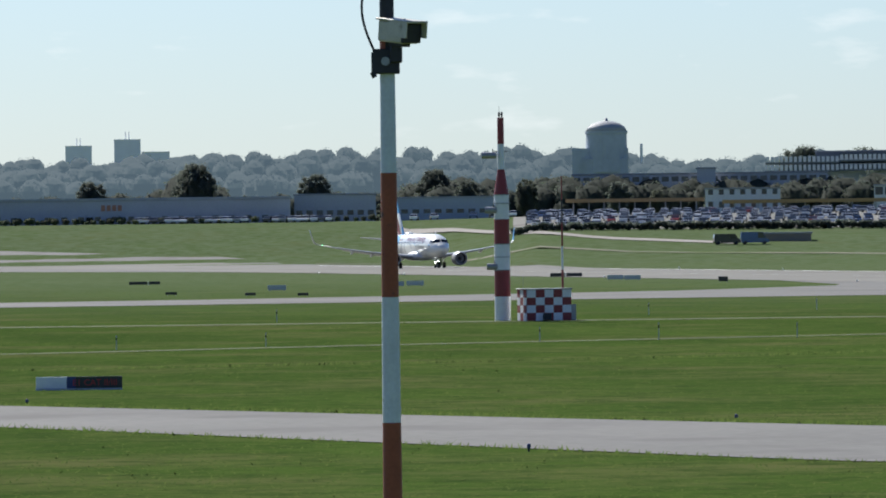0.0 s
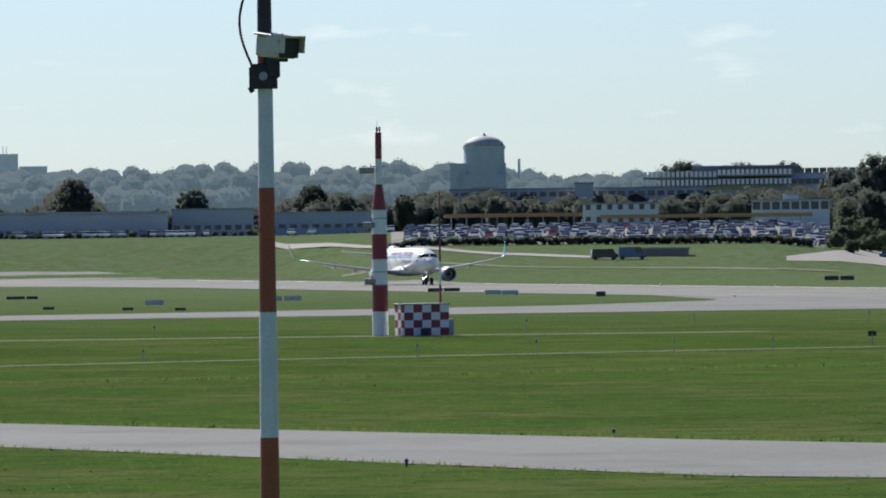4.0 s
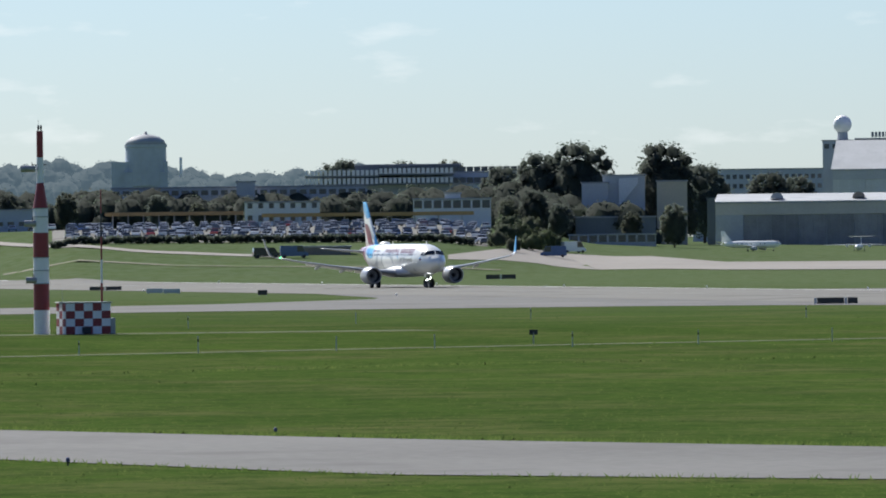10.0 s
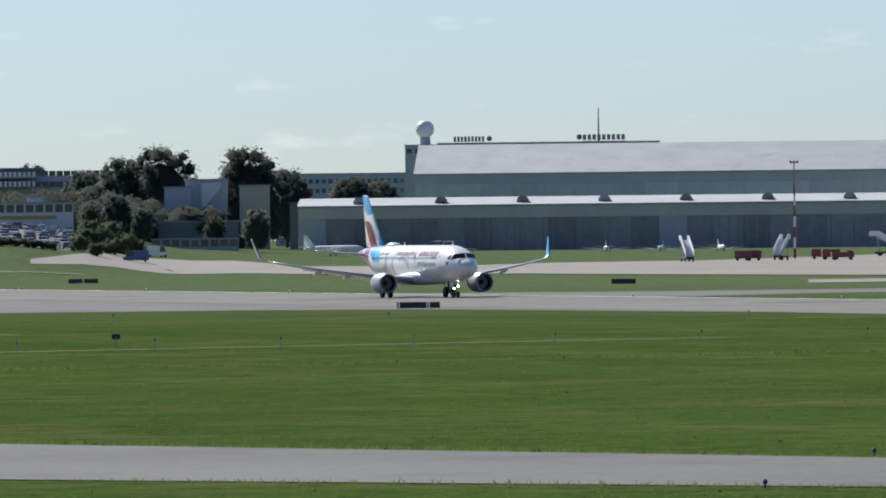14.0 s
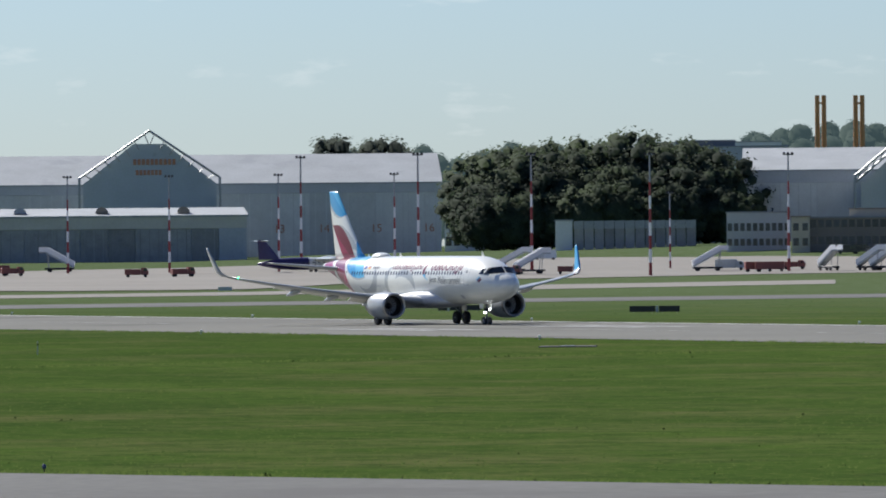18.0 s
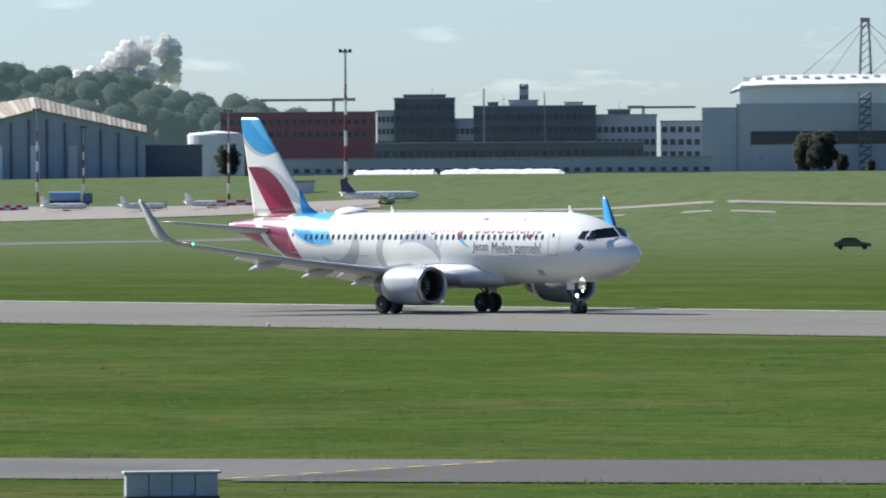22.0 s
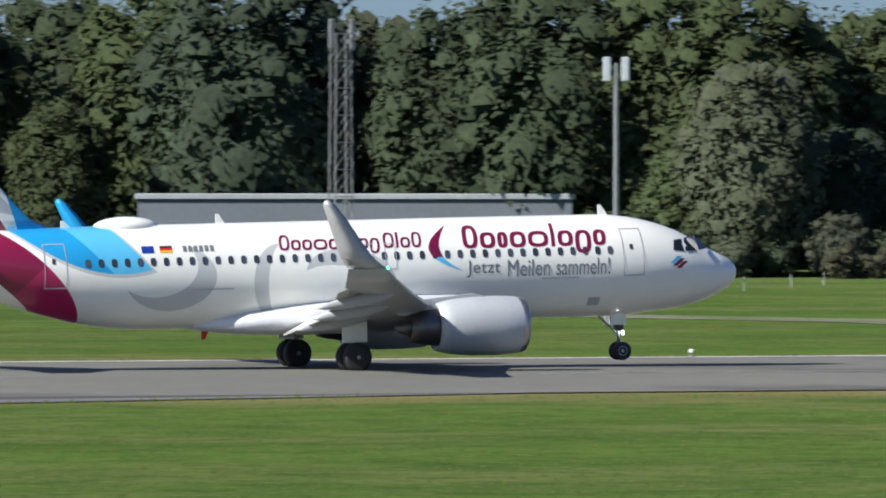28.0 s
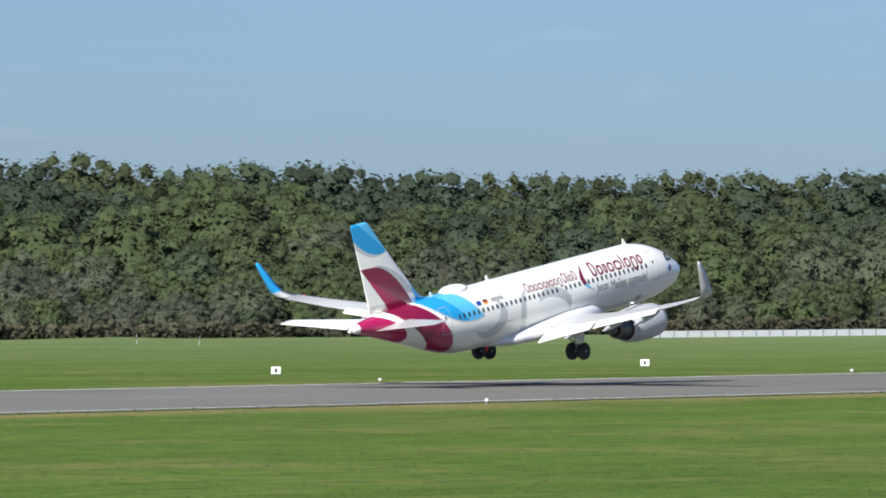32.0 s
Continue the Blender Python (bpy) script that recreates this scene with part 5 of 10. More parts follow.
# ---- distant woods and ridges, haze put into their colour and emission ----
def wood_band(name, az0, az1, r, depth, tops, step, mat, label, seed, size=1.0, calm=0.5):
    """A far wood: many rounded crowns of leaf clumps joined into one body. tops: (bearing, height above the sea of fields)."""
    rng = random.Random(seed)
    verts, faces = foliage(), []
    az = az0
    while az < az1:
        k = 0
        for (a0, z0), (a1, z1) in zip(tops, tops[1:]):
            if a0 <= az <= a1:
                k = z0 + (z1 - z0) * (az - a0) / (a1 - a0)
        for row in range(3):
            rr = r + depth * (row - 0.5) + rng.uniform(-0.3, 0.3) * depth
            foot = on_land(az + rng.uniform(-0.3, 0.3) * math.degrees(step / r), rr)
            hgt = (k - foot.z) * rng.uniform(0.93, 1.03) * (0.72, 0.88, 1.0)[row]
            if hgt < 2:
                continue
            wid = step * rng.uniform(0.8, 1.3)
            rad = min(wid * 0.55, hgt * 0.5)
            core = foot + Vector((0, 0, hgt - rad * 1.5))
            clump(rng, verts, faces, foot + Vector((0, 0, hgt - rad)), rad, 150, size, rng.uniform(0.85, 1.05), 0, (0.80, 0.98), (0.85, 1.02), True, core)
            for _ in range(3):
                c = foot + Vector((rng.gauss(0, 0.35) * wid, rng.gauss(0, 0.25) * wid, hgt - rad * rng.uniform(0.9, 2.0)))
                clump(rng, verts, faces, c, rad * rng.uniform(0.45, 0.75), 45, size, 0.9, 0, (0.7, 0.95), (0.8, 1.04), False, core)
            if hgt > 2.2 * rad:
                clump(rng, verts, faces, foot + Vector((0, 0, hgt * 0.4)), wid * 0.66, 40, size, max(0.6, hgt * 0.75 / wid), 0, (0.7, 0.9), (0.8, 1.06), False, core)
        az += math.degrees(step * rng.uniform(0.45, 0.75) / r)
    # far off: shading normals bent towards sky and viewer for one soft tone
    a = radians((az0 + az1) / 2)
    face = Vector((-0.25 * math.sin(a), -0.25 * math.cos(a), 0.75))
    verts.out[:] = [tuple((Vector(v) * (1 - calm) + face * calm).normalized()) for v in verts.out]
    return tagged(new(name, leafy(name, verts, faces, mat)), label, "trees", kind="stuff")


# leaves glow faintly blue: emission stands in for the haze of distance
HAZE_LEAF = material("hazy_distance", (0.022, 0.030, 0.028), 0.9, vary=0.12, scale=0.05, fine=8, spec=0.05)
HAZE_LEAF.node_tree.nodes["Principled BSDF"].inputs["Emission Color"].default_value = (0.052, 0.076, 0.093, 1)
HAZE_LEAF.node_tree.nodes["Principled BSDF"].inputs["Emission Strength"].default_value = 1.0
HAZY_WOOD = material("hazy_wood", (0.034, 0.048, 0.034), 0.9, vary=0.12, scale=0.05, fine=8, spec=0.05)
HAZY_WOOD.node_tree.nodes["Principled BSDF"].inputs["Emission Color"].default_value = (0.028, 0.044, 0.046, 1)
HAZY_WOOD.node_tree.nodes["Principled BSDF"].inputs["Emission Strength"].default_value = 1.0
wood_band("backdrop", -82.5, -75.2, 3500, 60, ((-82.5, 40.5), (-79.6, 42.5), (-78.8, 45.5), (-78.2, 43.5), (-77.6, 46), (-76.9, 44.5), (-76.2, 46.5), (-75.2, 41.5)), 12, HAZE_LEAF, "long hazy wooded ridge on the horizon", 31, 0.55, 0.9)
wood_band("backdrop", -75.4, -73.6, 3000, 50, ((-75.4, 33), (-75.0, 35), (-74.3, 37), (-73.6, 35)), 11, HAZE_LEAF, "hazy wooded hill on the horizon", 32, 0.55, 0.9)
wood_band("far_wood", -82.0, -71.9, 1800, 30, ((-82.0, 15), (-79.1, 17), (-78.8, 23), (-78.5, 16), (-77.3, 17), (-76.9, 21), (-76.4, 18.5), (-75.9, 21), (-74.9, 18), (-74.2, 19), (-73.2, 21), (-71.9, 20)), 11, LEAF_HAZY, "trees and bushes between the airport buildings", 33, 0.45, 0.6)
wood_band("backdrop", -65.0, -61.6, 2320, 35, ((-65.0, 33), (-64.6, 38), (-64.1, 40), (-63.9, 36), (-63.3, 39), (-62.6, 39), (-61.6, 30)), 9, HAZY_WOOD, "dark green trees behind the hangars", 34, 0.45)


def apron_grove():
    """A dense dark grove beside the apron."""
    rng = random.Random(35)
    grown = [[] for _ in DOMES]
    for back, share in ((0, 0.55), (12, 0.74), (24, 0.90), (36, 1.0)):
        az = -63.62
        while az < -61.75:
            p = on_land(az, 1975 + back + rng.uniform(-4, 4))
            top = (31.0 + 5.0 * min(1.0, (az + 63.7) / 0.5) - 4.0 * max(0.0, az + 62.1) / 0.4)
            hgt = (top - p.z) * share * rng.uniform(0.90, 1.04)
            grown[rng.choice((0, 0, 2))].append((p, hgt / 20, rng.uniform(0, 6.28)))
            az += math.degrees(hgt * rng.uniform(0.28, 0.46) / 1990)
    join_growth(DOMES, grown, "far_wood", "dark green trees beside the apron")


apron_grove()
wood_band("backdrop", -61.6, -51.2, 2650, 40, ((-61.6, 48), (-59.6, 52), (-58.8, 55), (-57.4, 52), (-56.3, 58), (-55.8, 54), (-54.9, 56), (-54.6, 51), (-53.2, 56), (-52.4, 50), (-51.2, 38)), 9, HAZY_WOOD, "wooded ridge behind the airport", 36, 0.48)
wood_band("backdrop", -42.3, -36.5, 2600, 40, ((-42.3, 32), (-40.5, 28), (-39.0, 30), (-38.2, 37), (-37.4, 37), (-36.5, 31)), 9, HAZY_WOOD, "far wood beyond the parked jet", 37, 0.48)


# ---- airport buildings ----
def wall_paint(name, color, vary=0.10):
    return material(name, color, 0.75, vary=vary, scale=0.15, fine=14, spots=(tuple(c * 0.8 for c in color), 0.3, 0.64))


W_WHITE, W_GREY, W_BLUE, W_TAN, W_DARK, W_BROWN, W_BRICK = (wall_paint(n, c) for n, c in (("white_render", (0.66, 0.67, 0.68)), ("grey_cladding", (0.45, 0.47, 0.49)), ("blue_grey_cladding", (0.37, 0.42, 0.47)),
    ("tan_render", (0.48, 0.43, 0.34)), ("dark_cladding", (0.15, 0.17, 0.19)), ("brown_brick_wall", (0.25, 0.21, 0.17)), ("red_brick_wall", (0.26, 0.115, 0.125))))
W_ROSE, W_SMOKE = wall_paint("rose_render", (0.42, 0.26, 0.25)), wall_paint("smoke_glass_cladding", (0.115, 0.13, 0.15), 0.2)
ROOF_WHITE = material("white_sheet_roof", (0.59, 0.60, 0.585), 0.6, vary=0.08, scale=0.1, fine=20, spots=((0.46, 0.48, 0.50), 0.1, 0.6), spec=0.3)
DOOR_WHITE = material("white_glazed_door", (0.76, 0.79, 0.81), 0.45, vary=0.06, scale=0.3, per_object=0.06)
W_SNOW = wall_paint("white_cladding", (0.78, 0.80, 0.80), 0.06)
ROOF_PALE = material("pale_metal_roof", (0.355, 0.375, 0.385), 0.7, 0.0, vary=0.14, scale=0.1, fine=20, spots=((0.31, 0.33, 0.345), 0.12, 0.58), spec=0.25)
ROOF_GREY = material("grey_felt_roof", (0.30, 0.31, 0.32), 0.8, vary=0.15, scale=0.2)
ROOF_RUST = material("weathered_board_roof", (0.27, 0.23, 0.185), 0.85, vary=0.25, scale=0.6, fine=10)
ROOF_DRIFT = material("pale_weathered_boards", (0.38, 0.35, 0.30), 0.85, vary=0.25, scale=0.6, fine=10)
PANES = material("dark_window_glass", (0.03, 0.04, 0.05), 0.1, vary=0.2, per_object=0.4, spec=0.7)
DOOR_DARK = material("dark_hangar_door", (0.31, 0.305, 0.295), 0.6, vary=0.2, scale=0.4, per_object=0.2)
DOOR_PALE = material("pale_hangar_door", (0.54, 0.56, 0.55), 0.6, vary=0.1, scale=0.3, per_object=0.1)
OCHRE = material("ochre_panel", (0.44, 0.21, 0.075), 0.55, vary=0.12, scale=0.5)
TIMBER = material("pale_timber_board", (0.42, 0.27, 0.15), 0.8, vary=0.25, scale=0.8, per_object=0.3)
TOWER_GLASS = material("tower_glass", (0.05, 0.11, 0.12), 0.08, vary=0.2, scale=0.4, spec=0.8)
ORANGE_SIGN = material("orange_sign_paint", (0.42, 0.20, 0.12), 0.6, vary=0.1)
CANOPY = material("ochre_canopy_edge", (0.42, 0.26, 0.10), 0.6, vary=0.15)


def site(az0, az1, r):
    """The middle bearing and the width of a frontage."""
    return (az0 + az1) / 2, radians(abs(az1 - az0)) * r


def building(name, label, az0, az1, r, top, depth, wall, roof, rows=(), cols=8, win=0.6, turn=0.0, category="building", slab=0.35, parapet=None):
    """A block with a roof slab and windows of its own on the front. rows: (sill, head) heights above its foot."""
    az, w = site(az0, az1, r)
    m = facing(az, r, turn)
    foot = m.translation.z
    h = top - foot
    b = thing(name, m, label, category)
    part("wall", boxed(-w / 2, w / 2, 0, depth, -2.0, h - slab, 0.05), wall, b)
    part("roof", boxed(-w / 2 - 0.25, w / 2 + 0.25, -0.25, depth + 0.25, h - slab, h, 0.06), roof, b)
    if parapet:
        part("parapet", boxed(-w / 2 - 0.3, w / 2 + 0.3, -0.35, -0.05, h - slab - 0.9, h + 0.1), parapet, b)
    for s, e in rows:
        for i in range(cols):
            x = -w / 2 + w * (i + 0.5) / cols
            ww = w / cols * win
            part("window", boxed(x - ww / 2, x + ww / 2, -0.06, 0.1, s, e), PANES, b)
    return b


def long_hangar(name, label, az0, az1, r, eave, ridge, depth, wall, roof, doors, fascia=None, turn=0.0, door_top=None):
    """A hangar with its long side to the apron: door leaves, fascia and a pitched roof."""
    az, w = site(az0, az1, r)
    m = facing(az, r, turn)
    foot = m.translation.z
    e, rd = eave - foot, ridge - foot
    b = thing(name, m, label, "hangar")
    part("wall", boxed(-w / 2, w / 2, 0.4, depth, -2, e, 0.05), wall, b)
    bm = bmesh.new()
    a = [bm.verts.new(v) for v in ((-w / 2 - .4, -.4, e), (w / 2 + .4, -.4, e), (w / 2 + .4, depth * 0.45, rd), (-w / 2 - .4, depth * 0.45, rd), (-w / 2 - .4, depth, e), (w / 2 + .4, depth, e))]
    low = [bm.verts.new(v.co - Vector((0, 0, 0.5))) for v in a]
    for q in ((0, 1, 2, 3), (3, 2, 5, 4)):
        bm.faces.new([a[i] for i in q]), bm.faces.new([low[i] for i in q[::-1]])
    for i, j in ((0, 1), (1, 2), (2, 5), (5, 4), (4, 3), (3, 0)):
        bm.faces.new((a[i], low[i], low[j], a[j]))
    bmesh.ops.recalc_face_normals(bm, faces=bm.faces)
    part("roof", bm, roof, b)
    dt = door_top - foot if door_top else e * 0.72
    if fascia:
        part("fascia", boxed(-w / 2, w / 2, -0.1, 0.45, dt, e - 0.05, 0.05), fascia, b)
    n = len(doors)
    for i, mk in enumerate(doors):
        x0, x1 = -w / 2 + w * i / n, -w / 2 + w * (i + 1) / n
        if mk is None:
            part("pier", boxed(x0, x1, -0.2, 0.5, -1, dt), wall, b)
            continue
        leaf = part("door_leaf", boxed(x0 + 0.06, x1 - 0.06, 0.05 + 0.2 * (i % 2), 0.5, -0.5, dt), mk, b)
        for k in range(3):
            xx = x0 + (x1 - x0) * (k + 0.5) / 3
            part("door_rib", boxed(xx - 0.12, xx + 0.12, -0.05 + 0.2 * (i % 2), 0.06 + 0.2 * (i % 2), -0.4, dt - 0.1), mk, leaf)
    return b


def rising_roof(front, back, y0, y1, thick=0.8):
    """A roof sheet between two (x, z) outlines, the front one at y0 and the back one at y1."""
    bm = bmesh.new()
    rows = [[bm.verts.new((x, y, z - d)) for x, z in line] for line, y, d in ((front, y0, 0), (back, y1, 0), (back, y1, thick), (front, y0, thick))]
    n = len(front)
    for a, b in zip(rows, rows[1:] + rows[:1]):
        for i in range(n - 1):
            bm.faces.new((a[i], a[i + 1], b[i + 1], b[i]))
    bm.faces.new([r[0] for r in rows]), bm.faces.new([r[-1] for r in rows][::-1])
    bmesh.ops.recalc_face_normals(bm, faces=bm.faces)
    return bm


def sign_bars(parent, x0, x1, z0, z1, y, mat, n=9):
    for i in range(n):
        a = x0 + (x1 - x0) * i / n
        part("sign_bar", boxed(a, a + (x1 - x0) / n * 0.72, y - 0.12, y, z0, z1 if i % 3 else z1 * 1.0), mat, parent)


# low freight hall and sheds at the far side
hall = building("freight_hall", "long low blue-grey freight hall with a pale roof edge", -81.9, -78.09, 1706, 14.5, 40, W_GREY, ROOF_PALE, ((0.8, 1.7),), 30, 0.35, category="hall", slab=0.7)
sign_bars(hall, 14, 19, 3.0, 4.3, 0.0, ORANGE_SIGN, 4)
building("shed", "flat grey shed with rooftop boxes", -78.06, -77.44, 1720, 15.0, 20, W_GREY, ROOF_GREY, ((1.5, 2.6),), 8)
building("shed", "flat pale shed behind the trees", -77.35, -76.5, 1722, 14.0, 20, W_BLUE, ROOF_PALE, ((1.5, 2.4),), 10)
building("office_block", "long grey office block with window bands", -75.95, -74.01, 1850, 19.6, 25, W_GREY, ROOF_GREY, ((2.2, 3.6), (5.4, 6.8), (8.2, 9.4)), 26, 0.7)
building("office_tower", "narrow grey stair tower", -75.0, -74.86, 1840, 20.8, 6, W_GREY, ROOF_GREY)
building("white_building", "white two-storey building with an outer stair", -74.94, -74.37, 1750, 15.3, 16, W_WHITE, ROOF_GREY, ((1.4, 2.8), (4.4, 5.6)), 7, 0.45)
building("white_building", "white flat-roofed building with a window band", -73.66, -73.07, 1750, 15.6, 16, W_WHITE, ROOF_PALE, ((4.2, 6.0),), 8, 0.8)
building("roof_cabin", "small white plant room", -73.42, -73.3, 1752, 16.9, 5, W_WHITE, ROOF_PALE)
# multi-storey car park and terminal blocks
building("car_park", "multi-storey car park with pale slatted parapets", -74.48, -73.0, 1950, 20.5, 40, W_BLUE, ROOF_GREY)
for k, (a0, a1, z0, z1) in enumerate(((-74.48, -73.92, 20.4, 21.9), (-74.48, -73.92, 22.6, 24.0), (-73.92, -73.35, 20.6, 22.0), (-73.92, -73.35, 23.0, 24.4))):
    az, w = site(a0, a1, 1945)
    lv = thing("parking_deck", facing(az, 1945, 0, 0), "open parking deck with pale vertical slats", "parking deck", "parking decks")
    f = lv.location.z
    part("slab", boxed(-w / 2, w / 2, -0.2, 30, z0 - f - 0.4, z0 - f), W_DARK, lv)
    n = 16
    for i in range(n):
        x = -w / 2 + w * (i + 0.5) / n
        part("slat", boxed(x - w / n * 0.33, x + w / n * 0.33, -0.35, -0.2, z0 - f, z1 - f), W_WHITE, lv)
building("terminal_block", "grey terminal block with dark window bands", -73.92, -72.7, 1960, 23.5, 30, W_BLUE, ROOF_GREY, ((8.0, 9.4), (11.5, 13.0), (14.5, 15.8)), 22, 0.9)
building("penthouse", "dark flat penthouse roof", -74.1, -73.3, 1962, 25.6, 14, W_DARK, ROOF_GREY)
building("office_block", "far grey-blue office block with rooftop plant", -71.54, -70.55, 2400, 27.0, 20, W_BLUE, ROOF_GREY, ((20.0, 21.4), (17, 18.4)), 20, 0.6)
# canopies over the car park lanes
for a0, a1, r, z in ((-76.0, -74.95, 1650, 12.8), (-74.81, -73.2, 1680, 12.3)):
    az, w = site(a0, a1, r)
    m = facing(az, r)
    c = thing("car_park_canopy", m, "long flat canopy on pale posts over the car lanes", "canopy", "car park canopies")
    h = z - m.translation.z
    part("roof", boxed(-w / 2, w / 2, 0, 6, h - 0.8, h, 0.05), CANOPY, c)
    for i in range(9):
        x = -w / 2 + w * (i + 0.5) / 9
        part("post", boxed(x - 0.15, x + 0.15, 2.6, 2.9, -0.5, h - 0.8), W_GREY, c)
# cubes beside the hangars
cube = building("exhibition_cube", "pale grey cube with a white slanted sail", -72.38, -72.18, 1800, 19.3, 9, W_GREY, ROOF_GREY)
cube = building("exhibition_cube", "pale grey cube with a white slanted sail", -72.22, -71.90, 1802, 21.0, 9, W_GREY, ROOF_PALE)
part("sail", prism(((-1.2, 8.6), (3.4, 14.2), (3.4, 15.6), (-1.2, 15.4)), -0.5, -0.2), W_WHITE, cube, "white slanted sail")
building("exhibition_cube", "tan rendered cube among trees", -71.81, -71.58, 1800, 19.5, 8, W_TAN, ROOF_GREY)
building("fire_hall", "dark clad hall on a low base", -72.43, -71.82, 1780, 11.0, 14, W_DARK, ROOF_GREY)
building("glazed_pavilion", "low glazed pavilion with a white roof edge", -72.48, -71.82, 1700, 6.9, 10, W_GREY, ROOF_PALE, ((0.6, 2.4),), 9, 0.8)
building("chimney_stack", "dark square stack beside the hangar", -71.43, -71.37, 1870, 15.5, 3, W_DARK, W_DARK)
# long sliding-door hangar
D, P = DOOR_DARK, DOOR_PALE
long_hangar("sliding_door_hangar", "long low hangar with dark sliding doors and pale roof", -71.37, -65.46, 1900, 14.6, 16.6, 45, W_GREY, ROOF_PALE, [None, D, D, D, D, D, D, D, D, D, D, D, D, None, D, D, D, D, D, D, D, D, D, D, D, D, D, None], wall_paint("sand_grey_cladding", (0.56, 0.53, 0.47)), door_top=11.2)
for i in range(9):
    az = -70.9 + 0.62 * i
    v = thing("roof_vent", Matrix.Translation(polar(az, 1906, 15.3)) @ pose(0, 0, 0, 0, 0, -az), "rounded brown roof vent on the hangar", "vent", "vents on the hangar roof")
    bm = prism([(0.001 + 1.6 * math.cos(a), 1.5 * math.sin(a)) for a in (math.pi * k / 8 for k in range(9))], -1, 2.5)
    part("hood", bm, ROOF_RUST if i % 3 else ROOF_PALE, v)
# great maintenance hangar behind it
big = long_hangar("maintenance_hangar", "great maintenance hangar with a broad pale roof", -70.48, -63.98, 2150, 24.5, 33.0, 60, W_GREY, ROOF_PALE, [P] * 26, W_GREY, door_top=21.5)
for az, words in ((-65.213, "13"), (-64.875, "14"), (-64.477, "15"), (-64.079, "16")):
    part_at = math.tan(radians(az + 67.23)) * 2150
    cu = bpy.data.curves.new("bay_number", "FONT")
    cu.body, cu.size, cu.extrude, cu.align_x, cu.resolution_u = words, 3.3, 0.02, "CENTER", 3
    tmp = bpy.data.objects.new("bay_number", cu)
    scene.collection.objects.link(tmp)
    me = bpy.data.meshes.new_from_object(tmp.evaluated_get(bpy.context.evaluated_depsgraph_get()))
    bpy.data.objects.remove(tmp)
    me.materials.append(ORANGE_SIGN)
    no = new("bay_number", me)
    no.parent, no.matrix_local = big, Matrix.Translation((part_at, -0.16, 10.3 - big.location.z)) @ pose(0, 0, 0, 90, 0, 0)
az, w = site(-66.70, -65.69, 2080)
m = facing(az, 2080)
f = m.translation.z
g = thing("hangar_gable", m, "grey hangar gable under an outer steel truss", "hangar")
part("wall", prism(((-w / 2, -1), (w / 2, -1), (w / 2, 24 - f), (w * 0.12, 35.0 - f), (-w * 0.12, 35.0 - f), (-w / 2, 24 - f)), 0, 40), W_BLUE, g)
for s in (-1, 1):
    part("truss_chord", tubed((s * (w / 2 + 1), -1.5, 25.6 - f), (0, -1.5, 38.6 - f), 0.32, None, 6), STEEL, g)
    part("truss_leg", tubed((s * (w / 2 + 1), -1.5, 8 - f), (s * (w / 2 + 1), -1.5, 25.6 - f), 0.4, None, 6), STEEL, g)
    for k in range(7):
        t = (k + 0.5) / 7
        part("truss_brace", tubed((s * (w / 2 + 1) * (1 - t), -1.5, 25.6 + 13 * t - f), (s * (w / 2) * (1 - t - 0.06), -1.2, 23.9 + 11.2 * min(1, t + 0.05) - f), 0.16, None, 5), STEEL, g)
sign_bars(g, -4.5, 7.5, 29.2 - f, 30.8 - f, -0.02, ORANGE_SIGN, 10)
sign_bars(g, -3.8, 3.6, 26.4 - f, 27.8 - f, -0.02, ORANGE_SIGN, 7)
building("annex", "white low annex with a glazed front", -63.96, -63.66, 2100, 18.6, 14, W_WHITE, ROOF_GREY, ((1.5, 4.0), (6.2, 7.8)), 5, 0.7)
# radar ball and roof signs
rt = building("radar_tower", "dark block carrying a white radar ball", -70.55, -70.30, 2250, 34.0, 9, W_BLUE, ROOF_GREY, ((28, 29.4),), 4, 0.6, category="tower")
bm = bmesh.new()
bmesh.ops.create_icosphere(bm, subdivisions=3, radius=2.75, matrix=Matrix.Translation((1.1, 3, 38.6 - rt.location.z)))
part("radar_ball", bm, WHITE, rt, "white faceted radar ball")
part("ball_base", tubed((1.1, 3, 33.5 - rt.location.z), (1.1, 3, 36.3 - rt.location.z), 1.7, 1.5, 12), W_GREY, rt)
building("roof_office", "dark rooftop office band with antennas", -70.3, -68.62, 2230, 34.2, 10, W_DARK, ROOF_GREY)
for a0, a1, z0, z1 in ((-70.18, -69.94, 34.4, 36.0), (-69.2, -68.87, 34.6, 36.2)):
    az, w = site(a0, a1, 2229)
    rs = thing("roof_sign", facing(az, 2229), "dark lettered roof sign shown from behind", "sign", "roof signs")
    sign_bars(rs, -w / 2, w / 2, z0 - rs.location.z, z1 - rs.location.z, 0.0, W_DARK, 9)
    part("sign_disc", spun(((0.8, -0.1), (0.8, 0.1), (0.55, 0.1), (0.55, -0.1)), 16), W_DARK, rs).matrix_local = Matrix.Translation((w / 2 + 1.2 if a0 < -70 else -w / 2 - 1.0, 0, z0 + 0.9 - rs.location.z)) @ pose(0, 0, 0, 90, 0, 0)
    part("stand", boxed(-w / 2, w / 2, 0.1, 0.25, z0 - 0.6 - rs.location.z, z0 - 0.3 - rs.location.z), W_DARK, rs)
an = thing("roof_antenna", facing(-69.08, 2226), "tall dark rooftop antenna mast", "antenna")
part("mast", tubed((0, 0, 34 - an.location.z), (0, 0, 44 - an.location.z), 0.35, 0.15, 6), W_DARK, an)
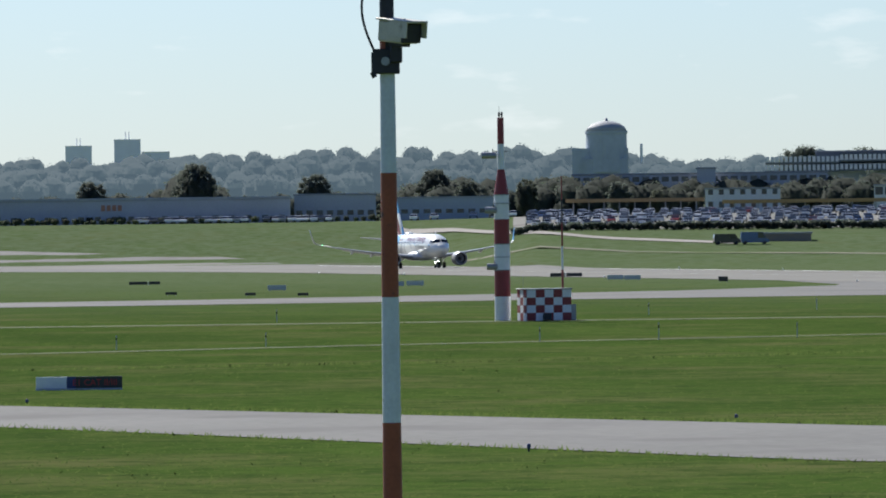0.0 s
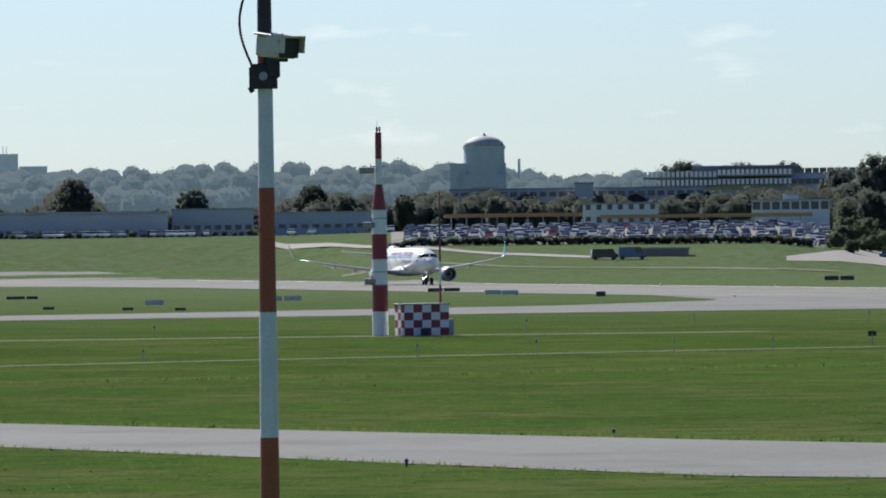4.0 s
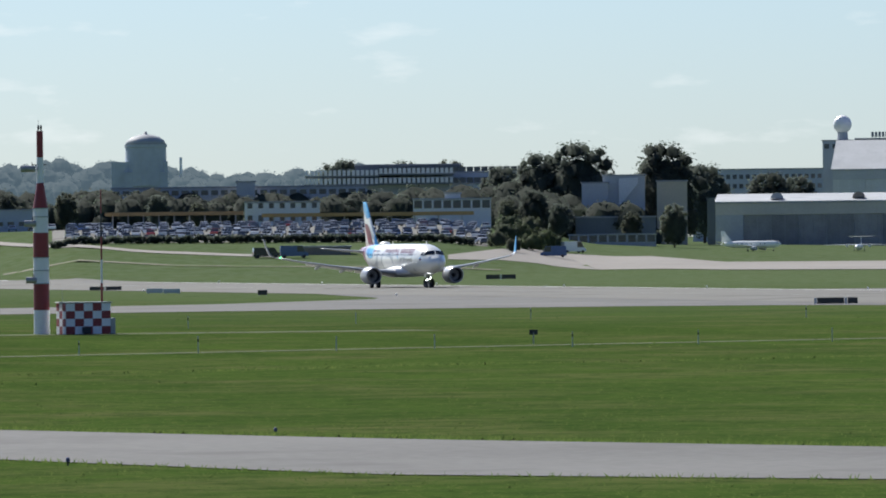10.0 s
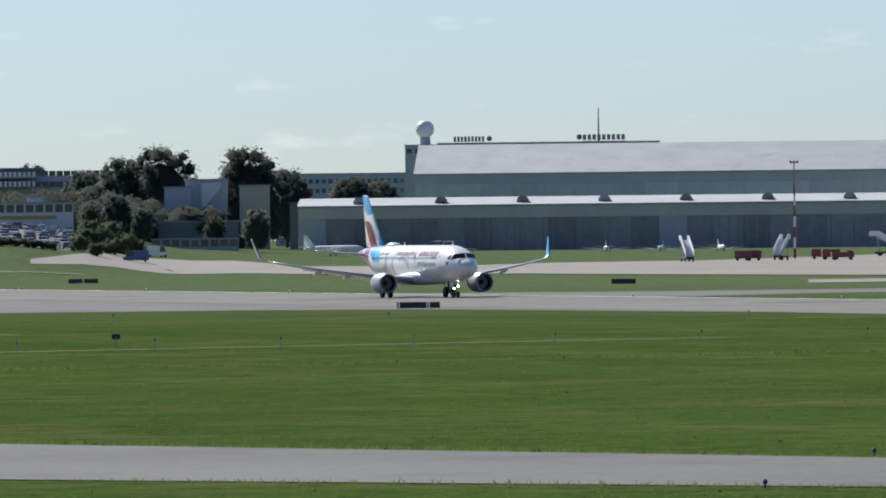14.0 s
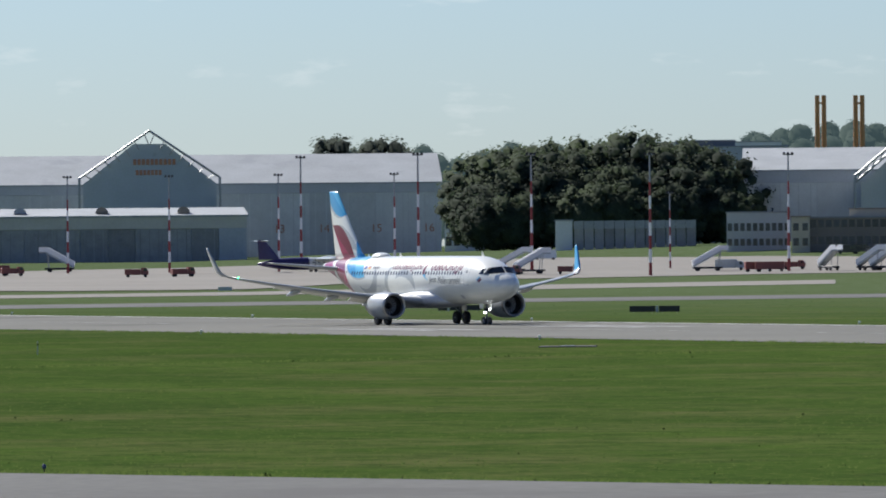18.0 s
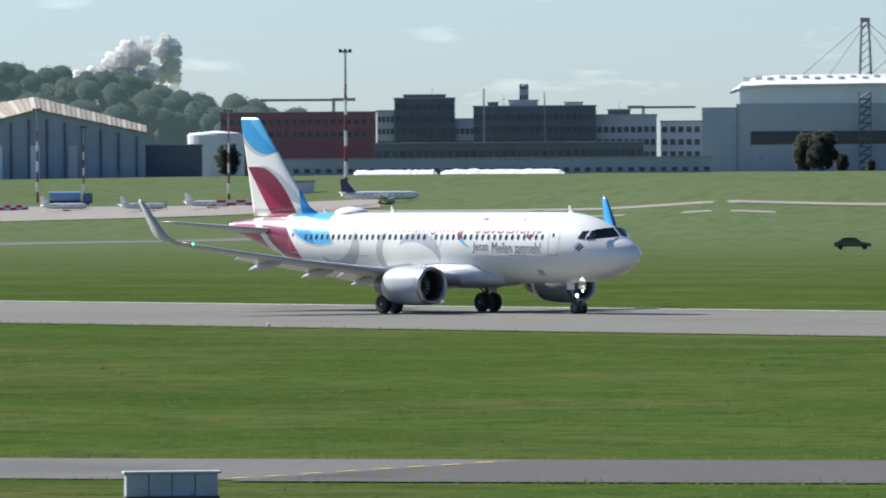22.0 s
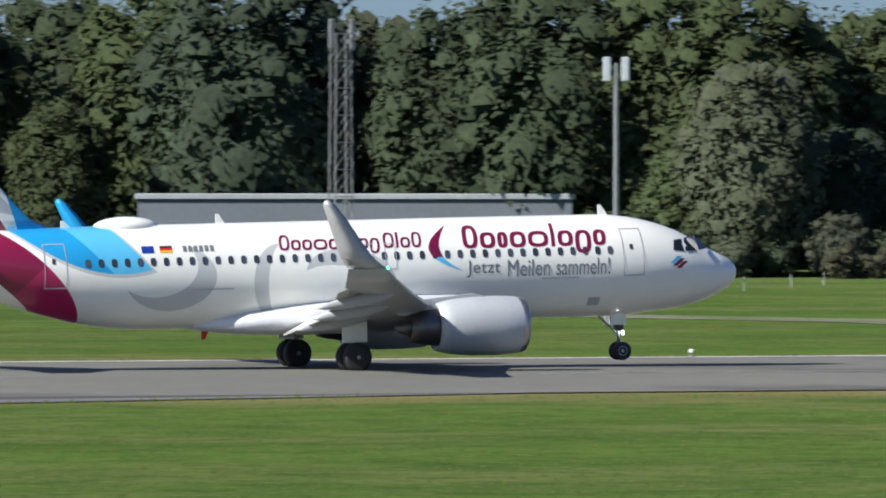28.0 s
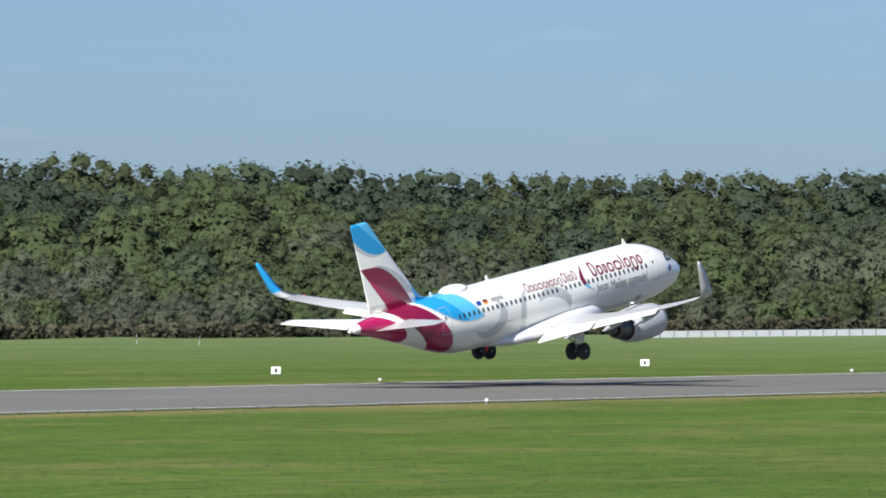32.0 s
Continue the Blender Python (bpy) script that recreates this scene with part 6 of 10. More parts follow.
# apron tent hall and tank
az, w = site(-62.98, -62.05, 1850)
m = facing(az, 1850)
t = thing("tent_hall", m, "dark-sided tent hall with a white segmented roof", "tent")
h = 12.1 - m.translation.z
for i in range(12):
    x0, x1 = -w / 2 + w * i / 12, -w / 2 + w * (i + 1) / 12
    part("roof_bay", prism(((x0, h - 2.0), (x1 - 0.1, h - 2.0), (x1 - 0.1, h), (x0, h - 0.1)), -0.3, 9), ROOF_PALE, t)
    part("side_panel", boxed(x0 + 0.1, x1 - 0.1, 0, 0.2, -1, h - 2.0), DOOR_DARK, t)
building("service_cabin", "white cabin with a round tank beside the tent hall", -63.12, -62.99, 1850, 12.4, 4, W_WHITE, ROOF_PALE)
building("office_block", "white office block above the trees", -62.45, -61.4, 2600, 41.0, 20, W_WHITE, ROOF_GREY, ((24.5, 26.2), (28.2, 29.9)), 14, 0.7)
building("office_block", "grey office block with dark rooftop plant", -62.32, -61.35, 2420, 37.2, 20, W_GREY, ROOF_GREY, ((12, 13.6), (16, 17.6), (20, 21.6), (24, 25.6)), 16, 0.75)
building("plant_room", "dark rooftop plant room", -62.2, -61.75, 2425, 39.2, 10, W_DARK, ROOF_GREY)


# ---- control tower ----
def control_tower():
    m = facing(-59.76, 1800)
    f = m.translation.z
    t = thing("control_tower", m, "slim concrete control tower with an ochre cabin", "tower")
    part("shaft", spun([(r, z - f) for r, z in ((3.4, 3.0), (3.1, 12), (2.85, 25), (2.85, 36), (3.3, 40.5))], 24), W_TAN, t, "pale concrete shaft", smooth=True)
    oct8 = lambda prof: spun([(r, z - f) for r, z in prof], 10)
    part("cabin_skirt", oct8(((3.0, 39.8), (6.4, 40.2), (7.5, 41.2), (7.5, 43.4))), OCHRE, t, "ochre cabin skirt")
    part("cabin_glazing", oct8(((7.42, 43.4), (7.42, 44.5))), TOWER_GLASS, t, "dark ribbon window")
    part("cabin_upper", oct8(((7.5, 44.5), (7.5, 46.4), (6.6, 47.0), (4.2, 47.2))), OCHRE, t)
    part("neck", oct8(((4.2, 47.2), (4.2, 48.0), (5.0, 48.2))), OCHRE, t)
    part("lookout_glazing", oct8(((4.9, 48.2), (5.8, 51.0))), TOWER_GLASS, t, "slanted green lookout glazing")
    part("lookout_roof", oct8(((6.0, 51.0), (6.0, 51.9), (4.6, 52.7), (1.5, 52.8))), OCHRE, t, "ochre lookout roof")
    for i in range(10):
        a = 2 * math.pi * (i + 0.0) / 10
        part("mullion", tubed((4.95 * math.cos(a), 4.95 * math.sin(a), 48.2 - f), (5.85 * math.cos(a), 5.85 * math.sin(a), 51.0 - f), 0.1, None, 5), W_DARK, t)
    for x, z in ((-2.6, 61.5), (0.3, 61.0), (2.4, 62.0)):
        part("antenna", tubed((x, 0, 52.6 - f), (x, 0, z - f), 0.14, 0.05, 6), STEEL, t)
    for x in (-1.6, 1.4):
        part("radar_dome", spun([(r, z - f) for r, z in ((0.9, 52.8), (0.95, 54.0), (0.6, 54.9), (0.05, 55.2))], 12), WHITE, t)
    part("gallery", oct8(((2.9, 53.8), (2.9, 54.05))), STEEL, t)
    return t


control_tower()
# brown operations building
building("operations_building", "brown brick operations building with a terraced roof", -61.31, -59.9, 1720, 12.2, 18, W_BROWN, ROOF_GREY, ((1.2, 2.9), (5.0, 6.7)), 24, 0.75)
building("operations_wing", "brown brick wing with dark window bands", -59.9, -59.2, 1719, 13.6, 18, W_BROWN, ROOF_GREY, ((1.5, 3.2), (5.2, 6.9)), 12, 0.75)
building("stair_block", "tan end block with windows", -61.33, -61.19, 1717, 12.4, 8, W_TAN, ROOF_RUST, ((1.6, 3.3), (5.0, 6.7)), 2, 0.6)
building("roof_terrace", "dark red-brown set-back storey", -60.57, -59.6, 1726, 16.9, 10, W_BRICK, ROOF_GREY, ((9.2, 10.4),), 5, 0.4)
building("roof_terrace", "pale red corner of the set-back storey", -60.59, -60.40, 1724, 16.5, 8, W_ROSE, ROOF_GREY)
building("plant_room", "ochre plant room on the roof", -60.89, -60.46, 1724, 14.1, 6, W_TAN, ROOF_RUST)
building("low_office", "low grey office with a flat roof", -61.82, -61.34, 1750, 13.6, 14, W_GREY, ROOF_GREY, ((1.2, 2.8), (4.6, 6.4)), 10, 0.7)
for k in range(9):
    q = thing("roof_vent", facing(-60.4 + 0.09 * k, 1722), "small pale vent pipe on the terrace roof", "vent", "vents on the terrace roof")
    part("pipe", tubed((0, 6, 16.5 - q.location.z), (0, 6, 17.9 - q.location.z), 0.22, None, 8), W_WHITE, q)
# technical hangars
long_hangar("technical_hangar", "grey technical hangar with a pale pitched roof", -61.69, -60.3, 2000, 25.5, 31.6, 60, W_GREY, ROOF_PALE, [P] * 5, W_GREY, door_top=22)
az, w = site(-60.80, -59.45, 1950)
m = facing(az, 1950)
f = m.translation.z
g = thing("hangar_gable", m, "pale hangar gable with an outer steel truss", "hangar")
part("wall", prism(((-w / 2, -1), (w / 2, -1), (w / 2, 21 - f), (w * 0.2, 34.6 - f), (-w * 0.17, 34.6 - f), (-w / 2, 21 - f)), 0, 50), W_GREY, g)
sign_bars(g, -2, 6.5, 29.5 - f, 31.3 - f, -0.02, ORANGE_SIGN, 10)
sign_bars(g, -1.8, 5.2, 26.4 - f, 28.0 - f, -0.02, ORANGE_SIGN, 7)
for s in (-1, 1):
    x0, x1 = s * (w / 2 + 1.5), s * w * 0.18
    for off in (0, 1.8):
        part("truss_chord", tubed((x0, -1.5, 21.5 + off - f), (x1, -1.5, 35.5 + off * 0.8 - f), 0.3, None, 6), STEEL, g)
    for k in range(8):
        t = k / 8
        part("truss_brace", tubed((x0 + (x1 - x0) * t, -1.5, 21.5 + 14 * t - f), (x0 + (x1 - x0) * (t + 0.1), -1.5, 23.2 + 13.8 * (t + 0.1) - f), 0.16, None, 5), STEEL, g)
    part("truss_leg", tubed((x0, -1.5, 5 - f), (x0, -1.5, 23 - f), 0.35, None, 6), STEEL, g)
part("truss_top", tubed((-w * 0.18, -1.5, 37 - f), (w * 0.18, -1.5, 37 - f), 0.35, None, 6), STEEL, g)
part("truss_top", tubed((-w * 0.18, -1.5, 35.5 - f), (w * 0.18, -1.5, 35.5 - f), 0.3, None, 6), STEEL, g)
h4 = long_hangar("technical_hangar", "very long grey hangar with a pale roof and dormers", -59.66, -55.12, 1950, 25.0, 32.3, 55, W_BLUE, ROOF_PALE, [D, D, D, None, D, D, D, D, D, None, D, D, D, D, D, None, D, D], W_BLUE, door_top=21.5)
for az in (-58.94, -57.4, -55.88):
    m = facing(az, 1949)
    dz = 24.6 - m.translation.z
    part("dormer", boxed(-3.1 + math.radians(az + 57.39) * 1949, 3.1 + math.radians(az + 57.39) * 1949, -0.9, 12, dz, dz + 3.4, 0.05), W_GREY, h4, "grey box dormer over the doors")
    part("dormer_front", boxed(-2.4 + math.radians(az + 57.39) * 1949, 2.4 + math.radians(az + 57.39) * 1949, -1.0, -0.85, dz + 0.1, dz + 2.7), W_BLUE, h4)
for az, z in ((-61.1, 56.5), (-60.81, 56.4)):
    st = thing("twin_stack", facing(az, 2600), "pair of slim ochre boiler stacks", "chimney", "boiler stacks")
    for s in (-1, 1):
        part("flue", tubed((s * 1.15, 0, 20 - st.location.z), (s * 1.15, 0, z - st.location.z), 0.85, 0.8, 12), OCHRE, st)
    part("tie", boxed(-1.2, 1.2, -0.3, 0.3, z - 3 - st.location.z, z - 2.4 - st.location.z), OCHRE, st)


# noise-shelter hall with timber front
def noise_hall():
    az, w = site(-54.66, -54.01, 1800)
    m = facing(az, 1800)
    f = m.translation.z
    t = thing("noise_shelter", m, "timber-faced noise shelter with weathered boards", "hall")
    part("wall", boxed(-w / 2, w / 2, 0.9, 40, -1, 23.2 - f), W_DARK, t)
    part("head_board", boxed(-w / 2, w / 2, -0.5, 0.9, 19.5 - f, 23.3 - f, 0.05), TIMBER, t, "weathered timber head board")
    for i in range(15):
        x = -w / 2 + w * (i + 0.5) / 15
        part("fin", boxed(x - w / 62, x + w / 62, -0.6, 0.9, -0.5, 22.6 - f), TIMBER, t)
        part("fin_light", boxed(x + w / 62, x + w / 40, -0.3, 0.9, -0.5, 19.5 - f), DOOR_PALE if i % 2 else ROOF_RUST, t)
    az, w = site(-54.01, -52.38, 1800)
    m = facing(az, 1800)
    f = m.translation.z
    t = thing("noise_shelter", m, "dark steel noise shelter with a weathered gabled roof", "hall")
    part("wall", prism(((-w / 2, -1), (w / 2, -1), (w / 2, 21.5 - f), (0.0, 27.1 - f), (-w / 2, 20.8 - f)), 0.2, 40), W_BLUE, t)
    front = ((-w / 2, 21.2), (-w * 0.003, 27.5), (w / 2 + 0.5, 21.8))
    back = ((-w / 2 - 12.2, 25.0), (-w * 0.012, 31.0), (w / 2 + 1.0, 23.8))
    for k in (0, 1):
        n = 22
        for i in range(n):
            u, v = i / n, (i + 0.84) / n
            lines = [[(l[k][0] + (l[k + 1][0] - l[k][0]) * e, l[k][1] + (l[k + 1][1] - l[k][1]) * e - f) for e in (u, v)] for l in (front, back)]
            part("roof_board", rising_roof(lines[0], lines[1], -0.8, 41, 0.4), ROOF_RUST if (i * 7 + k) % 3 else ROOF_DRIFT, t)
    for i in range(12):
        x = -w / 2 + w * (i + 0.5) / 12
        part("wall_rib", boxed(x - 0.2, x + 0.2, -0.25, 0.25, 0, 20.5 + 5.0 * (1 - abs(2 * x / w)) - f), W_SMOKE, t)
    for az2, pale in ((-53.78, 1), (-53.497, 1), (-53.217, 1), (-52.93, 0)):
        x = radians(az2 - az) * 1800
        part("wall_panel", boxed(x - 1.1, x + 1.1, -0.12, 0.25, 0, 18.8 - f), DOOR_WHITE if pale else DOOR_PALE, t, "pale translucent wall panel")


noise_hall()
building("workshop", "tan workshop block behind the shelter", -54.85, -54.44, 1950, 33.6, 25, W_TAN, ROOF_PALE, slab=0.8)
building("workshop", "dark glazed workshop with a pale flat roof", -54.44, -53.63, 1953, 33.9, 25, W_SMOKE, ROOF_PALE, ((14, 20),), 9, 0.85, slab=0.8)
building("store_block", "dark store block beside the shelter", -52.39, -51.95, 1810, 19.0, 14, W_DARK, ROOF_GREY)
building("brick_block", "long red-brick office block", -51.81, -50.63, 2400, 33.0, 20, W_BRICK, ROOF_GREY, ((14, 15.6), (18, 19.6)), 20, 0.6)
ROWS = ((3, 4.8), (6.8, 8.6), (10.6, 12.4), (14.4, 16.2), (18.2, 20))
building("office_block", "dark glazed office tower with stepped storeys", -50.49, -50.03, 2350, 36.6, 20, W_SMOKE, ROOF_GREY, ROWS + ((22, 23.8),), 9, 0.8)
building("penthouse", "dark set-back penthouse on the office tower", -50.42, -50.1, 2354, 37.7, 10, W_DARK, ROOF_GREY)
building("office_wing", "grey glazed office wing beside the brick block", -50.62, -50.49, 2352, 32.8, 18, W_GREY, ROOF_GREY, ROWS, 4, 0.7)
building("office_link", "low glazed link between two office blocks", -50.03, -49.88, 2352, 30.1, 16, W_BLUE, ROOF_PALE, ROWS[:4], 4, 0.8)
building("office_block", "long glazed office complex with rooftop plant", -49.89, -48.96, 2300, 33.4, 24, W_SMOKE, ROOF_GREY, ROWS, 20, 0.8)
building("roof_cabin", "grey plant cabin on the office roof", -49.62, -49.4, 2304, 35.2, 8, W_GREY, ROOF_GREY)
building("roof_cabin", "dark plant cabin on the office roof", -49.78, -49.7, 2304, 34.6, 6, W_DARK, ROOF_GREY)
building("roof_cabin", "small pale plant cabin on the office roof", -49.2, -49.06, 2304, 34.5, 6, W_WHITE, ROOF_PALE)
building("far_tower", "narrow blue glazed tower behind the offices", -49.54, -49.47, 2700, 45.0, 10, W_BLUE, W_BLUE, ((25, 27), (29, 31), (33, 35)), 3, 0.6)
building("office_block", "grey glazed block with pale top floor", -48.96, -48.5, 2305, 30.6, 24, W_GREY, ROOF_PALE, ROWS[:4], 9, 0.7)
building("penthouse", "dark plant room on the grey block", -48.87, -48.7, 2308, 32.2, 8, W_DARK, ROOF_GREY)
building("white_building", "white office building with dark window bands", -48.47, -48.1, 2310, 28.6, 16, W_WHITE, ROOF_PALE, ROWS[1:4], 6, 0.65)
building("low_office", "low dark glazed base in front of the office complex", -50.64, -48.6, 2250, 22.0, 14, W_DARK, ROOF_GREY, ((2, 4.4), (6.4, 8.8)), 34, 0.75)
for az, r, z, w in ((-49.81, 2290, 38.4, 0.35), (-49.35, 2300, 37.4, 0.25), (-49.66, 2302, 36.4, 0.15), (-50.2, 2352, 40.0, 0.12), (-48.78, 2306, 34.6, 0.12)):
    q = thing("roof_mast", facing(az, r), "thin grey mast above the office roofs", "mast", "roof masts")
    part("pole", tubed((0, 0, 0), (0, 0, z - q.matrix_world.translation.z), w, w * 0.7, 6), STEEL, q)
building("long_shed", "long low grey shed along the field", -51.36, -48.08, 1950, 16.0, 20, W_BLUE, ROOF_GREY, ((1.5, 2.6),), 40, 0.5)
az, w = site(-52.06, -51.63, 2100)
tk = thing("storage_tank", facing(az, 2100), "round white storage tank", "tank")
part("shell", spun([(r, z - tk.location.z) for r, z in ((w / 2, 8), (w / 2, 23.4), (w / 2 - 0.5, 23.9), (0.1, 24.6))], 28), W_WHITE, tk)
FOIL = material("white_foil", (0.80, 0.80, 0.78), 0.55, vary=0.12, scale=0.3, fine=5, bump=0.4)
rng = random.Random(12)
for a0, a1, r, z in ((-50.8, -50.17, 1700, 12.35), (-50.14, -49.2, 1700, 12.4)):
    # a long low heap under sheeting, with a sagging ridge
    az, w = site(a0, a1, r)
    m = facing(az, r)
    h, bm, n = z - m.translation.z, bmesh.new(), 24
    ribs = []
    for i in range(n + 1):
        x, k = -w / 2 + w * i / n, h * (0.5 if i in (0, n) else rng.uniform(0.82, 1.0))
        ribs.append([bm.verts.new((x, yy, zz * k)) for yy, zz in ((-3.5, -0.6), (-1.5, 0.35), (1.0, 0.85), (3.5, 1.0), (6.0, 0.7), (8.5, -0.6))])
    for a, b in zip(ribs, ribs[1:]):
        for q in range(5):
            bm.faces.new((a[q], b[q], b[q + 1], a[q + 1]))
    bm.faces.new(ribs[0]), bm.faces.new(ribs[-1][::-1])
    bmesh.ops.recalc_face_normals(bm, faces=bm.faces)
    cover = mesh_object("white_cover", bm, FOIL, label="low heap under white sheeting on the grass bank", category="cover")
    cover.matrix_world = m


# ---- overhaul hangars with masts and arch ----
def overhaul_hangars():
    r = 2000
    az, w = site(-47.94, -46.42, r)
    m = facing(az, r)
    f = m.translation.z
    a = thing("overhaul_hangar", m, "white-topped overhaul hangar side with a dark window band", "hangar")
    part("wall", boxed(-w / 2 + 1.5, w / 2, 0, 60, -1, 30.0 - f), W_GREY, a)
    part("upper_wall", boxed(-w / 2 + 2.5, w / 2, 0.4, 60, 30.0 - f, 34.9 - f), W_SNOW, a, "white upper wall")
    part("window_band", boxed(-w * 0.40, w * 0.40, -0.1, 0.1, 19.2 - f, 22.7 - f), PANES, a)
    part("plinth", boxed(-w / 2 - 7.5, -w / 2 + 1.5, -1, 30, -1, 29.1 - f), W_BLUE, a)
    line = [(-w / 2 + w * k / 12, 35.0 - f + 0.03 * k - (1.6 if k == 0 else 0.35 if k == 1 else 0)) for k in range(13)]
    part("roof", rising_roof(line, [(x + 3, z + 3.4) for x, z in line], -0.6, 58), ROOF_WHITE, a, "pale rising roof sheet")
    for i in range(15):
        x = -w * 0.44 + w * 0.9 * i / 15
        part("roof_light", boxed(x, x + 1.7, 26 + 9 * (i % 2), 28 + 9 * (i % 2), 36.3 + 0.5 * (i % 2) - f, 37.5 + 0.5 * (i % 2) - f), W_SNOW, a)
    st = thing("stair_tower", facing(-46.92, 1996), "dark open spiral stair on the hangar wall", "stair")
    for k in range(10):
        part("landing", boxed(-1.5, 1.5, -1.6, 0, 1.5 + 2.1 * k, 1.9 + 2.1 * k), W_DARK, st)
        part("flight", tubed((-1.3, -0.7, 1.8 + 2.1 * k), (1.3, -0.7, 3.6 + 2.1 * k), 0.28, None, 5), W_DARK, st)
    for x in (-1.5, 1.5):
        part("post", boxed(x - 0.15, x + 0.15, -1.5, -1.2, 0, 22.5), W_DARK, st)
    az, w = site(-46.42, -44.60, r)
    m = facing(az, r)
    f = m.translation.z
    b = thing("overhaul_hangar", m, "twin-vaulted white overhaul hangar with glazed doors", "hangar")
    knots = [(-w / 2, 35.3), (-w * 0.295, 37.75), (-w * 0.01, 33.3), (w * 0.275, 39.5), (w / 2, 37.4)]
    top = []
    for (x0, z0), (x1, z1) in zip(knots, knots[1:]):
        for k in range(10):
            t = k / 10
            # round crowns, a sharper valley between them
            e = math.sin(t * math.pi / 2) ** 1.2 if z1 > z0 else 1 - math.cos(t * math.pi / 2) ** 1.2
            top.append((x0 + (x1 - x0) * t, z0 + (z1 - z0) * e - f))
    top += [(w / 2, 37.4 - f), (w / 2 + 4.5, 35.6 - f)]
    part("wall", prism([(-w / 2, -1), (w / 2, -1), (w / 2, 37.2 - f)] + [(x, z - 0.3) for x, z in top[-3::-1]], 0, 50), W_SNOW, b, "white gable wall")
    part("roof", rising_roof(top, [(x + 12, z + 2.6) for x, z in top], -1.0, 60), ROOF_WHITE, b, "pale twin-vaulted roof")
    part("roof_edge", rising_roof(top, top, -1.3, -1.0, 0.9), W_BLUE, b, "blue-grey curved roof edge")
    part("lintel", boxed(-w / 2, w / 2, -0.4, 0.1, 26.6 - f, 29.9 - f), W_BLUE, b)
    for i in range(7):
        x0, x1 = -w * 0.48 + w * 0.96 * i / 7, -w * 0.48 + w * 0.96 * (i + 1) / 7
        leaf = part("door_leaf", boxed(x0 + 0.5, x1 - 0.5, -0.3, 0.1, -0.5, 26.6 - f), DOOR_WHITE, b)
        for k in range(3):
            part("door_rail", boxed(x0 + 0.5, x1 - 0.5, -0.42, -0.3, 3.6 + 4 * k, 3.8 + 4 * k), W_BLUE, leaf)
        for k in range(1, 5):
            xx = x0 + (x1 - x0) * k / 5
            part("door_bar", boxed(xx - 0.05, xx + 0.05, -0.4, -0.3, 0, 26.4 - f), W_GREY, leaf)
        part("door_post", boxed(x0 - 0.5, x0 + 0.5, -0.5, 0.1, -0.5, 26.6 - f), W_BLUE, b)
    part("door_post", boxed(w * 0.48 - 0.5, w / 2, -0.5, 0.1, -0.5, 26.6 - f), W_BLUE, b)
    # steel masts with stays
    for i, az in enumerate((-46.915, -46.40, -45.885)):
        q = facing(az, 2055)
        f2 = q.translation.z
        t = thing("roof_mast", q, "dark lattice roof mast with stay cables", "mast", "masts over the hangar roof")
        for s in (-1, 1):
            part("leg", tubed((s * 1.7, 0, 34 - f2), (s * 0.95, 0, 53 - f2), 0.38, 0.3, 6), W_DARK, t)
            part("stay", tubed((0, 0, 53 - f2), (s * 17, 0, 38.5 - f2), 0.09, None, 4), W_DARK, t)
            part("stay", tubed((0, 0, 52 - f2), (s * 10, 0, 38 - f2), 0.08, None, 4), W_DARK, t)
        for k in range(8):
            z = 35 + 2.2 * k
            part("cross_brace", tubed((-1.6 + 0.08 * k, 0, z - f2), (1.55 - 0.08 * k, 0, z + 2.2 - f2), 0.16, None, 5), W_DARK, t)
        part("cap", boxed(-1.3, 1.3, -1, 1, 52.6 - f2, 53.8 - f2), W_DARK, t)
    # arch hangar
    r = 2150
    az, w = site(-44.29, -42.29, r)
    m = facing(az, r)
    f = m.translation.z
    c = thing("arch_hangar", m, "dark-topped hangar hung from a great steel arch", "hangar")
    part("wall", boxed(-w / 2, w / 2, 0, 70, -1, 33 - f), W_GREY, c)
    part("fascia", boxed(-w * 0.28, w / 2, -0.3, 0.0, 28.2 - f, 32.8 - f), W_SNOW, c, "white fascia")
    part("crown_band", boxed(-w / 2, w / 2 - 1, -0.8, 70, 33 - f, 38.6 - f), W_BLUE, c)
    for i in range(30):
        x = -w / 2 + w * (i + 0.5) / 30
        part("band_rib", boxed(x - 0.35, x + 0.35, -1.2, -0.8, 33 - f, 37.4 - f), W_DARK if i % 2 else W_BLUE, c)
    part("door_opening", boxed(-w * 0.28, w / 2 - 0.5, -0.15, 0.1, 0, 28 - f), DOOR_DARK, c)
    sign_bars(c, -w * 0.20, w * 0.06, 29.4 - f, 31.4 - f, -0.31, ORANGE_SIGN, 11)
    az0, wa = site(-44.95, -42.56, r)
    off = radians(az0 - az) * r
    for rad, zt, yy, rr in ((wa / 2, 56.6, 20, 0.9), (wa * 0.262, 56.4, -2, 1.35)):
        prev, cx = None, off + (0 if rad > wa * 0.4 else -wa * 0.01)
        for k in range(21):
            q = -1 + k / 10
            foot = 36 if rad > wa * 0.4 else 33
            p = (cx + rad * q, yy, foot + (zt - foot) * (1 - abs(q) ** (1.9 if rad > wa * 0.4 else 2.3)) - f)
            if prev:
                part("arch_segment", tubed(prev, p, rr, None, 8), W_BLUE, c)
            prev = p
    for k in range(-7, 8):
        x = off - wa * 0.01 + k * 2.9
        for s in (-1, 1):
            x2 = x + s * 5
            part("hanger", tubed((x, -1, 38 - f), (x2, -1, 33 + 23 * max(0.1, 1 - abs((x2 - off + wa * 0.01) / (wa * 0.262)) ** 2.3) - f), 0.2, None, 4), STEEL, c)
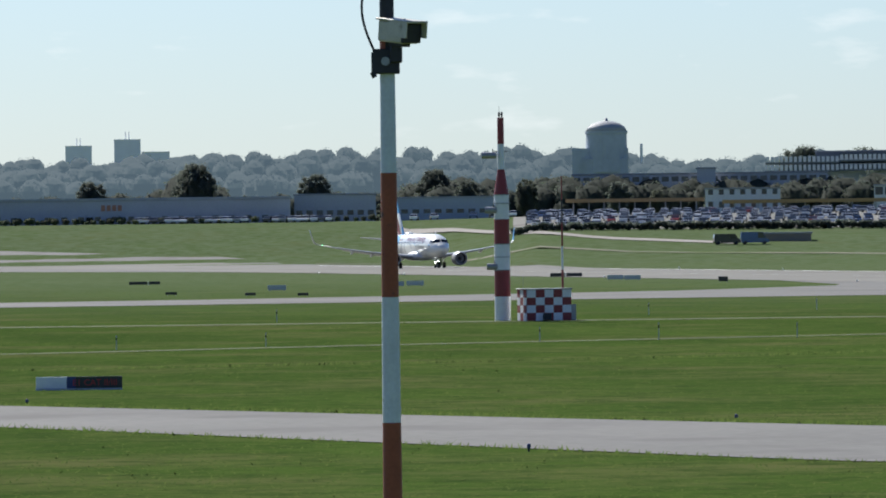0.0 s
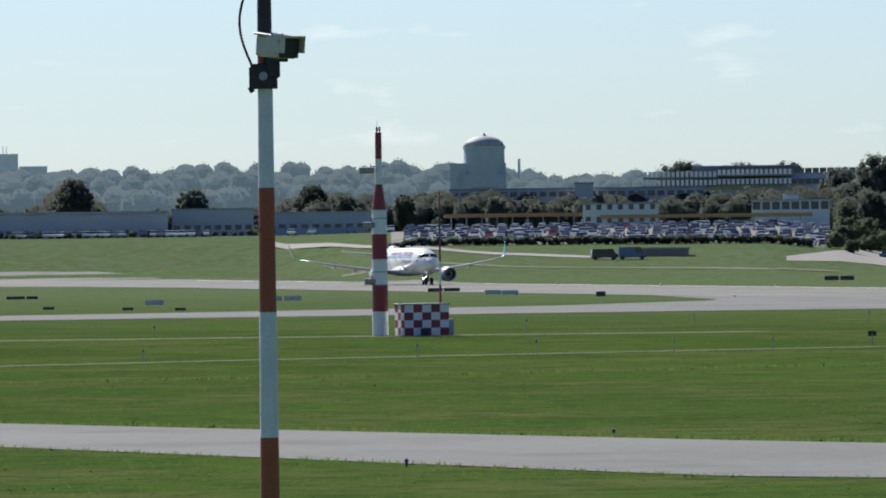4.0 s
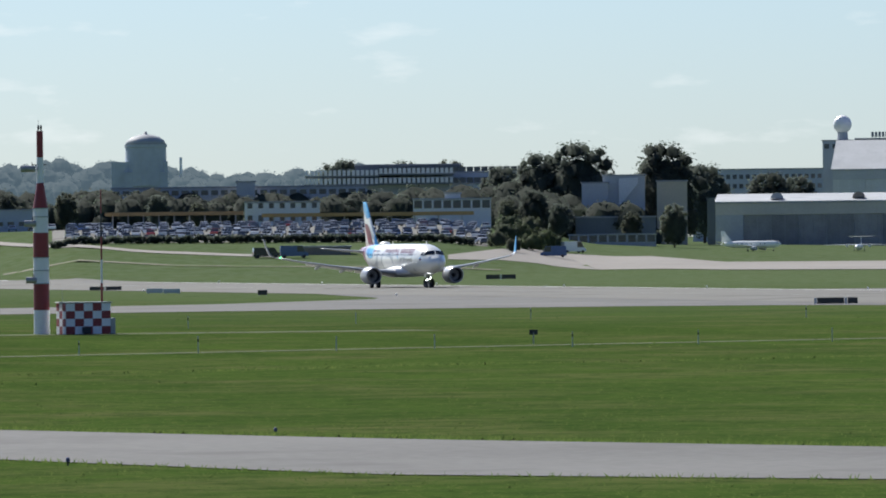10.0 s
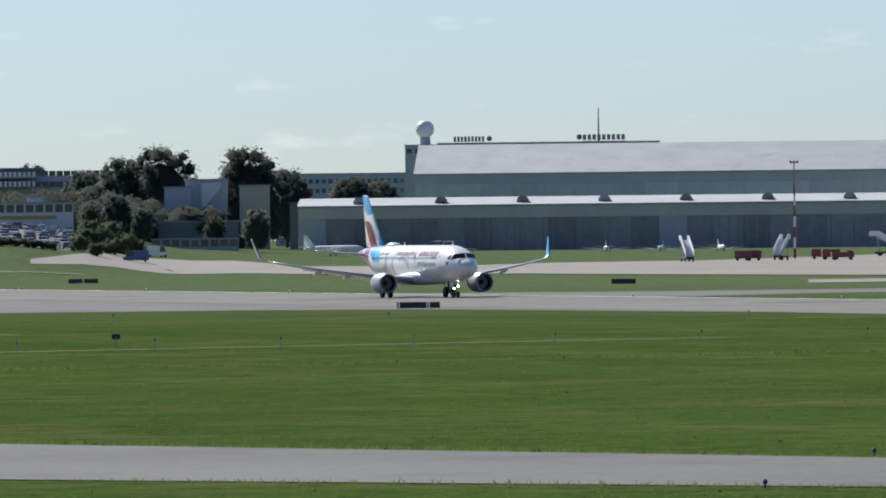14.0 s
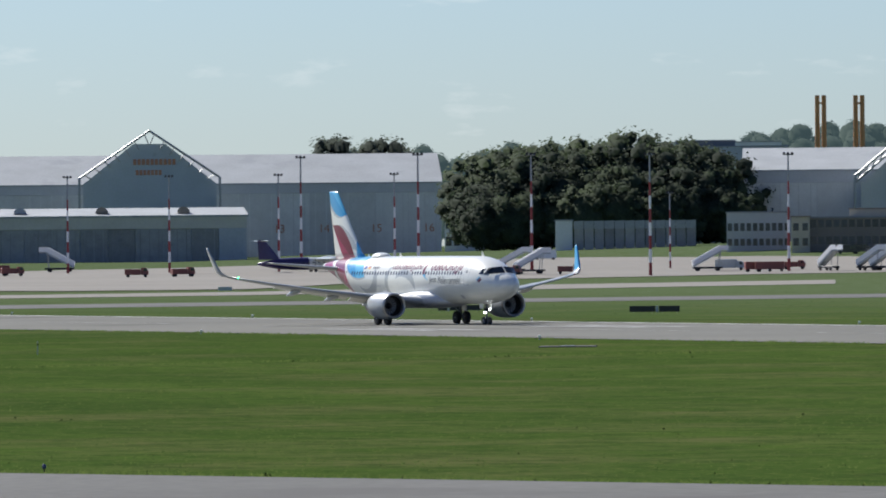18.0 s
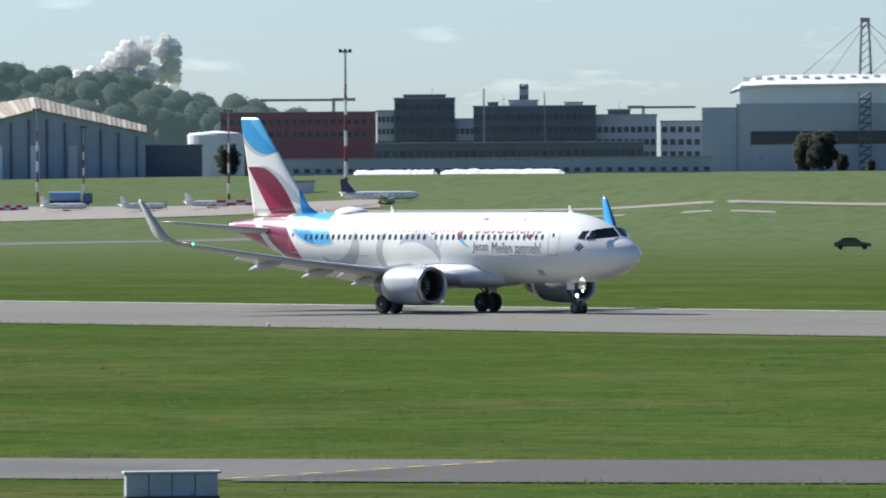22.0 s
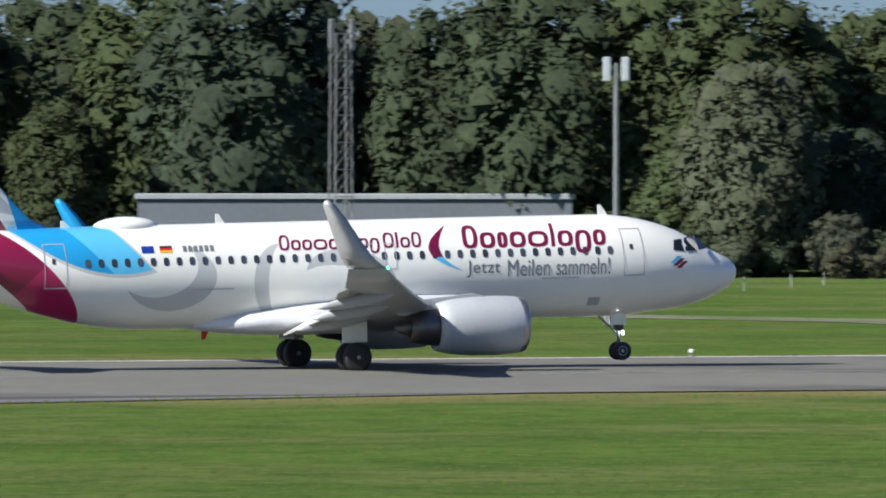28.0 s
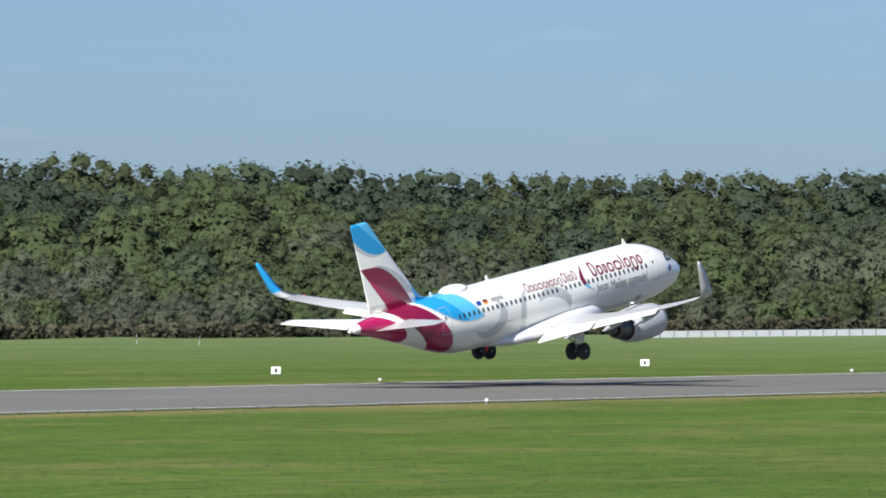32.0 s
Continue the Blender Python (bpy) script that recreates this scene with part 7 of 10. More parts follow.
    for s in (-1, 1):
        for z in (42, 47.5):
            part("arch_tie", tubed((off - wa * 0.01 + s * wa * 0.262 * ((56.4 - z) / 23.4) ** 0.435, -2, z - f), (off + s * wa * 0.5 * ((56.6 - z) / 20.6) ** 0.526, 20, z - f), 0.6, None, 6), W_BLUE, c)
    # open space-frame roof in front
    r = 1900
    az, w = site(-44.51, -42.06, r)
    m = facing(az, r)
    f = m.translation.z
    t = thing("space_frame_roof", m, "low open space-frame roof on slim posts", "shelter")
    part("back_wall", boxed(-w * 0.42, w * 0.48, 20, 21, -1, 6.0), W_DARK, t)
    part("roof_sheet", prism([(-w / 2, 15 - f), (-w * 0.1, 22 - f), (w * 0.1, 23.5 - f), (w / 2, 15.5 - f), (w / 2, 15 - f), (-w / 2, 14.5 - f)], 12, 30), W_BLUE, t)
    n = 12
    for i in range(n):
        x0, x1 = -w / 2 + w * i / n, -w / 2 + w * (i + 1) / n
        h0, h1 = (15 + 10.5 * (1 - abs(2 * q / w) ** 1.3) - f for q in (x0, x1))
        part("top_chord", tubed((x0, 0, h0), (x1, 0, h1), 0.25, None, 5), STEEL, t)
        part("bottom_chord", tubed((x0, 0, h0 - 3), (x1, 0, h1 - 3), 0.25, None, 5), STEEL, t)
        part("diagonal", tubed((x0, 0, h0 - 3), (x1, 0, h1), 0.16, None, 5), STEEL, t)
        part("diagonal", tubed((x0, 0, h0), (x1, 0, h1 - 3), 0.16, None, 5), STEEL, t)
        part("purlin", tubed((x0, 0, h0), (x0 + 2, 25, h0 + 2), 0.16, None, 5), STEEL, t)
        if i % 3 == 1:
            part("post", tubed((x0, 0, -1), (x0, 0, h0 - 3), 0.3, None, 6), STEEL, t)


overhaul_hangars()
building("stair_block", "grey stair block between the overhaul hangars", -44.62, -44.2, 2060, 36.0, 12, W_GREY, ROOF_GREY, ((8, 11), (14, 17)), 2, 0.4)


# ---- far skyline ----
def skyline():
    # concrete lightened to a bluish white in place of haze
    hz = material("hazy_pale_concrete", (0.80, 0.82, 0.84), 0.8, vary=0.06, scale=0.02)
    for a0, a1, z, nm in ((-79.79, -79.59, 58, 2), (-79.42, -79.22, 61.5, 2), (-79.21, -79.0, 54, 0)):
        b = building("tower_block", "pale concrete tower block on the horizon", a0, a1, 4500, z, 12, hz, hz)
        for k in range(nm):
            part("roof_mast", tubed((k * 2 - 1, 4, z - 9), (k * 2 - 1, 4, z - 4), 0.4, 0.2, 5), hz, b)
    # brick colour paled and blued, the haze painted in
    dk = material("hazy_brick", (0.40, 0.45, 0.50), 0.85, vary=0.1, scale=0.05)
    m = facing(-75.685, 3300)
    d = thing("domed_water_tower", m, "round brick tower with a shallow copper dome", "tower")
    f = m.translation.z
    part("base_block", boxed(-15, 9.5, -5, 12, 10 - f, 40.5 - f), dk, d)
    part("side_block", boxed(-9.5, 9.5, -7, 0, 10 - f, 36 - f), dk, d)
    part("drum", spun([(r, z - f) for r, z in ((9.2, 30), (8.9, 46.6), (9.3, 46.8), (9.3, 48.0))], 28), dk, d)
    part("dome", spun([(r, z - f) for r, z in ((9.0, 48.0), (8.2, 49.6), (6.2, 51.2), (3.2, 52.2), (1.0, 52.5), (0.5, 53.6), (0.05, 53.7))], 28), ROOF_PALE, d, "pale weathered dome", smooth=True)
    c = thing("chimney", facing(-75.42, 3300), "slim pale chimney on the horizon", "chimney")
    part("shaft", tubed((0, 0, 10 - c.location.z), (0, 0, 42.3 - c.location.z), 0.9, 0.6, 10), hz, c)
    # television tower
    m = facing(-55.70, 4600)
    f = m.translation.z
    t = thing("television_tower", m, "slim pale television tower with round decks", "tower")
    part("shaft", spun([(r, z - f) for r, z in ((4.0, -1), (2.6, 80), (2.2, 104), (1.6, 134), (1.0, 180), (0.2, 215))], 16), hz, t)
    for z, r in ((87, 7.5), (101, 10.0), (104, 8.5)):
        part("deck", spun([(q, w - f) for q, w in ((2.4, z - 3.2), (r, z), (r, z + 1.5), (2.2, z + 2.4))], 20), hz, t)
    for k in range(6):
        z = 112 + 4 * k
        part("antenna_ring", spun([(q, w - f) for q, w in ((1.6, z), (4.8 - 0.25 * k, z), (4.8 - 0.25 * k, z + 1.2), (1.6, z + 1.2))], 12), hz, t)
    # cranes and pylons
    for az, r, z, jib in ((-50.95, 2500, 38.5, 24), (-48.6, 2600, 36.5, -18)):
        k = thing("tower_crane", facing(az, r), "far tower crane above the roofs", "crane", "tower cranes")
        f = k.location.z
        part("mast", boxed(-0.5, 0.5, -0.5, 0.5, 0, z - f), STEEL, k)
        part("jib", boxed(min(0, -jib), max(0, -jib), -0.3, 0.3, z - 1 - f, z - 0.2 - f), STEEL, k)
        part("counter_jib", boxed(min(0, jib * 0.3), max(0, jib * 0.3), -0.3, 0.3, z - 1 - f, z - f), STEEL, k)
    for i, az in enumerate((-41.8, -41.55, -41.44, -41.32, -41.2, -40.75, -39.92, -39.1, -38.75, -38.62, -38.5, -38.36)):
        p = thing("power_pylon", facing(az, 4400), "far lattice power pylon on the horizon", "pylon", "power pylons")
        f = p.location.z
        zt = 50 + (i * 37 % 11)
        for s in (-1, 1):
            part("leg", tubed((s * 2.2, 0, 0), (s * 0.4, 0, zt - f), 0.35, 0.25, 4), STEEL, p)
        for z in (zt - 3, zt - 8):
            part("cross_arm", boxed(-5, 5, -0.2, 0.2, z - f, z + 0.5 - f), STEEL, p)


skyline()
STEAM = material("white_steam", (0.90, 0.90, 0.88), 1.0, vary=0.04, scale=0.02, spec=0.0)

# sunlight passes through the steam
s_mix, s_through = STEAM.node_tree.nodes.new("ShaderNodeMixShader"), STEAM.node_tree.nodes.new("ShaderNodeBsdfTranslucent")
s_mix.inputs["Fac"].default_value, s_through.inputs["Color"].default_value = 0.55, (0.95, 0.95, 0.94, 1)
STEAM.node_tree.links.new(STEAM.node_tree.nodes["Principled BSDF"].outputs["BSDF"], s_mix.inputs[1])
STEAM.node_tree.links.new(s_through.outputs["BSDF"], s_mix.inputs[2])
STEAM.node_tree.links.new(s_mix.outputs["Shader"], STEAM.node_tree.nodes["Material Output"].inputs["Surface"])


def steam_plume():
    rng = random.Random(77)
    bm = bmesh.new()
    for _ in range(70):
        u = rng.random()
        x, z = -6 + 66 * u + rng.gauss(0, 3), 58 + 32 * math.sin(u * 2.2) * rng.uniform(0.0, 1.0)
        rad = rng.uniform(4.0, 8.0) * (1 - 0.4 * u)
        g = bmesh.ops.create_icosphere(bm, subdivisions=3, radius=rad, matrix=Matrix.Translation((x, rng.gauss(0, 4), z)))
        ph = rng.uniform(0, 9)
        for v in g["verts"]:
            d = v.co - Vector((x, 0, z))
            v.co += d * 0.13 * (math.sin(v.co.x * 1.3 + ph) + math.sin(v.co.z * 1.7 + 2 * ph) + math.sin(v.co.y * 1.5))
    ob = mesh_object("steam_plume", bm, STEAM, smooth=True, label="white steam plume drifting over the far trees", category="steam", kind="stuff")
    ob.matrix_world = facing(-52.85, 4600)


steam_plume()


# ---- camera pole close to the viewer ----
RUST_RED = material("rusty_orange_red", (0.30, 0.075, 0.03), 0.6, vary=0.15, scale=3, spots=((0.10, 0.04, 0.03), 5, 0.66))
POLE_WHITE = material("weathered_white", (0.60, 0.64, 0.66), 0.5, vary=0.1, scale=3, spots=((0.2, 0.16, 0.13), 7, 0.70))
CREAM = material("camera_housing", (0.50, 0.47, 0.38), 0.45, vary=0.12, scale=4, spots=((0.3, 0.26, 0.18), 6, 0.62))


def camera_pole():
    r = 85.0
    p = polar(-77.34, r)
    t = thing("camera_pole", Matrix.Translation(p) @ pose(0, 0, 0, 0, 0, 77.34), "red and white banded steel pole with a surveillance camera", "pole")
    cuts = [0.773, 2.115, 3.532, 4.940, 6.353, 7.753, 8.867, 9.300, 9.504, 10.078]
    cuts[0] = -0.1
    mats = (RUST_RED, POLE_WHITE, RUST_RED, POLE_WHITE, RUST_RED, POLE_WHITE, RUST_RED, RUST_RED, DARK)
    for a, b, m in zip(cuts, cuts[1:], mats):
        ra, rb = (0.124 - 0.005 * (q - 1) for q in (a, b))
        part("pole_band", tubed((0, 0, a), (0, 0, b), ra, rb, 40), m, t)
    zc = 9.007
    part("clamp_box", boxed(-0.15, 0.14, -0.15, 0.12, zc - 0.14, zc + 0.14, 0.01), DARK, t, "black clamp box")
    part("clamp_plate", boxed(-0.18, -0.02, -0.17, -0.15, zc - 0.13, zc + 0.1), DARK, t)
    part("swivel", boxed(0.03, 0.17, -0.2, -0.05, zc - 0.02, zc + 0.2, 0.015), DARK, t)
    part("bolt", tubed((-0.02, -0.19, zc), (-0.02, -0.15, zc), 0.05, None, 10), STEEL, t)
    part("lug", tubed((-0.17, -0.14, zc - 0.12), (-0.14, -0.14, zc - 0.18), 0.03, None, 8), DARK, t)
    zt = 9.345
    bm = bmesh.new()
    box(bm, -0.22, 0.22, -0.13, 0.13, -0.12, 0.12, 0.02)
    cam_box = part("camera_housing", bm, CREAM, t, "cream camera housing with a sun hood")
    cam_box.matrix_local = Matrix.Translation((0.13, -0.20, zt - 0.01)) @ pose(0, 0, 0, 0, 6, -52)
    part("hood", boxed(-0.24, 0.34, -0.15, 0.15, 0.12, 0.145, 0.006), CREAM, cam_box)
    part("hood_side", boxed(0.0, 0.33, -0.15, -0.135, -0.05, 0.12), CREAM, cam_box)
    part("hood_side", boxed(0.0, 0.33, 0.135, 0.15, -0.05, 0.12), CREAM, cam_box)
    part("lens", boxed(0.2, 0.26, -0.125, 0.125, -0.11, 0.11, 0.01), DARK, cam_box, "dark camera front")
    for x in (-0.12, 0.1):
        part("hood_screw", tubed((x, 0, 0.145), (x, 0, 0.155), 0.012, None, 8), STEEL, cam_box)
    part("under_bracket", boxed(-0.1, 0.16, -0.06, 0.06, -0.16, -0.12, 0.01), DARK, cam_box)
    part("set_screw", tubed((0.1, -0.05, 9.43), (0.18, -0.05, 9.43), 0.012, None, 6), DARK, t)
    part("bracket", boxed(-0.02, 0.12, -0.1, 0.05, zt - 0.2, zt - 0.08), DARK, t)
    prev = None
    for k in range(13):
        q = k / 12
        x = -0.12 - 0.13 * math.sin(math.pi * min(1, q * 1.05)) - 0.02 * (1 - q)
        pnt = (x - 0.02, -0.05, 10.078 + (9.071 - 10.078) * q)
        if prev:
            part("cable_piece", tubed(prev, pnt, 0.014, None, 6), DARK, t)
        prev = pnt


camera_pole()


# ---- glide-path mast and its chequered hut ----
def glide_mast():
    m = facing(-76.487, 567)
    t = thing("antenna_mast", m, "red and white banded antenna mast on the grass", "mast")
    for a, b, ra, rb, mk in ((-0.30, 1.83, 0.60, 0.60, WHITE), (1.83, 3.82, 0.60, 0.59, RED), (3.82, 5.77, 0.59, 0.58, WHITE), (5.77, 7.64, 0.58, 0.57, RED), (7.64, 9.47, 0.57, 0.56, WHITE), (9.47, 11.38, 0.56, 0.26, RED), (11.38, 13.29, 0.26, 0.25, WHITE), (13.29, 15.28, 0.25, 0.24, RED)):
        part("mast_band", tubed((0, 0, a), (0, 0, b), ra, rb, 32), mk, t)
    for y in (9.47, 8.83, 5.77, 4.80, 3.82):
        part("clamp_ring", spun(((0.6, y - 0.03), (0.64, y - 0.03), (0.64, y + 0.03), (0.6, y + 0.03)), 18), STEEL, t)
    for y, x in ((12.44, -1.25), (8.32, -1.05), (4.08, -0.95)):
        arm = part("antenna_arm", tubed((x - 0.2, -0.3, y), (-0.35, -0.3, y), 0.24, None, 14), STEEL, t, "grey drum antenna on an arm")
        part("arm_bracket", tubed((-0.6, -0.3, y - 0.25), (-0.6, -0.3, y + 0.5), 0.035, None, 6), DARK, arm)
        part("arm_bar", tubed((-0.65, -0.25, y + 0.3), (0.5, 0, y + 0.3), 0.03, None, 6), DARK, arm)
    for s in (-0.1, 0.1):
        part("obstruction_light", spun(((0.03, 15.28), (0.06, 15.37), (0.09, 15.54), (0.05, 15.71)), 8), DARK, t).location = (s, 0, 0)
    part("rod", tubed((-0.1, 0, 15.41), (-0.1, 0, 16.13), 0.012, None, 5), DARK, t)
    h = facing(-76.17, 566, 18)
    hut = thing("equipment_hut", h, "small hut chequered in red and white squares", "hut")
    part("core", boxed(-1.75, 1.75, -1.1, 1.1, -0.1, 2.3, 0.02), WHITE, hut)
    for face, n in (("front", 5), ("side", 3)):
        for i in range(n):
            for j in range(4):
                mk = RED if (i + j) % 2 == (0 if face == "front" else 1) else WHITE
                z0, z1 = 0.02 + 0.575 * j, 0.02 + 0.575 * (j + 1)
                if face == "front":
                    part("chequer_panel", boxed(-1.75 + 0.7 * i, -1.05 + 0.7 * i, -1.13, -1.09, z0, z1), mk, hut)
                else:
                    part("chequer_panel", boxed(-1.79, -1.75, -1.1 + 0.733 * i, -0.367 + 0.733 * i, z0, z1), mk, hut)
    part("roof", boxed(-1.85, 1.85, -1.2, 1.2, 2.32, 2.42, 0.02), STEEL, hut)
    part("air_unit", boxed(-0.5, 0.1, -1.45, -1.13, 0.05, 0.55, 0.03), DARK, hut, "dark cooling unit")
    part("door_step", boxed(1.78, 2.3, -0.6, 0.6, -0.1, 1.2), STEEL, hut)
    a = thing("whip_antenna", facing(-76.03, 567), "thin red and white whip antenna", "antenna")
    part("foot", boxed(-0.15, 0.15, -0.15, 0.15, -0.1, 0.3), STEEL, a)
    for k in range(6):
        part("rod_band", tubed((0, 0, 0.3 + 1.75 * k), (0, 0, 2.05 + 1.75 * k), 0.095 - 0.008 * k, 0.088 - 0.008 * k, 8), RED if k % 2 else (WHITE if k < 4 else DARK), a)
    b = thing("lightning_rod", facing(-76.33, 566), "thin grey rod beside the hut", "rod")
    part("rod", tubed((0, 0, -0.1), (0, 0, 3.4), 0.02, 0.01, 6), STEEL, b)


glide_mast()

# ---- signs, lamps and posts in the grass ----
SIGN_BLACK = material("black_sign_face", (0.02, 0.02, 0.022), 0.4, vary=0.15)
SIGN_RED = material("red_sign_letters", (0.42, 0.03, 0.03), 0.5, vary=0.1)
SIGN_BLUE = material("dark_blue_panel", (0.03, 0.05, 0.16), 0.5, vary=0.1)
GREY_BOX = material("grey_cabinet", (0.42, 0.46, 0.48), 0.5, vary=0.1, scale=2, spots=((0.3, 0.33, 0.33), 3, 0.62))


def written(name, words, size, mat, parent, m):
    cu = bpy.data.curves.new(name, "FONT")
    cu.body, cu.size, cu.extrude, cu.align_x, cu.resolution_u = words, size, 0.01, "CENTER", 3
    ob = bpy.data.objects.new(name, cu)
    scene.collection.objects.link(ob)
    me = bpy.data.meshes.new_from_object(ob.evaluated_get(bpy.context.evaluated_depsgraph_get()))
    bpy.data.objects.remove(ob)
    me.materials.append(mat)
    o = new(name, me)
    o.parent, o.matrix_local = parent, m
    return o


s = thing("holding_sign", facing(-79.71, 340), "low black holding-position sign with red lettering", "sign")
part("plinth", boxed(-1.95, 1.95, -0.12, 0.12, -0.05, 0.08), GREY_BOX, s)
part("white_panel", boxed(-1.93, -0.55, -0.1, 0.1, 0.08, 0.60, 0.01), WHITE, s, "plain white panel")
part("blue_panel", boxed(-0.55, -0.15, -0.1, 0.1, 0.08, 0.60, 0.01), SIGN_BLUE, s)
part("black_panel", boxed(-0.15, 1.95, -0.1, 0.1, 0.08, 0.60, 0.01), SIGN_BLACK, s)
written("lettering", "E1 CAT II/III", 0.40, SIGN_RED, s, Matrix.Translation((0.72, -0.115, 0.20)) @ pose(0, 0, 0, 90, 0, 0))


def board(az, r, widths, hgt, label, group):
    t = thing("taxiway_sign", facing(az, r), label, "sign", group)
    x = -sum(widths) / 2
    for i, w in enumerate(widths):
        part("panel", boxed(x, x + w - 0.06, -0.1, 0.1, 0.12, hgt, 0.01), SIGN_BLACK if w > 0.5 else GREY_BOX, t)
        for k in (0.15, 0.85):
            part("leg", boxed(x + w * k - 0.03, x + w * k + 0.03, -0.05, 0.05, -0.05, 0.14), STEEL, t)
        x += w


for az, r, ws, h in ((-70.46, 722, (0.3, 2.6, 0.3, 1.0), 0.7), (-63.85, 777, (1.0, 0.25, 3.3), 0.65), (-62.37, 742, (2.6, 0.3, 2.1), 0.7), (-68.9, 1035, (3.4,), 0.8), (-74.81, 912, (1.2,), 0.7), (-76.0, 1030, (2.0, 0.2, 2.2), 0.6), (-78.4, 800, (1.2,), 0.4),
                     (-79.0, 820, (1.3,), 0.4), (-78.0, 790, (1.2,), 0.4), (-79.2, 980, (2.4, 0.2, 1.5), 0.5), (-73.0, 1180, (2.2, 0.3, 2.2), 0.8)):
    board(az, r, ws, h, "low dark taxiway sign board in the grass", "taxiway signs")
for az, r in ((-75.63, 962), (-75.5, 955), (-77.3, 900), (-77.15, 905), (-78.2, 860), (-65.63, 1144)):
    t = thing("marker_board", facing(az, r), "pale blue-grey marker board", "marker", "marker boards")
    part("face", boxed(-1.05, 1.05, -0.08, 0.08, 0.15, 0.7, 0.01), GREY_BOX, t)
    for k in (-0.8, 0.8):
        part("leg", boxed(k - 0.04, k + 0.04, -0.04, 0.04, -0.05, 0.16), STEEL, t)

rng = random.Random(9)


def stripe_post(place, h, group, label, name="marker_post"):
    t = thing(name, Matrix.Translation(place), label, "post", group)
    part("stake", tubed((0, 0, -0.1), (rng.uniform(-.03, .03), 0, h), 0.032, 0.03, 8), GREY_BOX, t)
    part("band", tubed((0, 0, h * 0.66), (0, 0, h * 0.84), 0.038, None, 8), DARK, t)


for i, y in enumerate((62, 74, 83.1, 92.6, 101, 110.4, 118, 127, 134, 143, 152, 161, 171, 182, 194)):
    stripe_post(Vector((-449 - (y - 110) * 0.12 + rng.uniform(-1, 1), y, 0)), rng.uniform(0.85, 1.1), "marker posts in the grass", "thin pale marker post with a dark band")
for x, y in ((-560, 92), (-575, 150), (-590, 168), (-585, 205), (-600, 186), (-565, 118)):
    stripe_post(Vector((x, y, 0)), 0.95, "marker posts in the grass", "thin pale marker post with a dark band")
t = thing("notice_board", Matrix.Translation((-466.9, 144.9, 0)) @ pose(0, 0, 0, 0, 0, 73), "small grey notice board on a post", "sign")
part("post", tubed((0, 0, -0.1), (0, 0, 0.75), 0.04), STEEL, t)
part("board", boxed(-0.27, 0.27, -0.03, 0.03, 0.6, 0.92, 0.01), DARK, t)
for x, y in ((197.8, 502.2), (206.9, 515.8), (215.5, 530.6), (648.6, 504.3), (640.7, 489.7), (300, 520), (420, 512), (520, 508), (590, 505), (700, 500), (760, 510)):
    stripe_post(Vector((x, y, 0)), 1.0, "white posts beyond the runway", "short white post with a dark band")


def lamp_stub(place):
    t = thing("taxiway_light", Matrix.Translation(place), "small dark taxiway edge light", "lamp", "taxiway edge lights")
    part("stem", tubed((0, 0, -0.05), (0, 0, 0.14), 0.03), DARK, t)
    part("head", spun(((0.045, 0.12), (0.065, 0.15), (0.065, 0.22), (0.04, 0.26), (0.01, 0.27)), 10), SIGN_BLUE, t)


def along(line, step, off):
    out, carry = [], 0.0
    for a, b in zip(line, line[1:]):
        d = math.dist(a, b)
        n = Vector((-(b[1] - a[1]), b[0] - a[0])) / d
        while carry < d:
            out.append(Vector((a[0] + (b[0] - a[0]) * carry / d + n.x * off, a[1] + (b[1] - a[1]) * carry / d + n.y * off, 0)))
            carry += step
        carry -= d
    return out


for p in along(TAXI_FAR[1:11], 48, 1.6) + along(TAXI_NEAR[1:9], 44, -1.4):
    lamp_stub(p)
for i in range(45):
    for y in (247.0, 303.2):
        p = Vector((-1150 + 60 * i + (7 if y > 300 else 0), y, 0))
        if -800 < p.x < -620 and y < 300:
            continue
        t = thing("runway_light", Matrix.Translation(p), "small raised runway edge light", "lamp", "runway edge lights")
        part("stem", tubed((0, 0, -0.02), (0, 0, 0.18), 0.05), STEEL, t)
        part("head", spun(((0.08, 0.16), (0.11, 0.2), (0.1, 0.3), (0.03, 0.34)), 10), WHITE, t)
for az, r, w, h in ((45.475, 332, 1.05, 0.58), (53.19, 559, 0.7, 0.62), (55.99, 606, 0.7, 0.62)):
    t = thing("distance_marker", facing(az, r), "white box-shaped runway distance marker", "marker", "runway distance markers")
    part("box", boxed(-w / 2, w / 2, -0.25, 0.25, 0.08, h, 0.03), WHITE, t)
    for s in (-1, 1):
        part("foot", boxed(s * w * 0.35 - 0.05, s * w * 0.35 + 0.05, -0.1, 0.1, -0.05, 0.1), STEEL, t)
    if r > 400:
        part("plain_bar", boxed(-0.1, 0.1, -0.27, -0.25, 0.2, 0.5), SIGN_BLACK, t)
t = thing("cable_cabinet", facing(-54.412, 220, 10), "small pale grey cable cabinet in the grass", "cabinet")
part("body", boxed(-0.18, 0.18, -0.14, 0.14, 0.06, 0.62, 0.015), GREY_BOX, t)
part("lid", boxed(-0.2, 0.2, -0.16, 0.16, 0.62, 0.66, 0.01), GREY_BOX, t)
part("plinth", boxed(-0.2, 0.2, -0.16, 0.16, -0.05, 0.07), CONCRETE, t)
t = thing("cable_cabinet", facing(-52.2, 176, 5), "wide grey-green cable cabinet near the taxiway", "cabinet")
part("plinth", boxed(-1.1, 1.1, -0.3, 0.3, -0.05, 0.1), CONCRETE, t)
for i in range(4):
    part("door", boxed(-1.08 + 0.54 * i, -0.56 + 0.54 * i, -0.29, 0.27, 0.1, 0.62, 0.01), GREY_BOX, t)
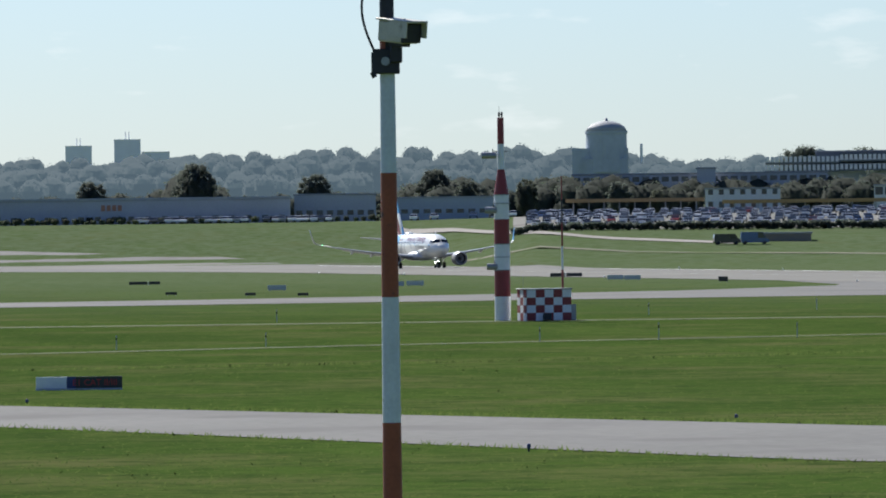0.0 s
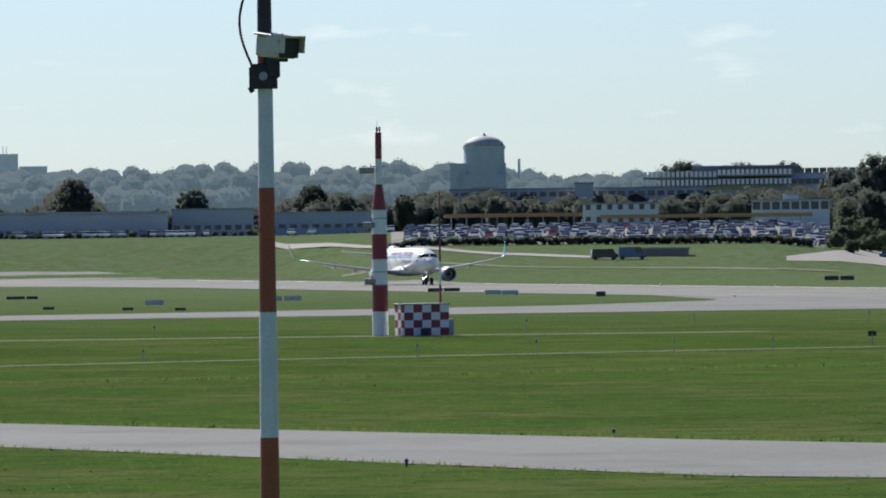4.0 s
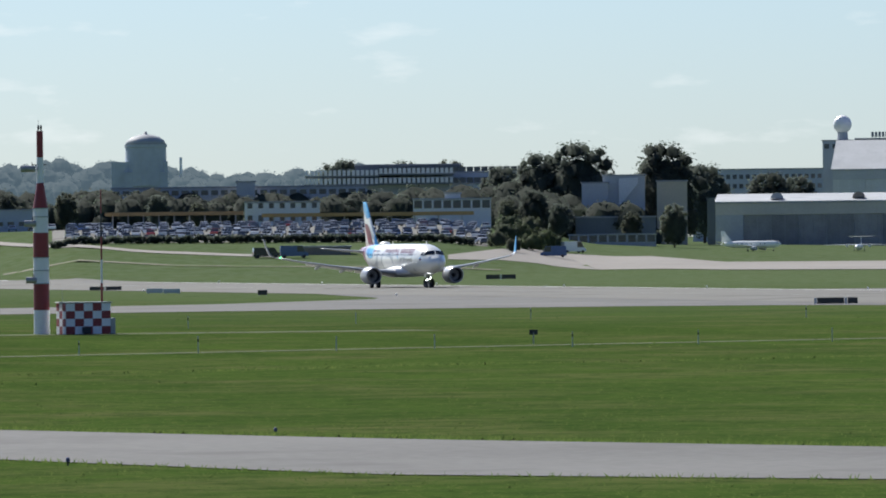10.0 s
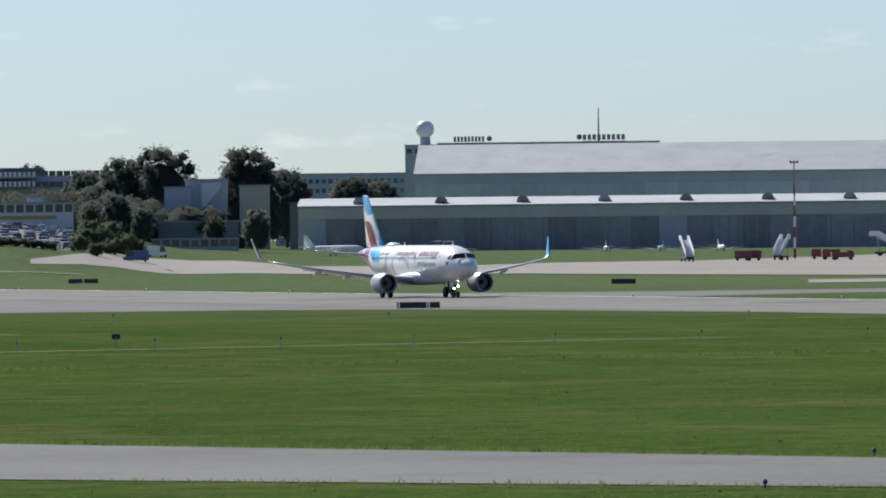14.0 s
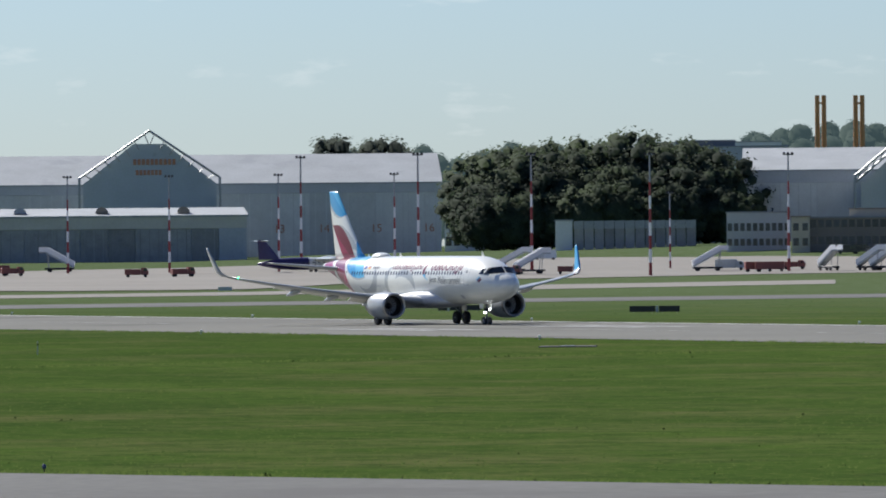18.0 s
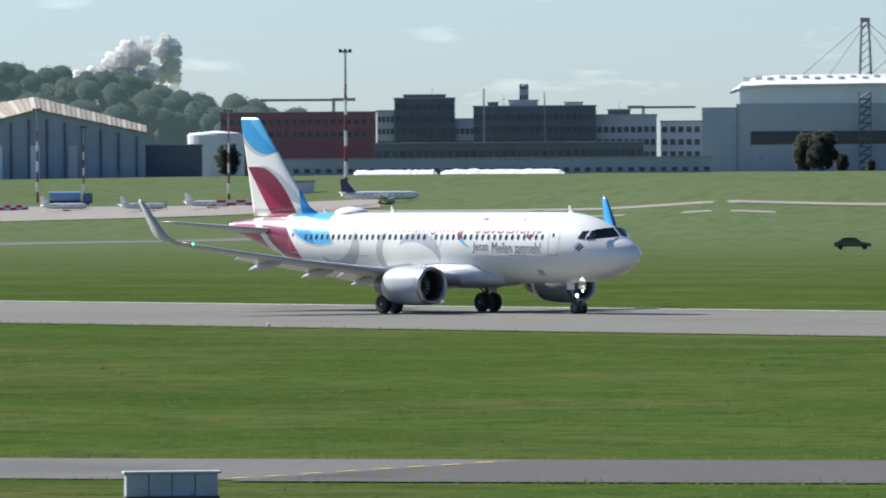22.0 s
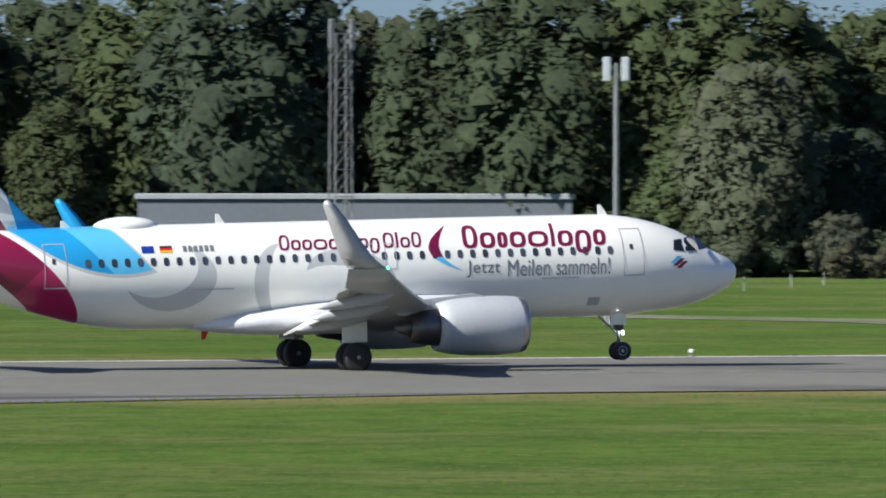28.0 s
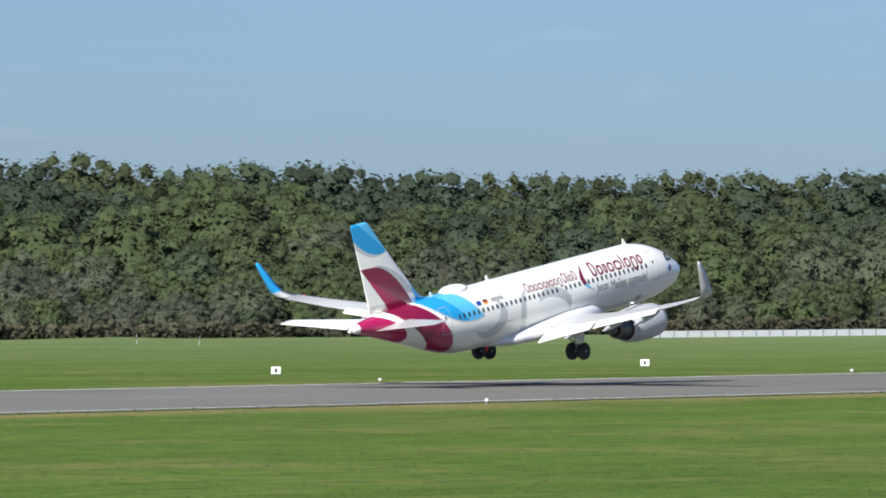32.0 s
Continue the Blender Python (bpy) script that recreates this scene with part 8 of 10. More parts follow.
part("lid", boxed(-1.14, 1.14, -0.33, 0.33, 0.62, 0.68, 0.015), GREY_BOX, t)
t = thing("inspection_slab", Matrix.Translation((-454, 231, 0)) @ pose(0, 0, 0, 0, 0, 60), "pale concrete inspection slab in the grass", "slab")
part("slab", boxed(-1.9, 1.9, -1.6, 1.6, -0.1, 0.07, 0.02), CONCRETE, t)
part("cover", boxed(-0.5, 0.5, -0.5, 0.5, 0.07, 0.1, 0.02), STEEL, t)


# ---- vehicles ----
CAR_PAINT = [material("car_paint_" + n, c, 0.25, 0.2, vary=0.05, coat=0.6) for n, c in (("silver", (0.52, 0.54, 0.57)), ("white", (0.74, 0.75, 0.76)), ("grey", (0.20, 0.22, 0.24)), ("black", (0.02, 0.022, 0.025)), ("blue", (0.04, 0.09, 0.22)), ("red", (0.30, 0.03, 0.02)), ("green", (0.02, 0.07, 0.06)))]
CAR_GLASS = material("car_glass", (0.02, 0.03, 0.035), 0.05, vary=0.1, spec=0.8)


def make_car(paint, length=4.4, height=1.45, van=False):
    t = new("car")
    w, L = 0.88, length / 2
    if van:
        body = ((-L, 0.35), (L, 0.35), (L, 0.9), (L - 0.5, 1.15), (L - 1.1, height), (-L + 0.1, height), (-L, 1.2))
        glass = ((L - 0.58, 1.17), (L - 1.12, height - 0.08), (L - 2.1, height - 0.08), (L - 2.1, 1.17))
    else:
        body = ((-L, 0.35), (L, 0.35), (L, 0.68), (L - 0.15, 0.78), (L - 1.15, 0.9), (L - 1.15, 0.92), (-L + 0.5, 0.95), (-L, 0.85))
        glass = ((L - 1.1, 0.9), (L - 1.75, height - 0.05), (-L + 1.1, height - 0.05), (-L + 0.35, 0.93))
    bm = prism(body, -w, w)
    part("body", bm, paint, t)
    part("cabin_glass", prism(glass, -w * 0.93, w * 0.93) if not van else prism(glass, -w * 1.01, w * 1.01), CAR_GLASS, t)
    if not van:
        part("roof", prism(((L - 1.72, height - 0.07), (-L + 1.12, height - 0.07), (-L + 1.3, height), (L - 1.9, height)), -w * 0.84, w * 0.84), paint, t)
    for x in (-L + 0.75, L - 0.8):
        for s in (-1, 1):
            part("wheel", tubed((x, s * (w - 0.18), 0.31), (x, s * (w + 0.02), 0.31), 0.31, None, 14), BLACK, t)
    return t


def car_park():
    """Tarmac under the parked cars, following the slope, with a clipped hedge along its foot."""
    bm = bmesh.new()
    grid = [[bm.verts.new(on_land(-76.4 + 0.1 * i, 1496 + 9 * j, 0.05)) for j in range(19)] for i in range(34)]
    for a, b in zip(grid, grid[1:]):
        for j in range(18):
            bm.faces.new((a[j], a[j + 1], b[j + 1], b[j]))
    bmesh.ops.recalc_face_normals(bm, faces=bm.faces)
    mesh_object("car_park", bm, ASPHALT, smooth=True, kind="structure", label="grey tarmac car park on the slope", category="car park")
    rng = random.Random(61)
    for s in range(8):
        foot, verts, faces = on_land(-76.4 + 0.4 * s, 1490), foliage(), []
        for i in range(32):
            c = on_land(-76.4 + 0.4 * s + 0.0125 * i, 1490 + rng.uniform(-0.5, 0.5)) - foot
            for _ in range(2):
                clump(rng, verts, faces, c + Vector((rng.uniform(-0.3, 0.3), rng.uniform(-0.3, 0.3), rng.uniform(0.3, 1.3))), rng.uniform(0.5, 0.8), 30, 0.26, 0.9, core=Vector((0, 0, -6)))
        h = new("car_park_hedge", leafy("car_park_hedge", verts, faces, LEAF_HAZY))
        h.location = foot
        tagged(h, "low dark green hedge at the foot of the car park", "hedge", "car park hedges")


car_park()
for az, r, h in ((-73.02, 1500, 3.4), (-72.96, 1530, 4.4), (-72.9, 1490, 2.8), (-72.84, 1540, 4.8), (-72.76, 1520, 3.6), (-72.68, 1545, 4.2), (-72.6, 1560, 3.2), (-72.93, 1580, 5.0), (-72.8, 1590, 5.2)):
    plant(SHRUBS[int(h * 10) % 3], on_land(az, r), h, az * 911 % 360, "shrub", "dark green shrub on the bank beside the car park", "shrub", "shrubs beside the car park")
CAR_NAMES = ["silver", "white", "grey", "black", "blue", "red", "dark green"]
proto = [make_car(p) for p in CAR_PAINT]
for o, n in zip(proto, CAR_NAMES):
    tagged(o, n + " car parked in the airport car park", "car", "cars in the car park")
rng = random.Random(4)
made = 0
for row in range(8):
    r = 1505 + row * 20
    for i in range(34):
        az = -76.25 + i * 0.098 + rng.uniform(-0.03, 0.03)
        if az > -73.1 or rng.random() < 0.12:
            continue
        k = rng.choice((0, 0, 1, 1, 2, 3, 0, 1, 0, 1, 1, 2, 0, 1, 4, 0, 1, 5))
        m = Matrix.Translation(on_land(az, r, 0.02)) @ pose(0, 0, 0, 0, 0, -az + 90 + rng.choice((0, 180)) + rng.uniform(-6, 6))
        made += 1
        if made <= len(proto):
            proto[made - 1].matrix_world = m
        else:
            copy_thing(proto[k], m)
for i in range(26):
    az = -79.25 + i * 0.058
    if rng.random() < 0.85:
        copy_thing(proto[rng.choice((0, 1, 2, 3, 0))], Matrix.Translation(on_land(az, 1696, 0.02)) @ pose(0, 0, 0, 0, 0, -az + 90 * rng.choice((1, -1)) + rng.uniform(-8, 8)))
for i in range(18):
    az = -77.15 + i * 0.075
    if rng.random() < 0.7:
        copy_thing(proto[rng.choice((0, 1, 2, 3, 4))], Matrix.Translation(on_land(az, 1690, 0.02)) @ pose(0, 0, 0, 0, 0, -az + 90 + rng.uniform(-8, 8)))
sedan = copy_thing(proto[6], Matrix.Translation((-657.7, 612.9, 0)) @ pose(0, 0, 0, 0, 0, 47))
tagged(sedan, "dark green saloon car on the airfield road", "car")
vans = [make_car(CAR_PAINT[3], 5.0, 2.0, True), make_car(CAR_PAINT[4], 5.2, 2.3, True), make_car(CAR_PAINT[1], 5.2, 2.4, True)]
for o, n, (az, r, turn) in zip(vans, ("black", "dark blue", "white"), ((-74.78, 1400, 10), (-74.57, 1402, 8), (-72.45, 1560, 30))):
    o.name = "van"
    o.matrix_world = Matrix.Translation(on_land(az, r, 0.02)) @ pose(0, 0, 0, 0, 0, -az + turn)
    tagged(o, n + " van parked at the airfield's edge", "van", "parked vans")
for az, r, k in ((-63.2, 1700, 2), (-59.86, 1552, 2), (-59.66, 1548, 2), (-60.9, 1690, 0), (-60.8, 1692, 0), (-72.6, 1500, 1)):
    copy_thing(vans[k], Matrix.Translation(on_land(az, r, 0.02)) @ pose(0, 0, 0, 0, 0, -az + (180 if k else 0)))
building("field_shed", "low dark brown shed by the airfield road", -74.51, -74.14, 1420, 5.3, 8, W_BROWN, ROOF_GREY, category="shed")
RED_CART = material("red_vehicle_paint", (0.22, 0.065, 0.05), 0.45, vary=0.1, scale=1)


def make_cart(length, height, name, label, mat, cab):
    t = new(name)
    part("load_box", boxed(-length / 2, length / 2 - (1.5 if cab else 0), -0.9, 0.9, 0.5, height, 0.05), mat, t)
    if cab:
        part("cab", prism(((length / 2 - 1.4, 0.5), (length / 2, 0.5), (length / 2, 1.2), (length / 2 - 0.4, 1.9), (length / 2 - 1.4, 1.9)), -0.85, 0.85), mat, t)
        part("windscreen", prism(((length / 2 - 0.08, 1.2), (length / 2 - 0.38, 1.8), (length / 2 - 0.9, 1.8), (length / 2 - 0.9, 1.2)), -0.87, 0.87), CAR_GLASS, t)
    for x in (-length / 2 + 0.6, length / 2 - 0.6):
        for s in (-1, 1):
            part("wheel", tubed((x, s * 0.7, 0.3), (x, s * 0.92, 0.3), 0.3, None, 12), BLACK, t)
    return tagged(t, label, "vehicle", "apron vehicles")


carts = [make_cart(3.6, 2.1, "baggage_cart", "red baggage cart on the apron", RED_CART, False), make_cart(4.6, 1.6, "apron_tug", "red apron tug with a cab", RED_CART, True), make_cart(6.0, 2.3, "box_truck", "grey box truck on the apron", GREY_BOX, True)]
spots = [(-67.99, 1532, 0), (-67.92, 1534, 0), (-67.41, 1548, 0), (-67.33, 1540, 0), (-67.24, 1530, 1), (-66.3, 1480, 1), (-65.95, 1485, 1), (-64.38, 1500, 1)]
spots += [(-64.24 + 0.075 * i, 1541, 0) for i in range(10)] + [(-63.47, 1500, 1), (-63.02, 1515, 1), (-61.8, 1575, 2), (-61.62, 1552, 0), (-61.54, 1550, 0), (-61.45, 1550, 0), (-61.31, 1574, 1), (-58.66, 1566, 1)]
done = set()
for az, r, k in spots:
    m = Matrix.Translation(on_land(az, r, 0.15)) @ pose(0, 0, 0, 0, 0, -az + rng.uniform(-15, 15))
    if k in done:
        copy_thing(carts[k], m)
    else:
        carts[k].matrix_world = m
        done.add(k)


def stair_truck():
    t = new("passenger_stairs")
    bm = prism(((-3.4, 0.9), (2.2, 3.9), (2.2, 4.3), (-3.6, 1.2)), -0.8, 0.8)
    part("flight", bm, GREY_BOX, t)
    for s in (-1, 1):
        part("side_panel", prism(((-3.6, 1.2), (2.2, 4.3), (3.8, 4.3), (3.8, 5.3), (2.0, 5.3), (-3.7, 2.2)), s * 0.85 - 0.05, s * 0.85 + 0.05), WHITE, t)
        part("strut", tubed((1.8, s * 0.7, 0.8), (2.2, s * 0.7, 4.1), 0.08, None, 6), STEEL, t)
    part("landing", boxed(2.2, 3.8, -0.8, 0.8, 4.0, 4.2), STEEL, t)
    part("chassis", boxed(-3.6, 2.6, -0.8, 0.8, 0.5, 0.9, 0.05), DARK, t)
    for i in range(10):
        part("tread", boxed(-3.3 + 0.54 * i, -2.95 + 0.54 * i, -0.78, 0.78, 1.1 + 0.30 * i, 1.16 + 0.30 * i), STEEL, t)
    for x in (-2.6, 1.6):
        for s in (-1, 1):
            part("wheel", tubed((x, s * 0.65, 0.4), (x, s * 0.92, 0.4), 0.4, None, 12), BLACK, t)
    return tagged(t, "white mobile passenger stairs on the apron", "stairs", "mobile passenger stairs")


stairs = stair_truck()
for i, (az, r, turn) in enumerate(((-68.42, 1530, 100), (-67.7, 1540, 75), (-63.45, 1525, 0), (-63.3, 1515, 20), (-61.95, 1570, 10), (-61.04, 1556, -60), (-60.72, 1550, -40), (-60.62, 1548, -40), (-59.3, 1565, 200), (-66.9, 1610, 170))):
    m = Matrix.Translation(on_land(az, r, 0.15)) @ pose(0, 0, 0, 0, 0, -az + turn)
    if i:
        copy_thing(stairs, m)
    else:
        stairs.matrix_world = m


# ---- apron floodlight masts ----
def light_mast(h):
    t = new("floodlight_mast")
    n = 9
    for i in range(n):
        a, b = h * i / n, h * (i + 1) / n
        part("mast_band", tubed((0, 0, a - (0.3 if i == 0 else 0)), (0, 0, b), 0.30 - 0.018 * i, 0.285 - 0.018 * i, 10), (RED if i % 2 == 0 else WHITE) if i < 7 else STEEL, t)
    part("head_frame", boxed(-0.9, 0.9, -0.25, 0.25, h, h + 0.25), STEEL, t)
    for k in (-0.7, 0, 0.7):
        part("floodlight", boxed(k - 0.22, k + 0.22, -0.4, -0.1, h + 0.05, h + 0.5), DARK, t)
    return tagged(t, "red and white floodlight mast on the apron", "mast", "apron floodlight masts")


mast = light_mast(20.0)
for i, (az, r, k) in enumerate(((-67.6, 1580, 1), (-66.82, 1580, 1.0), (-66.05, 1580, 1), (-65.22, 1570, 1), (-65.05, 1700, 1.2), (-64.34, 1570, 1), (-64.16, 1560, 1.2), (-63.3, 1560, 1.2), (-62.4, 1500, 1.2), (-62.25, 1600, 0.8), (-61.35, 1560, 1.2), (-57.25, 1480, 1.0), (-56.5, 1500, 1.0),
                                (-55.7, 1500, 0.75), (-55.33, 1500, 0.95), (-54.9, 1520, 0.7), (-54.4, 1530, 1.4), (-54.55, 1700, 0.9), (-53.2, 1480, 0.9), (-52.85, 1480, 0.7), (-51.75, 1400, 0.85), (-50.86, 1400, 1.3), (-58.12, 1900, 1.05), (-57.96, 1600, 1.0))):
    m = Matrix.Translation(on_land(az, r)) @ pose(0, 0, 0, 0, 0, -az) @ Matrix.Scale(k, 4)
    if i:
        c = copy_thing(mast, m)
        c.scale = (k, k, k)
    else:
        mast.matrix_world = m
for i in range(64):
    az = -58.5 + 0.0535 * i
    b = thing("barrier_block", facing(az, 1588 - i * 1.72, 0, 0.12), "low striped red or white barrier block", "barrier", "barrier row on the apron")
    part("block", boxed(-0.62, 0.62, -0.2, 0.2, -0.1, 0.48, 0.04), WHITE if i % 2 else INK_SCARLET, b)


# ---- parked aircraft ----
TAIL_YELLOW = material("yellow_tail_paint", (0.65, 0.36, 0.05), 0.35, vary=0.1, coat=0.3)
TAIL_MIX = material("orange_yellow_tail", (0.62, 0.20, 0.05), 0.35, vary=0.1, coat=0.3)
TAIL_WINE = material("wine_red_tail", (0.22, 0.02, 0.06), 0.35, vary=0.1, coat=0.3)
TAIL_NAVY = material("violet_navy_tail", (0.035, 0.02, 0.10), 0.35, vary=0.1, coat=0.3)


def parked_jet(name, label, L, span, tail, high_wing=False, prop=False, group="parked aircraft", body=PLANE_WHITE):
    """A parked aircraft, nose towards +x: hull, wings, tail, engines and legs."""
    k = L / 37.5
    t = new(name)
    R = 2.0 * k if not prop else L * 0.062
    zc = (3.9 * k if not high_wing else R + L * 0.02)
    prof = ((0.02, 0.5), (0.3, 0.488), (0.6, 0.465), (0.85, 0.43), (1.0, 0.37), (1.0, -0.2), (0.85, -0.32), (0.5, -0.42), (0.15, -0.5))
    hull = part("fuselage", spun([(r * R, u * L) for r, u in prof], 20, "X"), body, t, smooth=True)
    hull.location.z = zc
    wz = zc + R * 0.85 if high_wing else zc - R * 0.65
    for s in (-1, 1):
        part("wing", foil(bmesh.new(), ((s * R * 0.5, L * 0.13, L * 0.16, wz, 0.13), (s * span / 2, (-L * 0.04 if not high_wing else L * 0.1), L * 0.05, wz + (0 if high_wing else span * 0.04), 0.1)), 6), PLANE_WHITE, t)
        hz = zc + (R * 0.35 if not high_wing else L * 0.2)
        part("stabilizer", foil(bmesh.new(), ((s * 0.1, -L * 0.4, L * 0.09, hz, 0.1), (s * span * 0.18, -L * 0.465, L * 0.045, hz + 0.03 * L * (not high_wing), 0.09)), 5), PLANE_WHITE, t)
        if not prop:
            e = part("engine", spun([(r * k, u * k) for r, u in ((0.8, 5.2), (0.95, 6.2), (1.1, 5.9), (1.15, 4.6), (0.85, 2.9), (0.4, 1.8))], 16, "X"), NACELLE if not high_wing else PLANE_WHITE, t, smooth=True)
            e.location = (0 if not high_wing else L * 0.03, s * (span * 0.16), wz - (0.9 * k if not high_wing else 0.2))
        part("main_leg", tubed((-L * 0.01, s * L * 0.1, 0.3 * k), (-L * 0.01, s * L * 0.085, wz), 0.12 * k + 0.03), STEEL, t)
        part("main_wheel", tubed((-L * 0.01, s * L * 0.1 - 0.3 * k, 0.5 * k), (-L * 0.01, s * L * 0.1 + 0.3 * k, 0.5 * k), 0.5 * k, None, 12), BLACK, t)
        bm = bmesh.new()
        for i in range(int(L * 0.55)):
            x = -L * 0.2 + i * 1.0 * (L * 0.6 / (L * 0.55))
            box(bm, x - 0.16, x + 0.16, s * R * 0.985 - 0.03, s * R * 0.985 + 0.03, zc + R * 0.12, zc + R * 0.27)
        tagged(part("window_row", bm, PANES, t), kind="stuff")
        part("cockpit_window", prism(((L * 0.468, zc + R * 0.2), (L * 0.45, zc + R * 0.5), (L * 0.425, zc + R * 0.45), (L * 0.425, zc + R * 0.2)), s * R * 0.25, s * R * 0.68), GLASS, t)
    part("fin", foil(bmesh.new(), ((0, -L * 0.3, L * 0.19, zc + R * 0.7, 0.08), (0, -L * 0.44, L * 0.06, zc + R * 0.7 + L * 0.17, 0.08)), 6, True), tail, t, "painted tail fin")
    if tail in (TAIL_MIX, TAIL_WINE):
        for q, mk in ((0.055, PLANE_WHITE), (0.095, TAIL_YELLOW if tail is TAIL_MIX else TAIL_MIX)):
            part("tail_stripe", foil(bmesh.new(), ((0, -L * (0.3 + q), L * 0.028, zc + R * 0.75, 0.62), (0, -L * (0.44 + q * 0.32), L * 0.010, zc + R * 0.7 + L * 0.169, 0.5)), 4, True), mk, t)
    part("nose_leg", tubed((L * 0.37, 0, 0.3 * k), (L * 0.37, 0, zc - R * 0.8), 0.08 * k + 0.03), STEEL, t)
    part("nose_wheel", tubed((L * 0.37, -0.3 * k, 0.36 * k), (L * 0.37, 0.3 * k, 0.36 * k), 0.36 * k + 0.02, None, 12), BLACK, t)
    if prop:
        part("propeller", boxed(L * 0.5, L * 0.512, -0.06, 0.06, zc - L * 0.1, zc + L * 0.1), DARK, t)
    return tagged(t, label, "airplane", group)


def set_down(ob, az, r, turn, lift=0.05):
    ob.matrix_world = Matrix.Translation(on_land(az, r, lift)) @ pose(0, 0, 0, 0, 0, -az + turn)
    return ob


set_down(parked_jet("parked_airliner", "white parked airliner with a wine-red tail, boarding stairs beside it", 33.8, 34, TAIL_WINE), -59.03, 1628, 150)
set_down(parked_jet("parked_airliner", "white parked airliner with an orange tail on the far stand", 33.8, 34, TAIL_MIX), -58.72, 1786, 106)
set_down(parked_jet("parked_airliner", "white parked airliner with an orange tail on the far stand", 33.8, 34, TAIL_MIX), -57.45, 1732, 106)
set_down(parked_jet("parked_airliner", "white parked airliner with an orange and wine-red tail", 33.8, 34, TAIL_MIX), -56.77, 1551, 130)
fr = set_down(parked_jet("turboprop_freighter", "white high-winged turboprop freighter with a navy tail", 24.0, 26, TAIL_NAVY, high_wing=True), -64.95, 1560, 12)
part("rear_fuselage", spun([(r * 1.295, u * 24.0) for r, u in ((0.86, 0.0), (1.0, -0.06), (1.0, -0.2), (0.85, -0.32), (0.5, -0.42), (0.15, -0.502))], 20, "X"), TAIL_NAVY, fr, "navy rear fuselage", smooth=True).location.z = 1.76
set_down(parked_jet("wide_body_jet", "large white wide-body jet parked at the far stands", 68.0, 62, PLANE_WHITE), -39.88, 2400, 18)
set_down(parked_jet("parked_airliner", "white jet parked head-on beyond the grass", 38.0, 36, PLANE_WHITE), -41.3, 2150, -88)
set_down(parked_jet("business_jet", "small white business jet with a dark tail", 14.0, 14, TAIL_NAVY), -50.6, 1320, 5)
set_down(parked_jet("business_jet", "small white business jet parked before the hangar", 14.5, 15, PLANE_WHITE), -71.1, 1655, -24)
set_down(parked_jet("commuter_aircraft", "white high-tailed commuter aircraft parked nose-on", 12.0, 16, PLANE_WHITE, high_wing=True), -70.28, 1705, -95)
for az, r, turn, L in ((-69.03, 1790, -88, 9), (-68.61, 1780, -95, 9), (-68.16, 1785, -80, 9), (-55.25, 1440, 10, 9), (-54.5, 1440, 0, 9), (-53.9, 1440, 15, 9), (-53.0, 1420, 0, 9), (-51.9, 1380, 8, 9), (-52.4, 1390, 20, 9)):
    set_down(parked_jet("light_aircraft", "small white propeller aircraft parked on the apron", L, L * 1.25, PLANE_WHITE, prop=True, group="light aircraft"), az, r, turn)
BLUE_TANK = material("pale_blue_tank", (0.20, 0.36, 0.55), 0.4, vary=0.1)
for az, r in ((-54.3, 1450), (-54.05, 1452), (-53.8, 1455), (-52.95, 1440)):
    t = thing("fuel_truck", facing(az, r, 0, 0.12), "blue and white fuel tank truck on the apron", "truck", "fuel trucks")
    part("tank", tubed((-4, 0, 1.9), (2, 0, 1.9), 1.0, None, 16), BLUE_TANK, t)
    part("chassis", boxed(-4, 4, -0.9, 0.9, 0.6, 0.95), DARK, t)
    part("cab", boxed(2.3, 4.2, -1.1, 1.1, 0.7, 2.6, 0.15), CAR_PAINT[4], t)
    for x in (-3, -1.8, 3):
        for s in (-1, 1):
            part("wheel", tubed((x, s * 0.75, 0.5), (x, s * 1.05, 0.5), 0.5, None, 12), BLACK, t)
for az, r, w in ((-53.45, 1440, 9), (-51.55, 1370, 14), (-54.6, 1460, 8)):
    t = thing("striped_barrier", facing(az, r, 0, 0.12), "red and white striped blast barrier", "barrier", "striped barriers")
    n = 8
    for i in range(n):
        for k in range(2):
            part("stripe_panel", boxed(-w / 2 + w * i / n, -w / 2 + w * (i + 1) / n, -0.1, 0.1, 0.1 + 0.5 * k, 0.6 + 0.5 * k), INK_SCARLET if (i + k) % 2 else WHITE, t)
building("field_cabin", "small white cabin on the grass bank", -51.35, -51.1, 1420, 9.5, 4, W_WHITE, ROOF_GREY, category="cabin")


